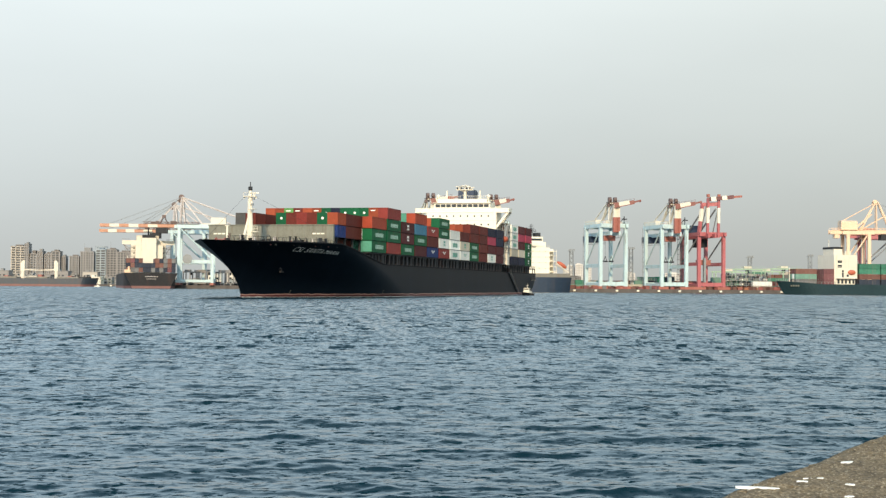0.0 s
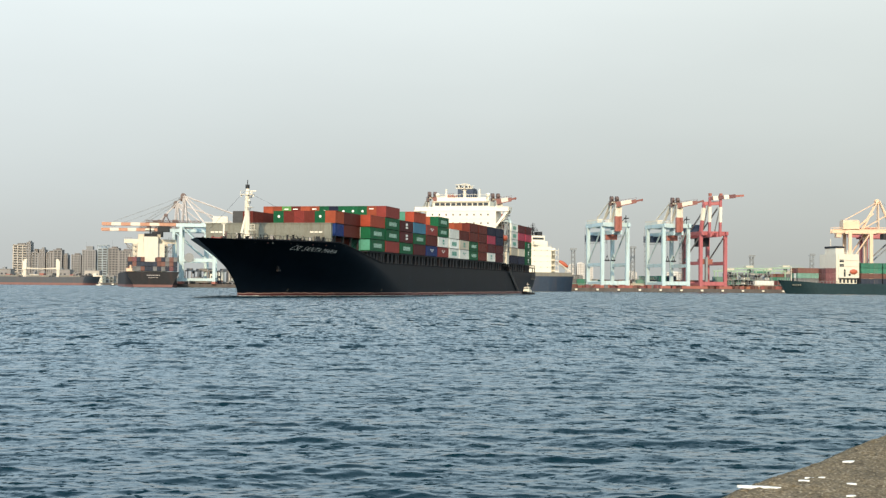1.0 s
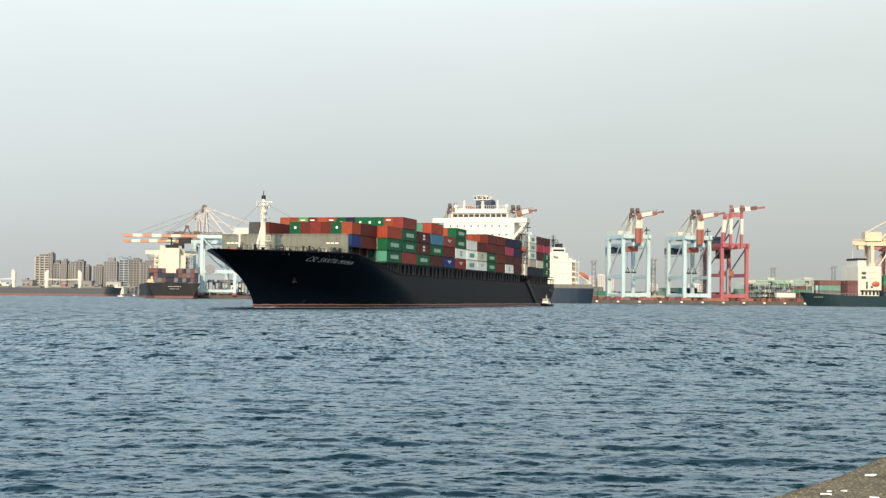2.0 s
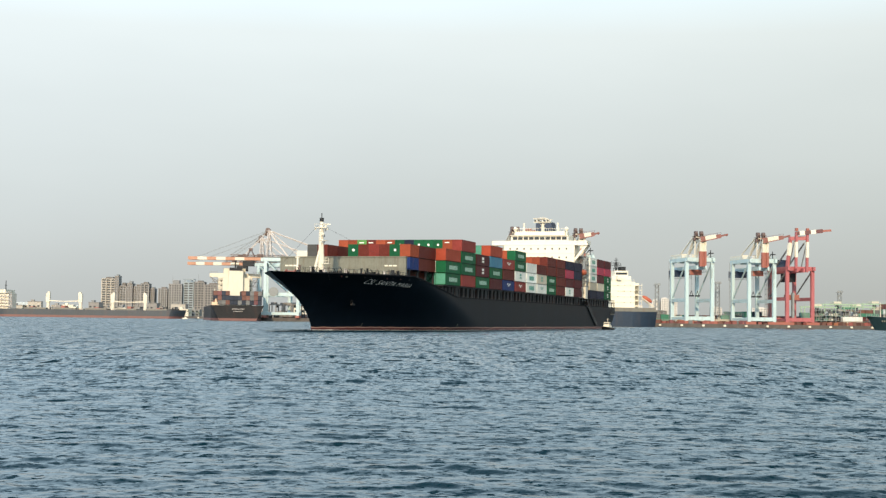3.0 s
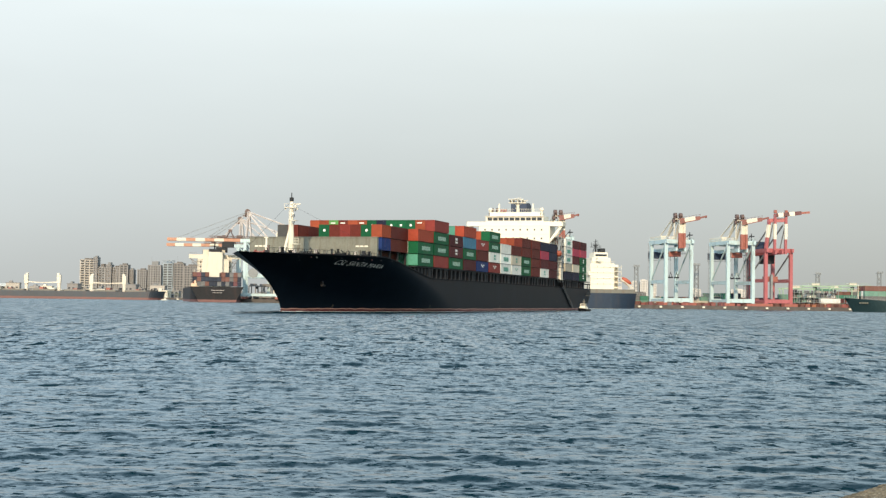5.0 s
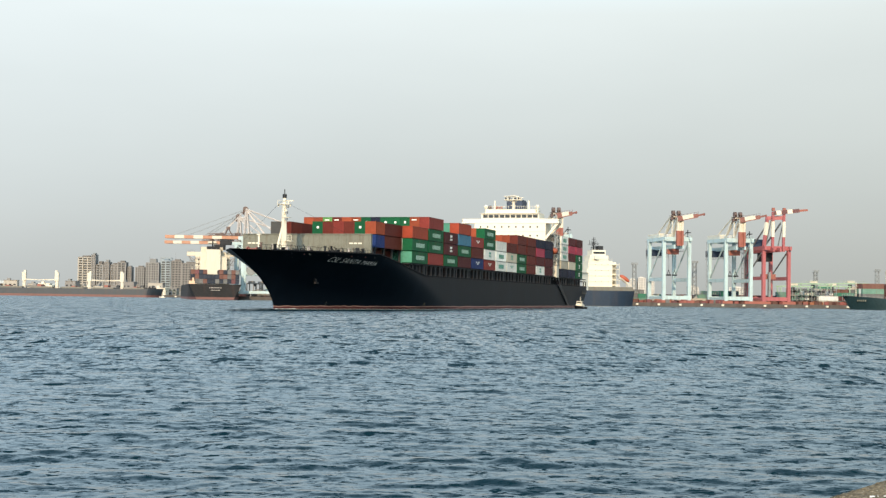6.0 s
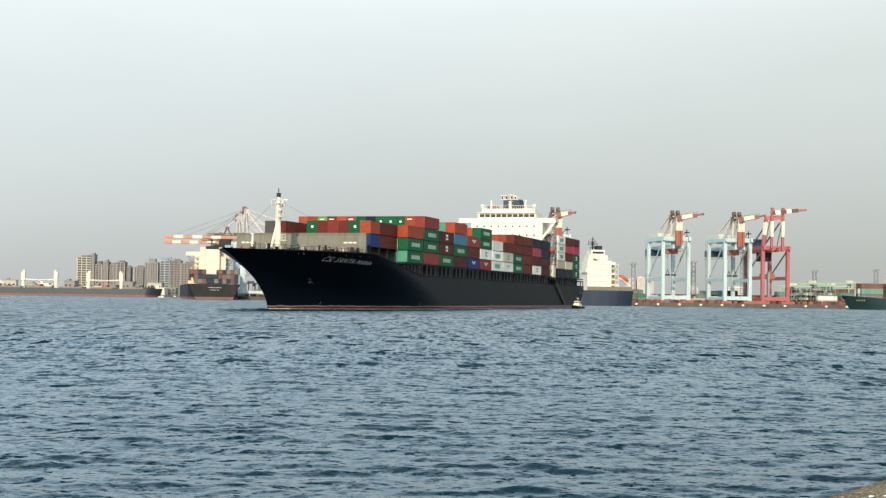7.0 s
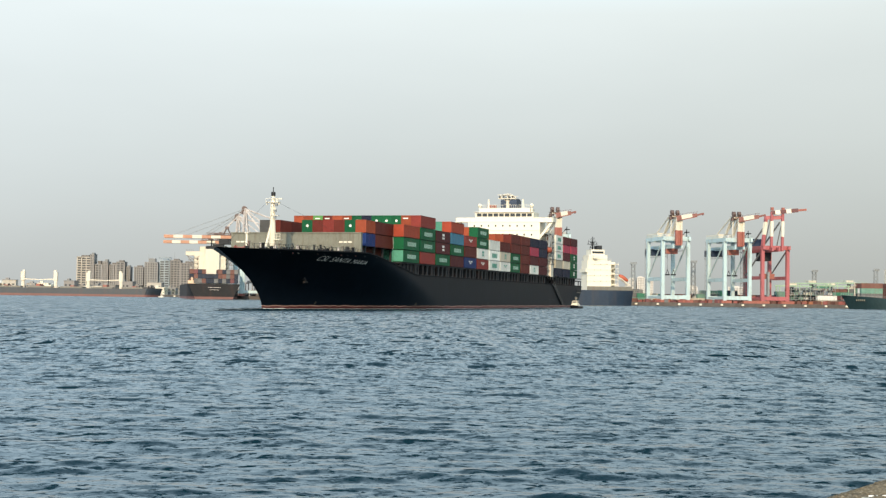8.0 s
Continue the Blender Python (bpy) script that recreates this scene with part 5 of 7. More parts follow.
def build_green_ship():
    ship = thing("moored_feeder_ship", pose(291.4, 778.0, 0, 0, 0, 188), "dark green feeder ship with a cream bridge and green boxes", "ship")
    L, W = 146, 24
    st, sh, bf = simple_hull(L, W, 5.8, 3.5, 0.12, 1.6)
    part("hull", hull_mesh(bf, st, sh, -L / 2, 8.0, 10, 50, -3), M_HULLGREEN, ship, "dark green hull")
    part("deck", deck_mesh(bf, st, sh, -L / 2, 0.5, 24), M_GREY, ship)
    bm = bmesh.new()
    for k in range(5):
        x = 68 - k * 0.8
        y = bf(x, 6.3)
        box(bm, x, x + 0.55, y - 0.3, y + 0.12, 4.4, 5.3)
    part("bow_lettering", bm, M_BREAK, ship, "plain pale bars of the ship's name")
    bm = box(bmesh.new(), 32.3, 43.5, -9.5, 9.5, 5, 9.0)
    part("accommodation_base", bm, M_CREAM, ship)
    bm = box(bmesh.new(), 32.0, 44.0, -11.6, 11.6, 9.0, 22.0)
    box(bm, 44.0, 45.4, -9.0, 11.2, 5.0, 22.0)
    box(bm, 39.6, 44.6, -4, 9, 22, 25.3)
    acc = part("accommodation", bm, M_CREAM, ship, "cream accommodation block")
    bm = box(bmesh.new(), 39.4, 44.8, -4.2, 9.2, 25.3, 26.4)
    part("wheelhouse_roof", bm, M_DKSTEEL, acc, "dark wheelhouse roof")
    for x, z, w, h in ((41.0, 17.5, 2.5, 1.5), (41.0, 15.0, 2.5, 1.5), (40, 9.6, 1.0, 4.0), (37.0, 10.0, 1.2, 1.2)):
        part("window", bm_box(x, x + w, 11.6, 11.66, z, z + h), M_GLASS, acc)
    for k in range(5):
        part("port_opening", bm_box(32.6 + 2.2 * k, 33.8 + 2.2 * k, 9.5, 9.56, 6.2, 8.4), M_GLASS, acc)
    bm = bmesh.new()
    bmesh.ops.create_uvsphere(bm, u_segments=12, v_segments=8, radius=1, matrix=Matrix.Translation((35.4, 12.0, 12.4)) @ Matrix.Diagonal((2.3, 0.8, 1.4, 1)))
    part("lifeboat", bm, M_ORANGE, ship, "orange lifeboat")
    pick = random.Random(8)
    for bay in range(4):
        x = 30.5 - bay * 13.0 - 6.2
        for c in range(9):
            for k in range(4):
                if c < 7 and k < 3:
                    continue
                colour = ["navy", "brown", "green", "green"][k] if bay < 2 else pick.choice(["green", "brown", "teal", "navy"])
                hazed_box(colour, ship.matrix_basis @ pose(x, -10.0 + c * COL, 5.8 + k * 2.9), WORDS[colour] + " shipping container on the feeder ship", "feeder ship's containers")
    tiers = (("grey", "beige", "navy", "grey"), ("teal", "white", "teal", "green"), ("brown", "maroon", "brown", "maroon"))
    for bay, (x, length, ys) in enumerate(((59.6, 12.19, (5.6, 3.1, 0.6, -1.9)), (48.7, 6.06, (10.4, 7.9, 5.4, 2.9)))):
        for c, y in enumerate(ys):
            for k in range(3):
                colour = "maroon" if bay else tiers[k][c]
                hazed_box(colour, ship.matrix_basis @ pose(x, y, 5.8 + k * 2.8), WORDS[colour] + " shipping container on the feeder ship's foredeck", "feeder ship's containers", length)
    bm = bmesh.new()
    for k in range(14):
        x = 45 + k * 2.0
        y = bf(x, 6.0) - 0.3
        beam(bm, (x, y, 5.8), (x, y, 7.0 + 0.35 * max(0, k - 8)), 0.14)
        if k:
            beam(bm, (x - 2, bf(x - 2, 6.0) - 0.3, 7.0), (x, y, 7.0), 0.12)
    part("deck_rail", bm, M_LATTICE, ship, "grey foredeck railing")
    bm = tube(bmesh.new(), (66.5, 0, 6.5), (66.5, 0, 15.0), 0.3, 0.18, 8)
    box(bm, 66.0, 67.0, -0.8, 0.8, 12.6, 12.8)
    part("foremast", bm, M_CREAM, ship, "pale foremast")
    bm = bmesh.new()
    for z in (9.0, 12.2, 15.4, 18.6):
        box(bm, 32.0, 44.1, 11.6, 11.9, z, z + 0.16)
    for k in range(9):
        beam(bm, (32.4 + 1.4 * k, 11.8, 22.0), (32.4 + 1.4 * k, 11.8, 23.0), 0.1)
    box(bm, 32.0, 44.0, 11.75, 11.85, 22.9, 23.0)
    for x in (33.5, 36.0, 42.0):
        tube(bm, (x, 6, 22), (x, 6, 24.2), 0.4, n=8)
    beam(bm, (43.2, 0, 26.6), (43.2, 0, 30.5), 0.3)
    beam(bm, (43.2, -1.6, 29.0), (43.2, 1.6, 29.0), 0.15)
    part("deck_edge", bm, M_CREAM, acc, "cream deck edges, vents and railing")


build_green_ship()


def build_bulk_carrier():
    ship = thing("bulk_carrier", pose(-328, 1215, 0, 0, 0, 2), "long low bulk carrier with four pale deck cranes", "ship")
    L, W = 170, 28
    st, sh, bf = simple_hull(L, W, 6.8, 2.0, 0.07, 0.7)
    part("hull", hull_mesh(bf, st, sh, -L / 2, 8.5, 10, 50, -3), M_HULLGREY, ship, "dark grey hull")
    part("boot_top", hull_mesh(lambda x, z: bf(x, z) + 0.1, st, lambda x: 1.9, -L / 2, 1.9, 3, 50, -2), M_ANTIFOUL, ship, "red underwater paint")
    for k, x in enumerate((-47, -20, 9, 37, 62)):
        part("deck_house", bm_box(x - 1.6, x + 1.6, -6, 6, 6.3, 9.0 + (k % 2)), M_RUSTRED, ship, "rust-red store between the hatches")
    bm = bmesh.new()
    for k in range(7):
        tube(bm, (64 + 2.6 * k, -6, 6.5), (64 + 2.6 * k, -6, 8.6 + 0.8 * (k % 3)), 0.6, n=8)
    box(bm, 70, 78, -7, 7, 6.5, 8.4)
    part("windlass", bm, M_DKSTEEL, ship, "dark windlass and vents on the forecastle")
    bm = bmesh.new()
    for k in range(56):
        x = -L / 2 + 22 + k * 2.5
        beam(bm, (x, -13.6, 6.7), (x, -13.6, 7.9), 0.12)
    beam(bm, (-L / 2 + 22, -13.6, 7.9), (-L / 2 + 160, -13.6, 7.9), 0.12)
    part("deck_rail", bm, M_LATTICE, ship)
    part("deck", deck_mesh(bf, st, sh, -L / 2, 0.5, 24), M_RUSTRED, ship)
    for k in range(5):
        part("hatch", bm_box(-52 + k * 26, -34 + k * 26, -9, 9, 6.3, 8.2), M_GREY, ship, "grey-brown cargo hatch cover")
    for k in range(4):
        x = -34.2 + k * 28.0
        bm = tube(bmesh.new(), (x, 0, 6), (x, 0, 13), 1.6, 1.5, 12)
        box(bm, x - 1.6, x + 1.6, -1.8, 1.8, 13, 20.5)
        s = 1 if k % 2 == 0 else -1
        box(bm, x - 1.0 + s * 0.6, x + 1.0 + s * 0.6, -1.2, 1.2, 20.5, 22.0)
        cr = part("deck_crane", bm, M_CREAM, ship, "pale yellow deck crane")
        bm = bmesh.new()
        for y in (-1.3, 1.3):
            beam(bm, (x + s * 1.5, y, 14.4), (x + s * 14, y, 13.7), 0.45, 0.6)
            beam(bm, (x + s * 14, y, 13.7), (x + s * 26.5, y, 14.0), 0.4, 0.5)
        part("jib", bm, M_CREAM, cr, "pale crane jib lowered along the deck")
    bm = box(bmesh.new(), -L / 2 + 6, -L / 2 + 20, -12, 12, 6, 20)
    box(bm, -L / 2 + 12, -L / 2 + 18, -14, 14, 20, 23)
    acc = part("accommodation", bm, M_CREAM, ship, "cream accommodation block")
    window_rows(acc, -12.06, [-L / 2 + 7 + 2.2 * k for k in range(5)], [9 + 2.8 * k for k in range(4)], 1.0, 0.9, "y")
    bm = bmesh.new()
    for z in (8.6, 11.4, 14.2, 17.0, 20.0):
        box(bm, -L / 2 + 4, -L / 2 + 23, -13.6, -12.0, z, z + 0.2)
        for k in range(10):
            beam(bm, (-L / 2 + 4.2 + 2.05 * k, -13.5, z), (-L / 2 + 4.2 + 2.05 * k, -13.5, z + 1.15), 0.14)
        beam(bm, (-L / 2 + 4, -13.5, z + 1.15), (-L / 2 + 23, -13.5, z + 1.15), 0.14)
        beam(bm, (-L / 2 + 20.5, -13, z - 2.6), (-L / 2 + 23, -13, z), 0.4)
    for x in (4.2, 11, 17, 22.8):
        beam(bm, (-L / 2 + x, -13.4, 6.8), (-L / 2 + x, -13.4, 20), 0.25)
    part("side_gallery", bm, M_APEX, acc, "weathered galleries, ladders and railings")
    boat = bmesh.new()
    bmesh.ops.create_uvsphere(boat, u_segments=12, v_segments=8, radius=1.0, matrix=Matrix.Translation((-L / 2 + 9, -13.6, 13.2)) @ Matrix.Diagonal((3.4, 1.2, 1.3, 1)))
    part("lifeboat", boat, M_ORANGE, ship, "dull orange lifeboat in its davits")
    part("funnel", bm_box(-L / 2 + 3, -L / 2 + 6, -3, 3, 6, 26), M_CREAM, ship)
    bm = tube(bmesh.new(), (-L / 2 + 14, 0, 23), (-L / 2 + 14, 0, 31), 0.5, 0.3, 8)
    beam(bm, (-L / 2 + 14, -3, 27), (-L / 2 + 14, 3, 27), 0.4)
    part("radar_mast", bm, M_DKSTEEL, ship)


build_bulk_carrier()


# ---- quay cranes; local x towards the water, y along the quay, z up from the quay ----
def portal(crane, paint, gauge, span, height, beam_z, leg=1.9):
    for x in (0, -gauge):
        for y in (-span / 2, span / 2):
            bm = bmesh.new()
            beam(bm, (x, y, 1.5), (x, y, height), leg)
            part("leg", bm, paint, crane)
            bm = bmesh.new()
            box(bm, x - 1.2, x + 1.2, y - 4, y + 4, 0, 1.5)
            for k in range(-3, 4, 2):
                tube(bm, (x - 0.5, y + k, 0.45), (x + 0.5, y + k, 0.45), 0.45, n=10)
            part("bogie", bm, M_RUSTRED, crane, "rust-red wheel bogie")
    for x in (0, -gauge):
        part("sill_beam", beam(bmesh.new(), (x, -span / 2, 3.0), (x, span / 2, 3.0), 1.5, 2.2), paint, crane)
        part("cross_beam", beam(bmesh.new(), (x, -span / 2, height), (x, span / 2, height), 1.6, 2.4), paint, crane)
    for y in (-span / 2, span / 2):
        part("portal_beam", beam(bmesh.new(), (-gauge, y, beam_z), (0, y, beam_z), 1.4, 2.0), paint, crane)
        part("side_sill", beam(bmesh.new(), (-gauge, y, 2.7), (0, y, 2.7), 1.0, 1.7), paint, crane)
        part("top_beam", beam(bmesh.new(), (-gauge - 3, y, height), (3, y, height), 1.4, 2.2), paint, crane)
        bm = tube(bmesh.new(), (-gauge, y, beam_z + 1), (-1, y, height - 1.5), 0.45, n=8)
        part("brace", bm, M_LATTICE if paint is M_CRRED else paint, crane, "diagonal brace")


def ladder_tower(crane, x, y, height, paint):
    bm = bmesh.new()
    for a in (-1.2, 1.2):
        for b in (-1.0, 1.0):
            beam(bm, (x + a, y + b, 0), (x + a, y + b, height), 0.2)
    for k in range(int(height / 3)):
        z = k * 3.0
        beam(bm, (x - 1.2, y + 1.0, z), (x + 1.2, y + 1.0, z + 3), 0.3)
        beam(bm, (x - 1.2, y - 1.0, z + 3), (x + 1.2, y - 1.0, z + 3), 0.3)
        box(bm, x - 1.2, x + 1.2, y - 1.0, y + 1.0, z, z + 0.12)
    part("stair_tower", bm, paint, crane, "stair tower up the crane leg")


def blue_crane(m, reach=1.0):
    crane = thing("quay_crane", m, "pale blue quay crane with its red and white boom raised", "crane", "quay cranes")
    G, S, H = 26, 15.2, 36.6
    portal(crane, M_CRBLUE, G, S, H, 13.4, 1.9)
    bm = bmesh.new()
    for y in (-2.6, 2.6):
        beam(bm, (-G - 12, y, H - 4.5), (4, y, H - 4.5), 1.0, 2.2)
    for x in (-G - 11, -G, -G / 2, 0):
        beam(bm, (x, -3, H - 4.5), (x, 3, H - 4.5), 0.8)
    part("main_girder", bm, M_CRBLUE, crane)
    part("machine_house", bm_box(-G - 11, -G + 9, -5.0, 4.0, H + 1.2, H + 4.0), M_CREAM, crane, "cream machinery house on top")
    part("electric_house", bm_box(-G - 9, -G - 2.2, -6.9, 2.0, H - 9.0, H - 5.2), M_BLUEF, crane, "dark electrical house under the girder")
    bm = bmesh.new()
    for x, y in ((-G - 9, -6.3), (-G - 1, -6.3), (-G - 9, 4.3), (-G - 1, 4.3), (2.5, -S / 2 + 1), (2.5, S / 2 - 1)):
        beam(bm, (x, y, H - 10.4), (x, y, H - 4.5), 0.2)
    box(bm, -G - 10, 0, -6.5, -5.7, H - 10.5, H - 10.3)
    box(bm, -G - 10, 0, 4.0, 4.6, H - 7.0, H - 6.8)
    for y in (-6.5, 4.6):
        for k in range(14):
            beam(bm, (-G - 10 + 2.7 * k, y, H - 10.4 if y < 0 else H - 6.9), (-G - 10 + 2.7 * k, y, H - 9.2 if y < 0 else H - 5.7), 0.12)
    part("service_walkway", bm, M_LATTICE, crane, "grey walkways and railings below the girder")
    part("trolley", bm_box(-12, -6, -3.5, 3.5, H - 8.5, H - 5.5), M_RUSTRED, crane, "red trolley under the girder")
    # railings, cable trays and lockers on the top frame
    bm = bmesh.new()
    for y in (-S / 2 - 0.7, S / 2 + 0.7):
        for k in range(13):
            x = -G - 2.5 + k * 2.5
            beam(bm, (x, y, H + 1.0), (x, y, H + 2.2), 0.13)
        beam(bm, (-G - 2.5, y, H + 2.2), (2.5, y, H + 2.2), 0.13)
        beam(bm, (-G - 2.5, y, H + 1.6), (2.5, y, H + 1.6), 0.1)
    for k in range(7):
        y = -S / 2 + k * S / 6
        beam(bm, (1.0, y, H + 1.1), (1.0, y, H + 2.3), 0.13)
    beam(bm, (1.0, -S / 2, H + 2.3), (1.0, S / 2, H + 2.3), 0.13)
    part("top_rail", bm, M_CRBLUE, crane, "pale blue railings on the top frame")
    for x, y, w, h in ((-1.2, -S / 2 + 2.4, 1.2, 1.7), (-8, S / 2 - 0.6, 2.0, 1.5), (-G - 2, S / 2 - 2.6, 1.6, 2.0)):
        part("locker", bm_box(x - w, x + w, y - 0.8, y + 0.8, H + 1.1, H + 1.1 + h), random.choice((M_CREAM, M_LATTICE, M_APEX)), crane, "small cabinet on the top frame")
    bm = bmesh.new()
    for z in range(4, int(H) - 2, 3):
        box(bm, -G - 2.4, -G - 1.0, -S / 2 - 1.2, -S / 2 + 1.2, z, z + 0.14)
        beam(bm, (-G - 1.2, -S / 2 - 1.1, z), (-G - 2.2, -S / 2 + 1.1, z + 3), 0.22)
    for y in (-1.2, 1.2):
        beam(bm, (-G - 2.4, -S / 2 + y, 2), (-G - 2.4, -S / 2 + y, H), 0.16)
    part("leg_stairs", bm, M_LATTICE, crane, "grey zigzag stairs up the rear leg")
    bm = bmesh.new()
    for y in (-3.0, 0.6):
        box(bm, -9.5, -6.0, y, y + 1.9, H - 21.0, H - 20.2)
        for s in (0.1, 1.8):
            beam(bm, (-7.8, y + s, H - 20.2), (-7.8, y + 0.95, H - 17.6), 0.25)
        tube(bm, (-7.8, y + 0.95, H - 17.6), (-7.8, y + 0.95, H - 8.5), 0.05, n=5)
    part("spreader", bm, M_DKSTEEL, crane, "dark spreader hung on ropes")
    bm = bmesh.new()
    for y in (-2.6, 2.6):
        beam(bm, (-1.0, y, H), (-1.5, y * 0.7, H + 15.5), 0.55)
        tube(bm, (-1.5, y * 0.7, H + 15.0), (-G - 2, y, H + 3.2), 0.42, n=8)
        beam(bm, (-1.5, y * 0.7, H + 15.0), (-G * 0.55, y, H + 1.2), 1.25)
    box(bm, -2.6, 0.2, -2.4, 2.4, H + 12.6, H + 13.6)
    part("apex_frame", bm, M_CREAM, crane, "white apex frame with stays")
    for y in (-2.6, 0.6):
        bm = tube(bmesh.new(), (-1.4, y, H + 15.2), (-1.4, y + 1.7, H + 15.2), 1.35, n=14)
        for d in (0.1, 1.3):
            box(bm, -2.2, 0.4, y + d, y + d + 0.3, H + 11.4, H + 15.0)
        part("sheave_head", bm, M_BROWNSTEEL, crane, "rusty brown sheave head at the apex")
    bm = box(bmesh.new(), -3.2, 0.8, -3.4, 3.0, H + 13.4, H + 13.6)
    box(bm, -2.4, -0.2, -3.4, -2.0, H + 11.0, H + 12.8)
    for y in (-3.2, -1.2, 0.8, 2.8):
        beam(bm, (0.6, y, H + 13.6), (0.6, y, H + 14.7), 0.12)
    beam(bm, (0.6, -3.2, H + 14.7), (0.6, 2.8, H + 14.7), 0.12)
    part("apex_platform", bm, M_BROWNSTEEL, crane, "rusty railed platform at the apex")
    bm = bmesh.new()
    for y in (-1.3, 1.3):
        beam(bm, (3.0, y + 0.8, H + 4.7), (3.6, y + 0.8, H + 12.4), 1.15, 1.6)
    for k in range(5):
        beam(bm, (3.1 + 0.1 * k, -0.5, H + 5.2 + 1.5 * k), (3.1 + 0.1 * k, 2.1, H + 6.2 + 1.5 * k), 0.35)
    beam(bm, (2.7, 0.8, H + 4.7), (3.3, 0.8, H + 12.4), 1.6, 1.0)
    boom = part("raised_boom", bm, M_CREAM, crane, "white upper half of the raised boom")
    bm = bmesh.new()
    for y in (-0.6, 2.2):
        box(bm, 2.0, 4.0, y - 0.6, y + 0.6, H - 4.0, H + 4.7)
    for k in range(5):
        box(bm, 2.4, 3.4, 0.0, 1.6, H - 3.8 + 1.8 * k, H - 3.2 + 1.8 * k)
    box(bm, 2.3, 3.2, -0.1, 1.7, H - 4.0, H + 4.7)
    part("boom_foot", bm, M_RUSTRED, boom, "red lower half of the raised boom")
    # folded outer boom: two tapering rust-red girders with a white stretch, laced across
    tipy, nose = 10.6 * reach, 14.8 * reach
    at = lambda y, x=0.0, z=0.0: (4.0 + 0.095 * y + x, y, H + 11.6 + 0.19 * y + z)
    for x in (-0.9, 0.9):
        bm = bmesh.new()
        beam(bm, at(-1.0, x), at(1.6, x), 0.7, 2.9)
        beam(bm, at(7.8 * reach, x), at(tipy, x), 0.7, 2.1)
        beam(bm, at(-1.0, x, -1.25), at(tipy, x, -1.0), 0.8, 0.5)
        beam(bm, at(tipy, x, -0.1), at(nose, x * 0.3, 0.2), 0.5, 1.0)
        part("boom_girder", bm, M_BOOMRUST, boom, "rust-red outer boom girder")
        part("boom_band", beam(bmesh.new(), at(1.6, x, 0.08), at(7.8 * reach, x, 0.08), 0.78, 2.5), M_CREAM, boom, "white stretch of the boom")
    bm = bmesh.new()
    for k in range(6):
        y = tipy * k / 5
        beam(bm, at(y, -0.9, 0.8), at(y, 0.9, 0.8), 0.25)
        beam(bm, at(y, 1.2, 1.0), at(y, 1.2, 2.1), 0.12)
    beam(bm, at(0, 1.2, 2.1), at(tipy, 1.2, 1.9), 0.12)
    tube(bm, at(nose - 0.6, 0.0, -0.2), at(nose - 0.6, 0.6, -0.2), 0.6, n=10)
    part("boom_lacing", bm, M_DKRED, boom, "dark rusty lacing and rail on the boom")
    bm = bmesh.new()
    beam(bm, (0, S / 2 - 4.5, H + 1), (0, S / 2 - 1.0, H + 4.5), 0.35)
    beam(bm, (0, S / 2 - 1.0, H + 1), (0, S / 2 - 1.0, H + 5.5), 0.4)
    box(bm, -1, 1, S / 2 - 2.0, S / 2 + 0.5, H + 3.6, H + 4.1)
    part("service_davit", bm, M_DKSTEEL, crane)
    return crane


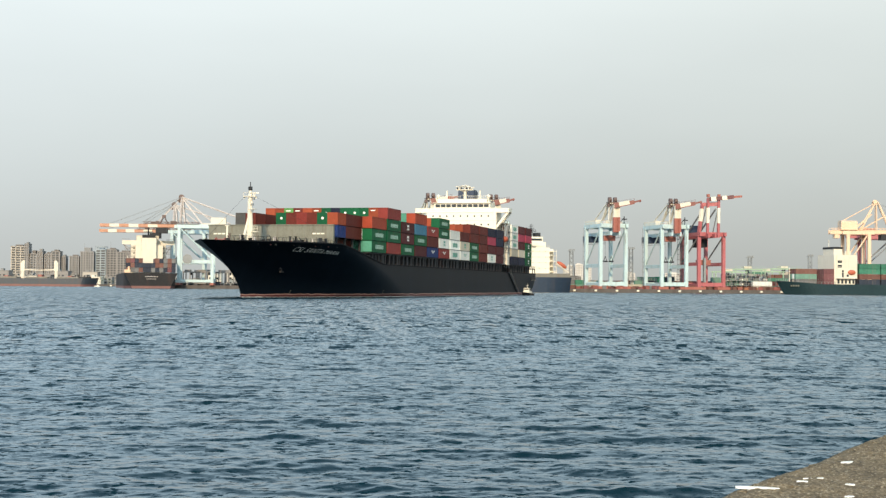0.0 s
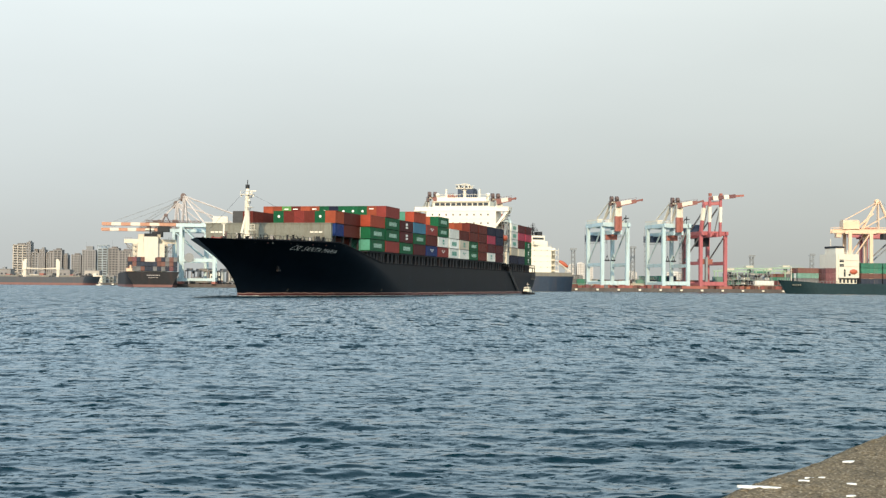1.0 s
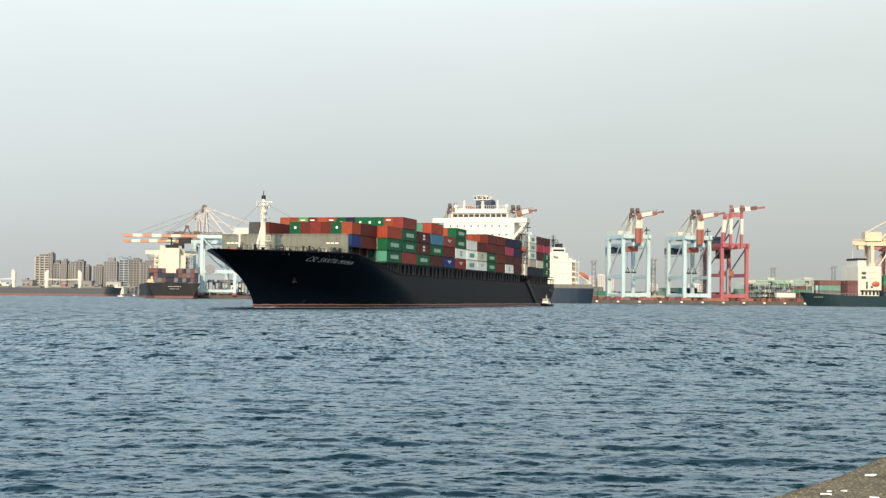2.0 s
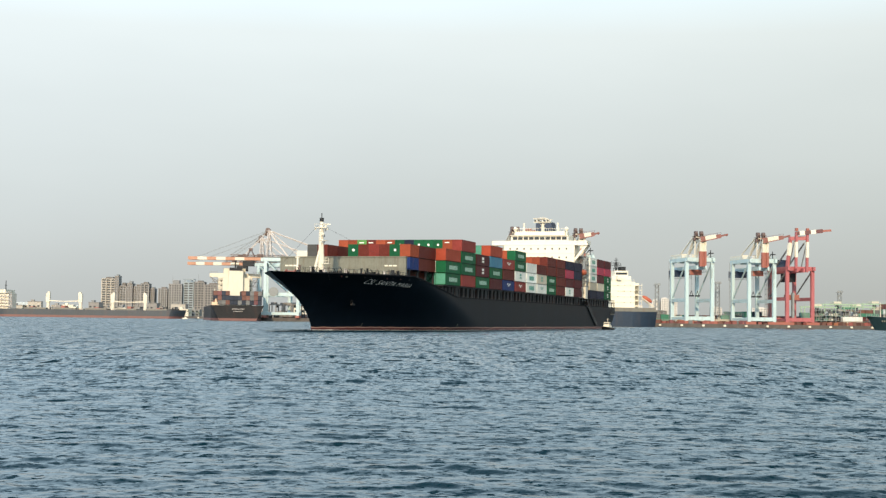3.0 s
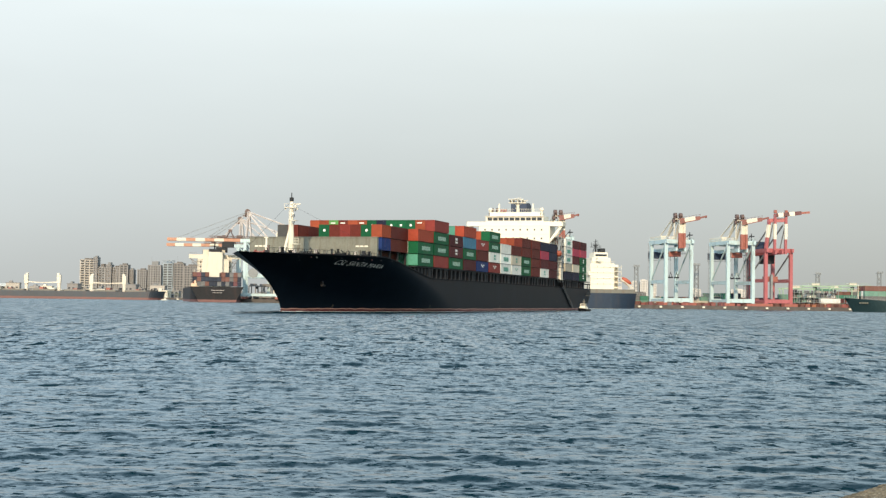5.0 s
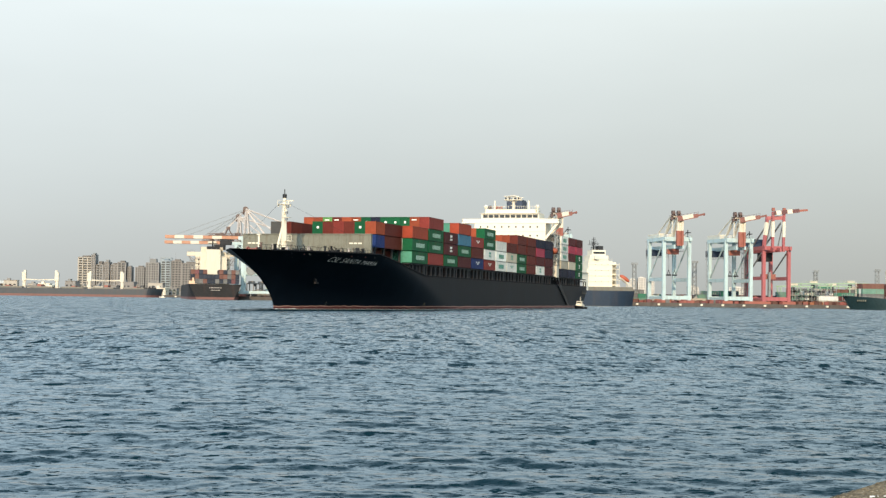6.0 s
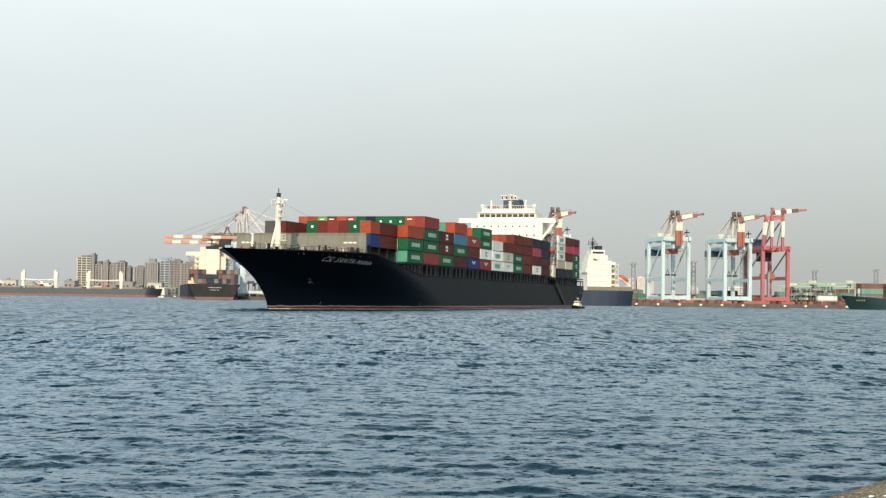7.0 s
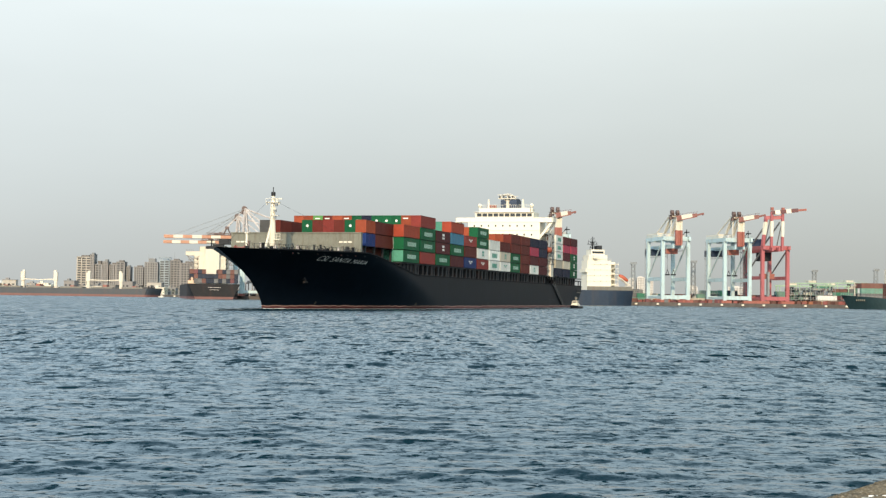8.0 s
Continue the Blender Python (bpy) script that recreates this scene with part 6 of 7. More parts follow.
def red_crane(m):
    crane = thing("quay_crane", m, "red quay crane with white-banded uprights and its boom folded", "crane", "quay cranes")
    G, S, H = 26, 15.4, 32.5
    portal(crane, M_CRRED, G, S, H, 15.0, 1.9)
    part("upper_leg", beam(bmesh.new(), (0, -S / 2, H), (-0.6, -5.4, H + 18.0), 1.6), M_CRRED, crane)
    part("white_band", beam(bmesh.new(), (-0.25, -S / 2 + 0.96, H + 7.5), (-0.5, -S / 2 + 1.92, H + 15.0), 1.75), M_WHITE, crane, "white band on the red upright")
    part("upper_tie", beam(bmesh.new(), (-0.6, -5.9, H + 17.4), (1.8, 4.2, H + 17.8), 1.4, 2.2), M_CRRED, crane)
    for y in (-3.2, 3.5):
        up = part("raised_boom", beam(bmesh.new(), (2.0, y, H - 2), (2.6, y, H + 21.0), 1.3, 1.6), M_CRRED, crane, "red raised boom side")
        part("white_band", beam(bmesh.new(), (2.25, y, H + 6.5), (2.48, y, H + 15.5), 1.42, 1.75), M_WHITE, up, "white band on the boom")
    tip = part("boom_tip", beam(bmesh.new(), (2.6, -3.6, H + 20.2), (4.4, 12.0, H + 22.0), 1.5, 2.2), M_DKRED, crane, "folded outer boom section")
    for y in (-1.5, 5.0):
        part("white_band", beam(bmesh.new(), (2.86 + (y + 1.5) * 0.115, y, H + 20.44 + (y + 1.5) * 0.115), (3.15 + (y + 1.5) * 0.115, y + 3.0, H + 20.79 + (y + 1.5) * 0.115), 1.62, 2.32), M_WHITE, tip, "white band on the boom tip")
    part("boom_point", beam(bmesh.new(), (4.3, 11.4, H + 21.9), (5.0, 17.0, H + 22.4), 1.1, 1.2), M_RUSTRED, tip)
    for y in (-3.2, 3.5):
        part("sheave", bm_box(2.2, 3.6, y - 0.8, y + 0.8, H + 21.6, H + 23.4), M_RUSTRED, tip, "sheave housing on the boom")
    bm = bmesh.new()
    for y in (-3.4, 0.6):
        beam(bm, (-G - 9, y, H - 1), (5, y, H - 1), 1.1, 2.4)
    part("main_girder", bm, M_CRRED, crane)
    part("machine_house", bm_box(-G - 7, -G + 4, -7, 3, H + 1, H + 6), M_BLUEF, crane, "dark blue machinery house")
    part("electric_house", bm_box(-16, -8, -5, 1, H - 7.5, H - 2.4), M_DKSTEEL, crane)
    part("trolley", bm_box(-10, -4, -5.5, 1.5, H - 18, H - 15.0), M_RUSTRED, crane)
    for y in (-4.6, 3.0):
        part("back_stay", tube(bmesh.new(), (-0.6, y, H + 15.0), (-G, y, H + 1), 0.5, n=8), M_LATTICE, crane)
        part("boom_stay", tube(bmesh.new(), (2.0, y + 0.6, H + 16.5), (-10, y + 2, H), 0.35, n=8), M_LATTICE, crane)
    ladder_tower(crane, -G + 2, -S / 2 - 2.2, H, M_LATTICE)
    part("cable_housing", bm_box(-1.0, 1.0, -S / 2 + 2.9, -S / 2 + 4.1, 4.2, 18.5), M_LATTICE, crane, "grey cable housing")
    return crane


def lowered_crane(m, paint, boom_len, G, S, H, apex, label, bands=True, back=24):
    crane = thing("quay_crane", m, label, "crane", "quay cranes")
    portal(crane, paint, G, S, H, 15.0)
    bm = bmesh.new()
    for y in (-2.8, 2.8):
        beam(bm, (-G - back, y, H + 0.5), (2, y, H + 0.5), 1.1, 2.4)
    for x in range(-int(G + back) + 2, 2, 8):
        beam(bm, (x, -2.8, H + 0.5), (x, 2.8, H + 0.5), 0.6)
    part("main_girder", bm, paint, crane)
    part("machine_house", bm_box(*((-G - 8, -G + 1.5, -3.6, 3.6, H + 1.8, H + 5.2) if bands else (-16, -6.3, -5, 5, H + 1.8, H + 6.4))), M_CREAM if paint is M_CRBLUE else paint, crane, "pale machinery house")
    bm = bmesh.new()
    x0, x1, hw, z = (-G - 8, -G + 1.5, 3.6, H + 5.2) if bands else (-16, -6.3, 5, H + 6.4)
    ends = []
    for x in (x0 + 0.1, x1 - 0.1):
        ends.append([bm.verts.new((x, math.cos(math.pi * k / 8) * hw, z - 0.02 + math.sin(math.pi * k / 8) * 1.3)) for k in range(9)])
    for k in range(8):
        bm.faces.new((ends[0][k], ends[1][k], ends[1][k + 1], ends[0][k + 1]))
    for e in ends:
        bm.faces.new(e)
    part("house_roof", bm, M_CREAM if paint is M_CRBLUE else paint, crane, "rounded machinery house roof")
    n = 8
    for k in range(n):
        x0, x1 = 2 + boom_len * k / n, 2 + boom_len * (k + 1) / n
        bm = bmesh.new()
        for y in (-2.8, 2.8):
            beam(bm, (x0, y, H + 0.5), (x1, y, H + 0.5), 1.1, 1.95)
        beam(bm, (x0 + 0.5, -2.8, H + 1.2), (x0 + 0.5, 2.8, H + 1.2), 0.6)
        beam(bm, (x0, -2.8, H - 0.3), (x1, 2.8, H - 0.3), 0.3)
        part("boom_section", bm, (M_BOOMRED if k in (0, 1, 3, 5, 7) else M_CREAM) if bands else paint, crane, "banded boom section" if bands else "")
    bm = bmesh.new()
    for y in (-2.4, 2.4):
        if bands:
            beam(bm, (0, y, H), (-1.0, y * 0.6, H + apex), 1.0)
            beam(bm, (-3.5, y, H), (-1.6, y * 0.6, H + apex), 0.7)
            for k in range(6):
                beam(bm, (-3.4 + 0.3 * k, y * (1 - 0.06 * k), H + 0.5 + 2.6 * k), (-0.1 - 0.14 * k, y * (1 - 0.06 * k), H + 2.6 + 2.6 * k), 0.22)
        else:
            beam(bm, (15.0, y, H), (6.6, y * 0.6, H + apex), 0.7)
            beam(bm, (-4.0, y, H + 1), (4.8, y * 0.6, H + apex - 1), 0.7)
    part("apex_frame", bm, M_APEX if bands else paint, crane, "pale apex frame")
    if bands:
        bm = bmesh.new()
        for y in (-3.6, 3.6):
            for k in range(16):
                x = -12 + 2.2 * k
                beam(bm, (x, y, H + 1.6), (x, y, H + 3.0), 0.16)
                beam(bm, (x, y, H + 1.6), (x + 2.2, y, H + 3.0), 0.14)
            beam(bm, (-12, y, H + 3.0), (23, y, H + 3.0), 0.2)
            beam(bm, (-12, y, H + 1.7), (23, y, H + 1.7), 0.3)
        part("hinge_walkway", bm, M_BROWNSTEEL, crane, "rusty railed walkway by the boom hinge")
        bm = bmesh.new()
        for y in (-2.4, 2.4):
            beam(bm, (13, y, H + 1.5), (10.5, y * 0.5, H + 6.2), 0.4)
            beam(bm, (7.5, y, H + 1.5), (10.0, y * 0.5, H + 6.2), 0.4)
        box(bm, 9.2, 11.4, -1.6, 1.6, H + 5.8, H + 7.4)
        box(bm, 2.4, 6.0, -2.2, 2.2, H + 1.7, H + 3.6)
        box(bm, 15.5, 18.5, -2.0, 2.0, H + 1.7, H + 3.0)
        part("boom_hoist", bm, M_BROWNSTEEL, crane, "rusty sheave tower and winches on the boom")
        bm = bmesh.new()
        for k in range(7):
            beam(bm, (10.2 - 1.5 * k, -1.0, H + 6.8 + 1.75 * k), (8.7 - 1.5 * k, 1.0, H + 8.55 + 1.75 * k), 0.22)
        for y in (-1.0, 1.0):
            beam(bm, (10.2, y, H + 6.8), (-0.6, y, H + apex - 0.4), 0.34)
        part("fore_stay", bm, M_APEX, crane, "laced fore stay down to the boom")
    x = 0 if bands else 5.5
    for y in (-2.0, 0.4):
        bm = tube(bmesh.new(), (x - 0.6, y, H + apex), (x - 0.6, y + 1.4, H + apex), 1.7 if bands else 1.2, n=12)
        box(bm, x - 2.2, x + 1.0, y + 0.3, y + 1.1, H + apex - 1.6, H + apex - 1.2)
        if bands:
            box(bm, x - 2.4, x + 1.2, y - 0.2, y, H + apex - 3.4, H + apex + 0.4)
            beam(bm, (x - 2.6, y + 0.7, H + apex - 1.2), (x + 2.4, y + 0.7, H + apex - 2.6), 0.5)
        part("sheave_head", bm, M_BROWNSTEEL if bands else paint, crane, "sheave head at the apex")
    if not bands:
        for y in (-2.2, 2.2):
            part("mast_post", beam(bmesh.new(), (5.8, y, H + 1), (5.6, y * 0.6, H + apex), 0.55), paint, crane)
            part("tie_rod", tube(bmesh.new(), (-4, y, H + 1.5), (11, y * 0.8, H + apex * 0.55), 0.25, n=6), paint, crane)
            part("tie_rod", tube(bmesh.new(), (-16, y, H + 6.4), (4.8, y * 0.8, H + apex - 1), 0.14, n=6), paint, crane)
        bm = bmesh.new()
        for k in range(22):
            x = -G - 9 + k * 2.2
            for y in (-3.6, 3.6):
                beam(bm, (x, y, H + 1.6), (x, y, H + 2.9), 0.14)
        for y in (-3.6, 3.6):
            beam(bm, (-G - 9, y, H + 2.9), (22, y, H + 2.9), 0.14)
            beam(bm, (-G - 9, y, H + 1.7), (22, y, H + 1.7), 0.2, 0.3)
        part("walkway", bm, paint, crane, "railed walkway along the girder")
        part("festoon_box", bm_box(-G - 7, -G - 4, -3, 3, H - 3.2, H - 0.6), paint, crane)
    for y in (-2.4, 2.4):
        part("back_leg", beam(bmesh.new(), (-G * 0.7, y, H + 1), (-1.5 if bands else 3.0, y * 0.6, H + apex - 1 if bands else H + apex * 0.6), 0.8 if bands else 0.5), M_APEX if bands else paint, crane)
    for y in (-1.8, 1.8):
        for q, r in (((2 + boom_len * 0.48, y * 1.4, H + 1.6), 0.10), ((2 + boom_len * 0.88, y * 1.4, H + 1.6), 0.07), ((-G - back * 0.7, y, H + 6), 0.5), ((-G - 1, y, H + 2), 0.42))[:4 if bands else 2]:
            part("stay", tube(bmesh.new(), (-1 if bands else 5.5, y, H + apex), q, r, n=6), M_LATTICE if q[0] > 0 else M_APEX, crane, "boom stay")
    part("trolley", bm_box(8, 15, -4, 4, H - 4.2, H - 0.8), M_DKSTEEL, crane, "dark trolley and cab under the boom")
    bm = tube(bmesh.new(), (-5.5, S / 2 + 0.8, 16.5), (-5.5, S / 2 + 1.8, 16.5), 3.0, n=18)
    part("cable_reel", bm, M_LATTICE, crane, "round cable reel on the portal")
    return crane


def red_portal(m):
    crane = thing("quay_crane", m, "dull red quay crane portal behind the orange crane", "crane", "quay cranes")
    portal(crane, M_CRRED, 20, 14, 34, 14)
    part("main_girder", beam(bmesh.new(), (-30, 0, 35), (24, 0, 35), 4.0, 2.6), M_CRRED, crane)
    part("machine_house", bm_box(-22, -12, -4, 4, 36.3, 40), M_RUSTRED, crane)


QUAY_TURN = 10.0
blue_crane(pose(27.5, 788.7, 2.2, 0, 0, -90 + QUAY_TURN))
blue_crane(pose(63.6, 795.0, 2.2, 0, 0, -90 + QUAY_TURN), 0.7)
blue_crane(pose(133.7, 807.5, 2.2, 0, 0, -90 + QUAY_TURN))
blue_crane(pose(170.4, 813.0, 2.2, 0, 0, -90 + QUAY_TURN))
red_crane(pose(193.2, 817.0, 2.2, 0, 0, -90 + QUAY_TURN))
lowered_crane(pose(-128.7, 903, 2.2, 0, 0, 183), M_CRBLUE, 48, 21, 15, 37.1, 19, "pale blue quay crane with its banded boom lowered over a ship")
lowered_crane(pose(-139.4, 945, 2.2, 0, 0, 183), M_CRBLUE, 46, 21, 15, 35.2, 18.5, "pale blue quay crane with its banded boom lowered over a ship")
lowered_crane(pose(293, 838.3, 2.2, 0, 0, -6), M_CRYEL, 43, 12.5, 15, 35.0, 19, "faded orange quay crane with its boom over the water", False, 9.5)
red_portal(pose(327, 885, 2.2, 0, 0, -6))


# ---- far buildings ----
def tower_block(m, w, d, floors, bays, wall, crown=0.0, label="", cat="building", frame_paint=None, pane_paint=None):
    """A block of flats: floors of recessed window bays between piers and slab edges."""
    b = thing("apartment_building", m, label, cat, "far blocks of flats")
    H = floors * 3.1
    bm = box(bmesh.new(), 0.3, w - 0.3, 0.3, d, 0, H)
    part("wall", bm, wall, b)
    pick = random.Random(int(w * 7 + floors))
    bm = bmesh.new()
    for k in range(bays + 1):
        x = k * (w - 1.2) / bays
        deep = pick.choice((0.0, 0.0, -0.8))
        box(bm, x, x + pick.uniform(0.9, 1.6), deep, 0.6, 0, H + pick.choice((0, 0, 1.5)))
    for f in range(floors + 1):
        for k in range(bays):
            x = k * (w - 1.2) / bays + 0.6
            if (k * 7 + floors) % 3:
                box(bm, x, x + (w - 1.2) / bays, 0.1, 0.5, f * 3.1 - 0.3 if f else 0, f * 3.1 + 0.7)
            else:
                box(bm, x + 0.4, x + (w - 1.2) / bays - 0.4, -1.1, 0.4, f * 3.1 - 0.15 if f else 0, f * 3.1 + 0.9)
        box(bm, -0.05, 0.35, 0.5, d, f * 3.1 - 0.2 if f else 0, f * 3.1 + 0.6)
        box(bm, w - 0.35, w + 0.05, 0.5, d, f * 3.1 - 0.2 if f else 0, f * 3.1 + 0.6)
    part("facade_frame", bm, frame_paint or M_FRAME, b, "pale balconies and piers")
    step = (w - 1.2) / bays
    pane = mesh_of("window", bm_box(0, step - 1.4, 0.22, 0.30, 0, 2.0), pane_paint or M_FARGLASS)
    for f in range(floors):
        for k in range(bays):
            o = new("window", pane)
            o.parent = b
            o.location = (1.3 + k * step, 0, f * 3.1 + 0.72)
    bm = box(bmesh.new(), w * 0.25, w * 0.75, d * 0.3, d * 0.8, H, H + 3 + crown)
    for x in (0.2, w - 0.6):
        box(bm, x, x + 0.4, 0.3, d, H, H + 1.2)
    box(bm, 0.2, w - 0.2, 0.3, 0.6, H, H + 1.2)
    part("roof", bm, wall, b, "roof with parapet and plant room")
    return b


M_FRAME = surface("pale_render", (0.25, 0.238, 0.23), 0.8, vary=0.15, scale=0.08)
M_BRICKY = surface("brown_tile_wall", (0.15, 0.135, 0.125), 0.8, vary=0.15, scale=0.1)
M_GREYWALL = surface("grey_tile_wall", (0.21, 0.21, 0.21), 0.8, vary=0.15, scale=0.1)
M_BLUEWALL = surface("blue_grey_wall", (0.30, 0.36, 0.42), 0.7, vary=0.1, scale=0.1)


FY = 1800.0
for x0, x1, h, bays, wall, crown, face in (
        (-472, -453, 50, 3, M_BRICKY, 0, M_FRAMECREAM), (-453, -447.5, 54, 2, M_GREYWALL, 0, M_FRAMEGREY), (-447, -438, 40, 2, M_BRICKY, 2, M_FRAME), (-437.5, -430, 44, 3, M_GREYWALL, 1, M_FRAMEGREY),
        (-429, -420, 41, 3, M_BRICKY, 0, M_FRAME), (-419, -408, 44, 2, M_BRICKY, 0, M_FRAMEGREY), (-407.5, -402, 37, 2, M_GREYWALL, 0, M_FRAMEGREY),
        (-396, -384, 37, 4, M_BRICKY, 0, M_FRAME), (-383, -366, 43, 5, M_GREYWALL, 3, M_FRAME), (-365.5, -352, 47, 2, M_BLUEWALL, 0, M_FRAMEBLUE),
        (-351, -338, 46, 3, M_BRICKY, 0, M_FRAMEGREY), (-337.5, -318, 44, 5, M_BRICKY, 0, M_FRAMEGREY), (-317, -300, 36, 5, M_GREYWALL, 0, M_FRAME)):
    flats = tower_block(pose(x0, FY + random.uniform(0, 12), 2.2), x1 - x0, 16, round(0.94 * h / 3.1), bays, wall, crown, "tall block of flats with rows of dark windows", frame_paint=face)
    if face is M_FRAMEBLUE:
        bm = bmesh.new()
        w, H = x1 - x0, round(0.94 * h / 3.1) * 3.1
        for k in range(4):
            box(bm, k * (w - 0.8) / 3, k * (w - 0.8) / 3 + 0.8, 0.3, 1.1, H, H + 4.5)
            box(bm, k * (w - 0.8) / 3, k * (w - 0.8) / 3 + 0.8, 12, 12.8, H, H + 4.5)
        box(bm, 0, w, 0.3, 1.1, H + 3.8, H + 4.6)
        box(bm, 0, w, 12, 12.8, H + 3.8, H + 4.6)
        box(bm, 0, 0.8, 0.3, 12.8, H + 3.8, H + 4.6)
        box(bm, w - 0.8, w, 0.3, 12.8, H + 3.8, H + 4.6)
        part("roof_frame", bm, M_FRAMEBLUE, flats, "open blue-grey frame on the roof")
    if round(h) in (43, 46):
        part("roof_mast", tube(bmesh.new(), (4, 6, 0.9 * h), (4, 6, h + 9), 0.25, 0.1, 6), M_LATTICE, flats, "thin aerial mast")


def shed(m, w, d, h, wall, label):
    b = thing("warehouse", m, label, "building", "harbour sheds")
    part("wall", bm_box(0, w, 0, d, 0, h), wall, b)
    bm = bmesh.new()
    v = [bm.verts.new(p) for p in ((-0.5, -0.5, h), (w + 0.5, -0.5, h), (w + 0.5, d + 0.5, h), (-0.5, d + 0.5, h), (-0.5, d / 2, h * 1.3), (w + 0.5, d / 2, h * 1.3))]
    for f in ((0, 1, 5, 4), (2, 3, 4, 5), (0, 4, 3), (1, 2, 5), (3, 2, 1, 0)):
        bm.faces.new([v[i] for i in f])
    part("roof", bm, M_CREAM, b, "pale sheet roof")
    for k in range(max(2, int(w / 9))):
        part("window", bm_box(2 + k * 9, 6 + k * 9, -0.08, 0.02, h * 0.35, h * 0.7), M_GLASS, b)
    return b


for k, (x, w, h) in enumerate(((-640, 60, 9), (-560, 45, 12), (-500, 30, 10), (-455, 26, 8))):
    shed(pose(x, 1500 + 12 * k, 2.2), w, 30, h, M_FRAME if k % 2 else M_CREAM, "low pale harbour shed behind the moored ship")
shed(pose(-92, 960, 2.2), 26, 20, 13, M_FRAME, "pale harbour shed beside the crane")


def low_house(m, w, d, h, wall, roof):
    b = thing("waterfront_building", m, "low pale waterfront building among trees", "building", "waterfront buildings")
    part("wall", bm_box(0, w, 0, d, 0, h), wall, b)
    bm = box(bmesh.new(), -0.4, w + 0.4, -0.4, d + 0.4, h, h + 0.5)
    box(bm, w * 0.2, w * 0.45, 2, d * 0.6, h + 0.5, h + 2.4)
    part("roof", bm, roof, b)
    for f in range(max(1, int(h / 3.4))):
        for k in range(max(2, int(w / 4.5))):
            part("window", bm_box(1 + k * 4.5, 3.2 + k * 4.5, -0.06, 0.02, f * 3.4 + 1.0, f * 3.4 + 2.5), M_GLASS, b)


pick = random.Random(33)
for k in range(36):
    x = -525 + k * 6.4 + pick.uniform(-3, 3)
    low_house(pose(x, 1440 + pick.uniform(0, 120), 2.2, 0, 0, pick.uniform(-8, 8)), pick.uniform(8, 17), 12, pick.choice((6, 7, 8, 9, 10, 13)), pick.choice((M_FRAME, M_CREAM, M_FRAMECREAM, M_FRAMEGREY, M_CREAM)), pick.choice((M_CREAM, M_FRAMEGREY, M_GREYWALL, M_FRAME)))
for k in range(10):
    low_house(pose(-318 + k * 16 + pick.uniform(-4, 4), 1420 + pick.uniform(0, 60), 2.2), pick.uniform(8, 14), 12, pick.choice((4, 5, 7)), pick.choice((M_FRAMEGREY, M_GREYWALL)), M_FRAMEGREY)


def leaf_material():
    return surface("dusty_green_leaves", (0.055, 0.075, 0.035), 0.8, vary=0.45, scale=0.5)


M_LEAF = leaf_material()


def tree_line(x0, x1, y, n, top, seed):
    """Far trees along the water: trunks and crowns of many small leaf clumps."""
    r = random.Random(seed)
    bm = bmesh.new()
    for k in range(n):
        cx, cy = r.uniform(x0, x1), y + r.uniform(-6, 14)
        h = r.uniform(0.5, 1.0) * top
        tube(bm, (cx, cy, 2.0), (cx + r.uniform(-0.5, 0.5), cy, 2.2 + h * 0.6), 0.25, 0.12, 5)
        for j in range(26):
            p = Vector((cx + r.gauss(0, h * 0.22), cy + r.gauss(0, h * 0.22), 2.2 + h * (0.62 + r.gauss(0, 0.17))))
            s = r.uniform(0.25, 0.6)
            q = [bm.verts.new(p + Vector((r.uniform(-1, 1), r.uniform(-1, 1), r.uniform(-0.7, 0.7))) * s * 1.5) for u in range(4)]
            for f in ((0, 1, 2), (0, 2, 3), (0, 3, 1), (1, 3, 2)):
                bm.faces.new([q[u] for u in f])
    ob = new("far_trees", mesh_of("far_trees", bm, M_LEAF))
    tagged(ob, "dusty green trees along the far waterfront", "trees", kind="stuff")


tree_line(-530, -300, 1425, 60, 8, 3)
tree_line(-330, -180, 1408, 34, 8, 4)
tree_line(-460, -300, 1740, 40, 10, 5)
tree_line(250, 520, 1010, 60, 11, 6)


def small_boat(m, paint):
    b = thing("small_boat", m @ Matrix.Diagonal((0.62, 0.62, 0.62, 1)), "small white fishing boat lying off the far quay", "boat", "small boats")
    st, sh = (lambda z: 4.0 + 0.5 * max(z, 0)), (lambda x: 1.0 + 0.12 * max(x, 0))
    bf = lambda x, z: 1.3 * math.sin(math.pi / 2 * min(1, max(0, (st(z) - x) / 4.0))) ** 0.8
    part("hull", hull_mesh(bf, st, sh, -4, 1.4, 5, 18, -0.5), paint, b)
    part("deck", deck_mesh(bf, st, sh, -4, 0.2, 14), M_GREY, b)
    cab = part("cabin", box(bmesh.new(), -2.2, 0.4, -0.9, 0.9, 0.7, 2.5), M_WHITE, b)
    part("window", bm_box(-1.8, -0.2, -0.96, -0.90, 1.6, 2.1), M_GLASS, cab)
    part("mast", tube(bmesh.new(), (-1, 0, 2.5), (-1, 0, 4.4), 0.06, n=6), M_LATTICE, b)


for k, x in enumerate((-238, -229, -220, -212)):
    small_boat(pose(x, 1190 + 9 * (k % 2), 0, 0, 0, 170 + 25 * k), M_WHITE if k != 1 else M_HULLGREY)


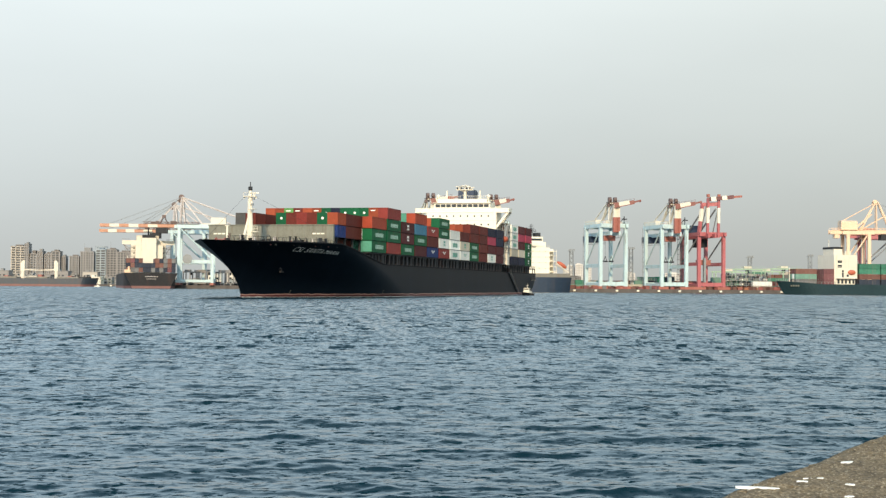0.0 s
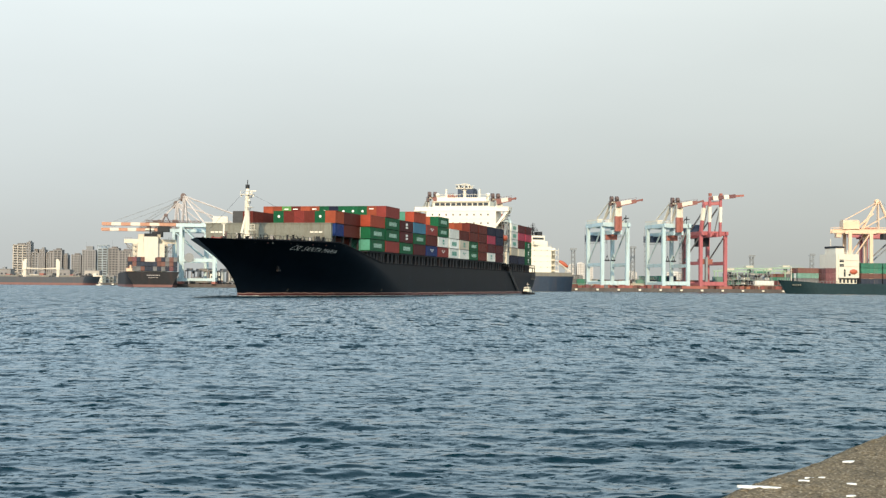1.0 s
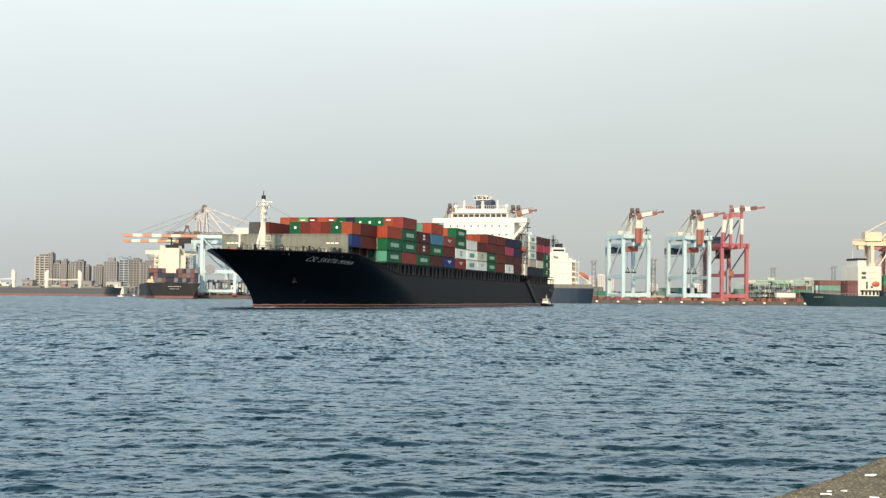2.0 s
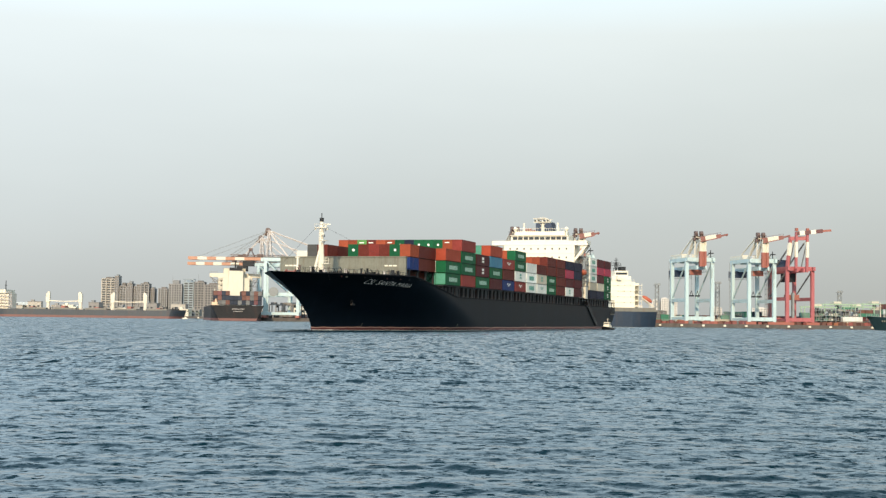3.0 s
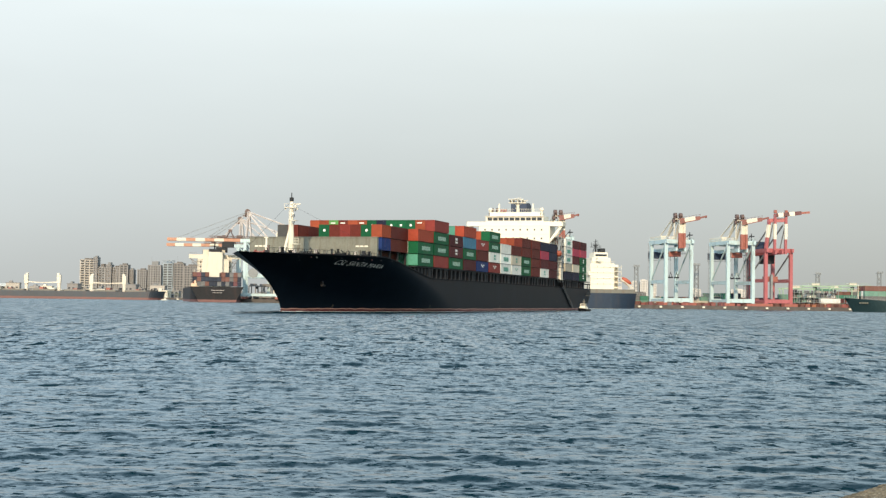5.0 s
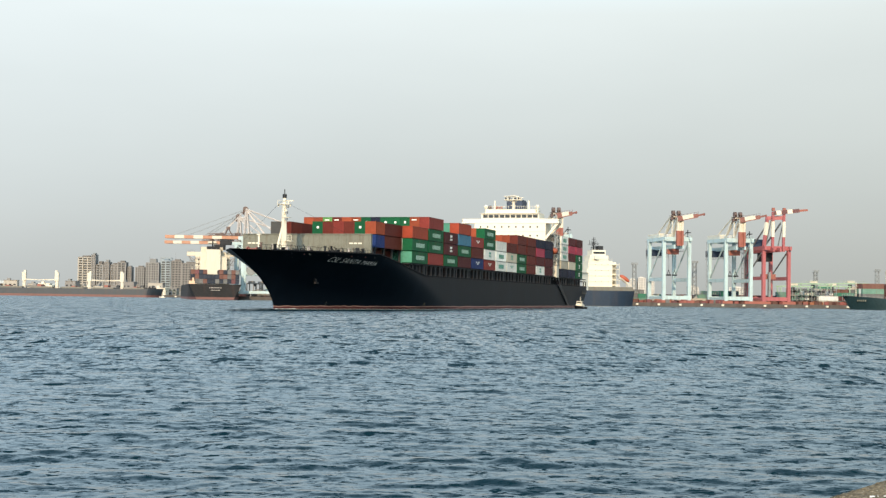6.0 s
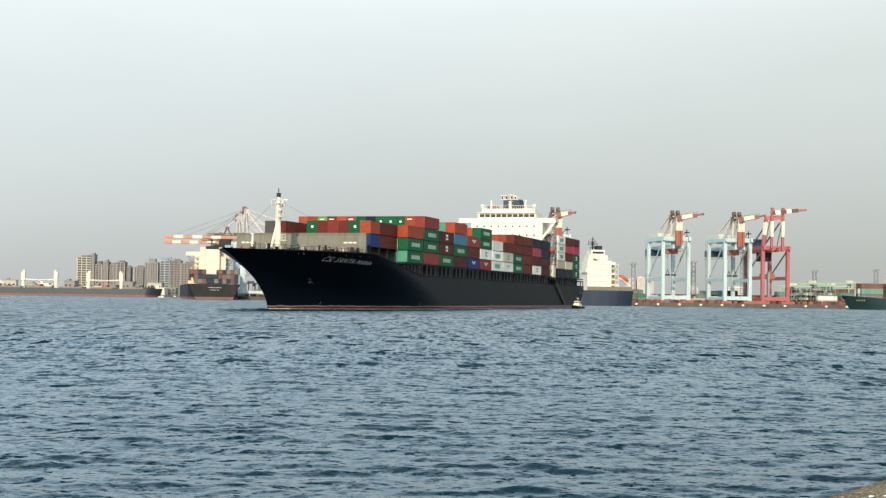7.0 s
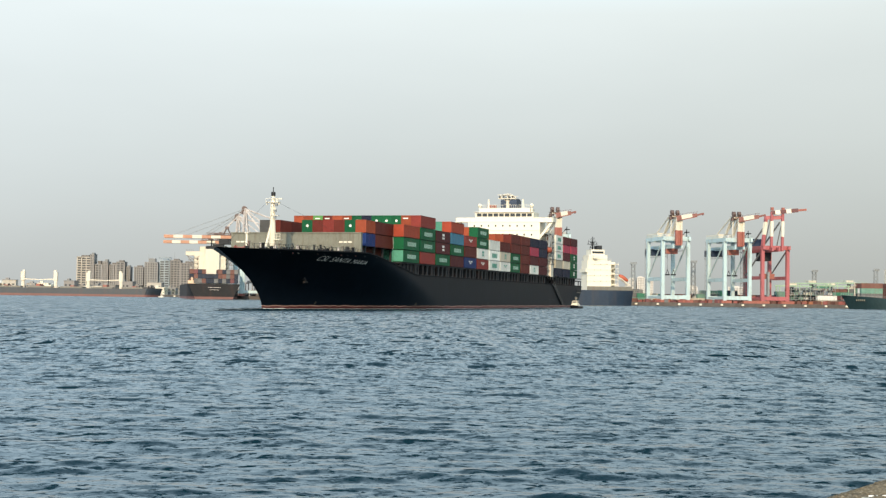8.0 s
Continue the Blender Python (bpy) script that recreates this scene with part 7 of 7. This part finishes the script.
def quay_tractor(m, paint):
    b = thing("terminal_tractor", m, "small terminal tractor with a trailer on the far quay", "truck", "terminal tractors")
    part("cab", bm_box(0, 2.2, -1.2, 1.2, 0.9, 3.4), paint, b)
    part("window", bm_box(2.2, 2.25, -1.0, 1.0, 2.1, 3.1), M_GLASS, b)
    part("trailer", bm_box(-12.5, 0.4, -1.25, 1.25, 1.1, 1.5), M_DKSTEEL, b)
    for x in (1.2, -1.0, -9.5, -11):
        for s in (-1.1, 1.1):
            part("wheel", tube(bmesh.new(), (x, s - 0.2, 0.5), (x, s + 0.2, 0.5), 0.5, n=12), M_RUBBER, b)


def straddle_carrier(m):
    c = thing("straddle_carrier", m, "dark straddle carrier standing on the far quay", "straddle carrier", "straddle carriers")
    # the lighter grey of the frame stands in for haze
    for y in (-2.2, 2.2):
        part("sill", bm_box(-4.4, 4.4, y - 0.35, y + 0.35, 0.8, 1.6), M_FRAMEGREY, c)
        part("side_girder", beam(bmesh.new(), (-3.6, y, 8.4), (3.6, y, 8.4), 0.6, 0.7), M_FRAMEGREY, c)
        for x in (-3.6, 3.6):
            part("leg", beam(bmesh.new(), (x, y, 1.4), (x, y, 8.6), 0.55), M_FRAMEGREY, c)
        for x in (-3.4, -1.2, 1.2, 3.4):
            part("wheel", tube(bmesh.new(), (x, y - 0.25, 0.65), (x, y + 0.25, 0.65), 0.65, n=12), M_RUBBER, c)
    bm = bmesh.new()
    for x in (-3.6, 0, 3.6):
        beam(bm, (x, -2.2, 8.6), (x, 2.2, 8.6), 0.6)
    box(bm, -2.4, 2.6, -1.6, 1.6, 8.8, 10.0)
    part("top_frame", bm, M_FRAMEGREY, c, "dark top frame with the engine housing")
    part("driver_cab", bm_box(3.9, 5.4, -1.9, -0.3, 6.6, 8.6), M_GLASS, c)


for x, y, turn in ((-125, 915, 84), (-117, 922, 10), (-111, 912, 95), (-104, 926, 30), (-97.5, 916, 88), (-121, 936, 60), (-100, 938, 0)):
    straddle_carrier(pose(x, y, 2.2, 0, 0, turn))
for k in range(9):
    quay_tractor(pose(-118 + 11 * k + pick.uniform(-3, 3), 908 + pick.uniform(0, 40), 2.2, 0, 0, pick.choice((0, 20, 90, 175))), pick.choice((M_CRYEL, M_RUSTRED, M_WHITE, M_BLUEF)))
for k in range(26):
    col = pick.choice(("brown", "navy", "grey", "red", "blue", "beige"))
    loose_box(col, pose(-122 + 4.0 * k + pick.uniform(-1, 1), 920 + (k % 4) * 12, 2.2, 0, 0, pick.choice((0, 90, 90))))
for k in range(7):
    low_house(pose(-128 + 15 * k, 990 + pick.uniform(0, 60), 2.2), pick.uniform(8, 13), 10, pick.choice((7, 9, 12, 14)), pick.choice((M_FRAMEGREY, M_FRAME, M_CREAM)), M_FRAMEGREY)
tree_line(-130, -20, 985, 22, 8, 9)


# pale walls and windows of low contrast stand in for haze
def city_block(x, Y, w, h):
    tower_block(pose(x, Y, 2.2), w, 20, int(h / 3.1), max(3, int(w / 5)), M_CRPALE, 0, "distant tower with haze put into its pale colours", frame_paint=M_CRPALE, pane_paint=M_HAZEGLASS)


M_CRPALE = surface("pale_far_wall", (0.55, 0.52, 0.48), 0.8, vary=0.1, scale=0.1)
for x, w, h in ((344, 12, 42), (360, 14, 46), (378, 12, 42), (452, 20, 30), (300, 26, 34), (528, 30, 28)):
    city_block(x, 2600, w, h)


# ---- the container yard behind the cranes ----
def yard_rows(rows, seed):
    """Rows of stacked boxes too many to count: one joined mesh for each colour."""
    pick = random.Random(seed)
    bms = {}
    for m, count, tiers, colours in rows:
        for k in range(count):
            h = max(1, tiers - (pick.random() < 0.35) - (pick.random() < 0.15))
            for t in range(h):
                halves = ((0, 6.05), (6.15, 12.2)) if pick.random() < 0.6 else ((0, 12.2),)
                for lo, hi in halves:
                    bm = bms.setdefault(pick.choice(colours), bmesh.new())
                    first = len(bm.verts)
                    box(bm, k * 12.6 + lo, k * 12.6 + hi, 0, 2.42, t * 2.62, t * 2.62 + 2.55)
                    bm.verts.ensure_lookup_table()
                    for v in bm.verts[first:]:
                        v.co = m @ v.co
    for c, bm in bms.items():
        ob = new("stacked_containers", mesh_of("stacked_containers", bm, M_HAZED[c]))
        tagged(ob, WORDS[c] + " shipping containers stacked in the harbour yard", "containers", kind="stuff")


def build_yard():
    cols = ["green", "teal", "brown", "green", "navy", "maroon", "grey"]
    rows = [(pose(104 + 5 * r, 838 + r * 22, 2.2, 0, 0, QUAY_TURN), 9, 2 + (r > 0), cols) for r in range(3)]
    rows += [(pose(214 + 6 * r, 846 + r * 14, 2.2, 0, 0, QUAY_TURN), 12, 2 + (r > 0), ["grey", "navy", "brown", "grey", "maroon", "teal"]) for r in range(2)]
    rows += [(pose(210 + 8 * r, 884 + r * 20, 2.2, 0, 0, QUAY_TURN), 16, 3 + (r > 1) + (r > 3), ["teal", "grey", "green", "beige", "teal", "grey", "brown", "maroon"]) for r in range(5)]
    rows += [(pose(222.5, 833, 2.2, 0, 0, QUAY_TURN), 1, 2, ["beige", "white"])]
    yard_rows(rows, 20)
    # low red and brown clutter on the apron before the cranes, made of plain boxes
    for k in range(120):
        x = 100 + k * 1.16 + random.uniform(-1, 1)
        col = random.choice(["brown", "red", "red", "maroon", "brown", "orange", "red"] + ["blue", "green", "beige", "grey"] * (k % 5 == 0))
        loose_box(col, pose(x + 4, 803.5 + (x - 110) * 0.177 + (k % 4) * 2.6, 2.2, 0, 0, QUAY_TURN + random.uniform(-30, 30) + random.choice([0, 90])), random.uniform(1.6, 4.6), random.uniform(0.9, 2.2))
    # pale boxes between the crane legs, some in place of vehicles
    for x, y, length, h, col in ((126, 842, 5.5, 5.2, "beige"), (143, 845, 6.0, 2.8, "white"), (147, 846, 4.0, 4.6, "white"), (154, 848, 9.0, 2.8, "beige"), (181, 853, 7.0, 2.8, "white"), (189, 854, 5.0, 3.2, "beige"), (165, 850, 6.0, 2.8, "grey")):
        loose_box(col, pose(x, y, 2.2, 0, 0, QUAY_TURN), length, h)


build_yard()


def reefer_rack(m, bays, floors):
    r = thing("reefer_rack", m, "grey open steel rack for boxes in the container yard", "rack", "container racks")
    for k in range(bays + 1):
        bm = bmesh.new()
        for y in (0, 3.0):
            beam(bm, (k * 3.1, y, 0), (k * 3.1, y, floors * 2.9 + 1.1), 0.3)
        part("post_frame", bm, M_LATTICE, r)
    for f in range(1, floors + 1):
        bm = box(bmesh.new(), -0.3, bays * 3.1 + 0.3, -0.3, 3.3, f * 2.9 - 0.2, f * 2.9)
        beam(bm, (-0.3, -0.2, f * 2.9 + 1.05), (bays * 3.1 + 0.3, -0.2, f * 2.9 + 1.05), 0.14)
        part("floor", bm, M_LATTICE, r)
    pick = random.Random(bays)
    for f in range(floors):
        for k in range(bays):
            if pick.random() < 0.7:
                loose_box(pick.choice(("white", "teal", "grey", "green", "red", "grey", "navy")), m @ pose(k * 3.1 + 1.55, 6.4, f * 2.9 + 0.02, 0, 0, 90))


for x, y, bays, floors in ((207, 834.5, 9, 3), (240, 841, 7, 2), (152, 862, 6, 2), (112, 856, 3, 2)):
    reefer_rack(pose(x, y, 2.2, 0, 0, QUAY_TURN), bays, floors)


def lamp_tower(x, y, h):
    b = thing("floodlight_tower", pose(x, y, 2.2), "grey lattice floodlight tower in the container yard", "light tower", "floodlight towers")
    bm = bmesh.new()
    for a in (-1.3, 1.3):
        for c in (-1.3, 1.3):
            beam(bm, (a, c, 0), (a * 0.8, c * 0.8, h), 0.28)
    for k in range(int(h / 3)):
        z = 3.0 * k
        for c in (-1.2, 1.2):
            beam(bm, (-1.2, c, z), (1.2, c, z + 3), 0.16)
            beam(bm, (1.2, c, z), (-1.2, c, z + 3), 0.16)
    part("lattice", bm, M_LATTICE, b)
    bm = box(bmesh.new(), -2.1, 2.1, -1.6, 1.6, h, h + 0.2)
    for k in range(-2, 3):
        box(bm, k * 0.85 - 0.28, k * 0.85 + 0.28, -1.9, -1.5, h + 0.4, h + 1.3)
        beam(bm, (k * 0.85, -1.6, h + 0.2), (k * 0.85, -1.6, h + 0.5), 0.12)
    part("lamp_head", bm, M_LATTICE, b, "grey lamp platform with floodlights")


for x, y, h in ((157, 880, 25), (246, 930, 21.5), (296, 960, 23.5), (122, 900, 24)):
    lamp_tower(x, y, h)


def yard_gantry(x, y, w, h):
    g = thing("yard_gantry", pose(x, y, 2.2, 0, 0, 4), "green rubber-tyred gantry in the container yard", "gantry crane", "yard gantries")
    for s in (0, w):
        for d in (0, 7):
            part("leg", beam(bmesh.new(), (s, d, 1), (s, d, h), 0.6), M_GANTRY, g)
        part("sill", beam(bmesh.new(), (s, -1, 1), (s, 8, 1), 1.0, 1.2), M_GANTRY, g)
    for d in (0, 7):
        part("girder", beam(bmesh.new(), (-1, d, h), (w + 1, d, h), 0.6, 0.7), M_GANTRY, g)
    part("trolley", bm_box(w * 0.3, w * 0.3 + 5, 0, 7, h + 0.6, h + 1.9), M_CREAM, g)
    part("driver_cab", bm_box(w * 0.3 + 1, w * 0.3 + 3, -0.5, 1.5, h - 2.8, h - 0.6), M_GLASS, g)
    bm = bmesh.new()
    for k in range(8):
        beam(bm, (k * w / 7, -0.4, h + 0.5), (k * w / 7, -0.4, h + 1.6), 0.1)
    beam(bm, (0, -0.4, h + 1.6), (w, -0.4, h + 1.6), 0.1)
    part("walkway_rail", bm, M_GANTRY, g)


M_GANTRY = surface("pale_green_gantry_paint", (0.30, 0.42, 0.29), 0.5, vary=0.1)
for k in range(11):
    yard_gantry(214 + k * 17, 892 + 17 * (k % 4), 20, (11.5, 13.5, 12.3, 14.5, 13.0)[k % 5])


def fender(x, y):
    b = tagged(new("fender", FENDER), "white-topped fender block on the quay wall", "fender", "quay fenders")
    b.matrix_basis = pose(x, y, 0.3, 0, 0, QUAY_TURN)


FENDER = mesh_of("fender", bm_box(-0.6, 0.6, -0.9, 0.2, 0.4, 1.4), M_WHITE)
for k in range(12):
    fx = 110 + k * 12.6
    fender(fx, 797 + (fx - 98) * 77.9 / 440.0 - 0.3)


for colour, bm in LOOSE.items():
    ob = new("loose_containers", mesh_of("loose_containers", bm, M_HAZED[colour]))
    tagged(ob, "short " + WORDS[colour] + " containers and box-shaped clutter standing about the quays", "containers", kind="stuff")


# ---- what moves ----
def motions():
    for ob, at in MOVING:
        walk(ob, [(t, at(t)) for t in (0.0, 4.0, 8.0)])


motions()
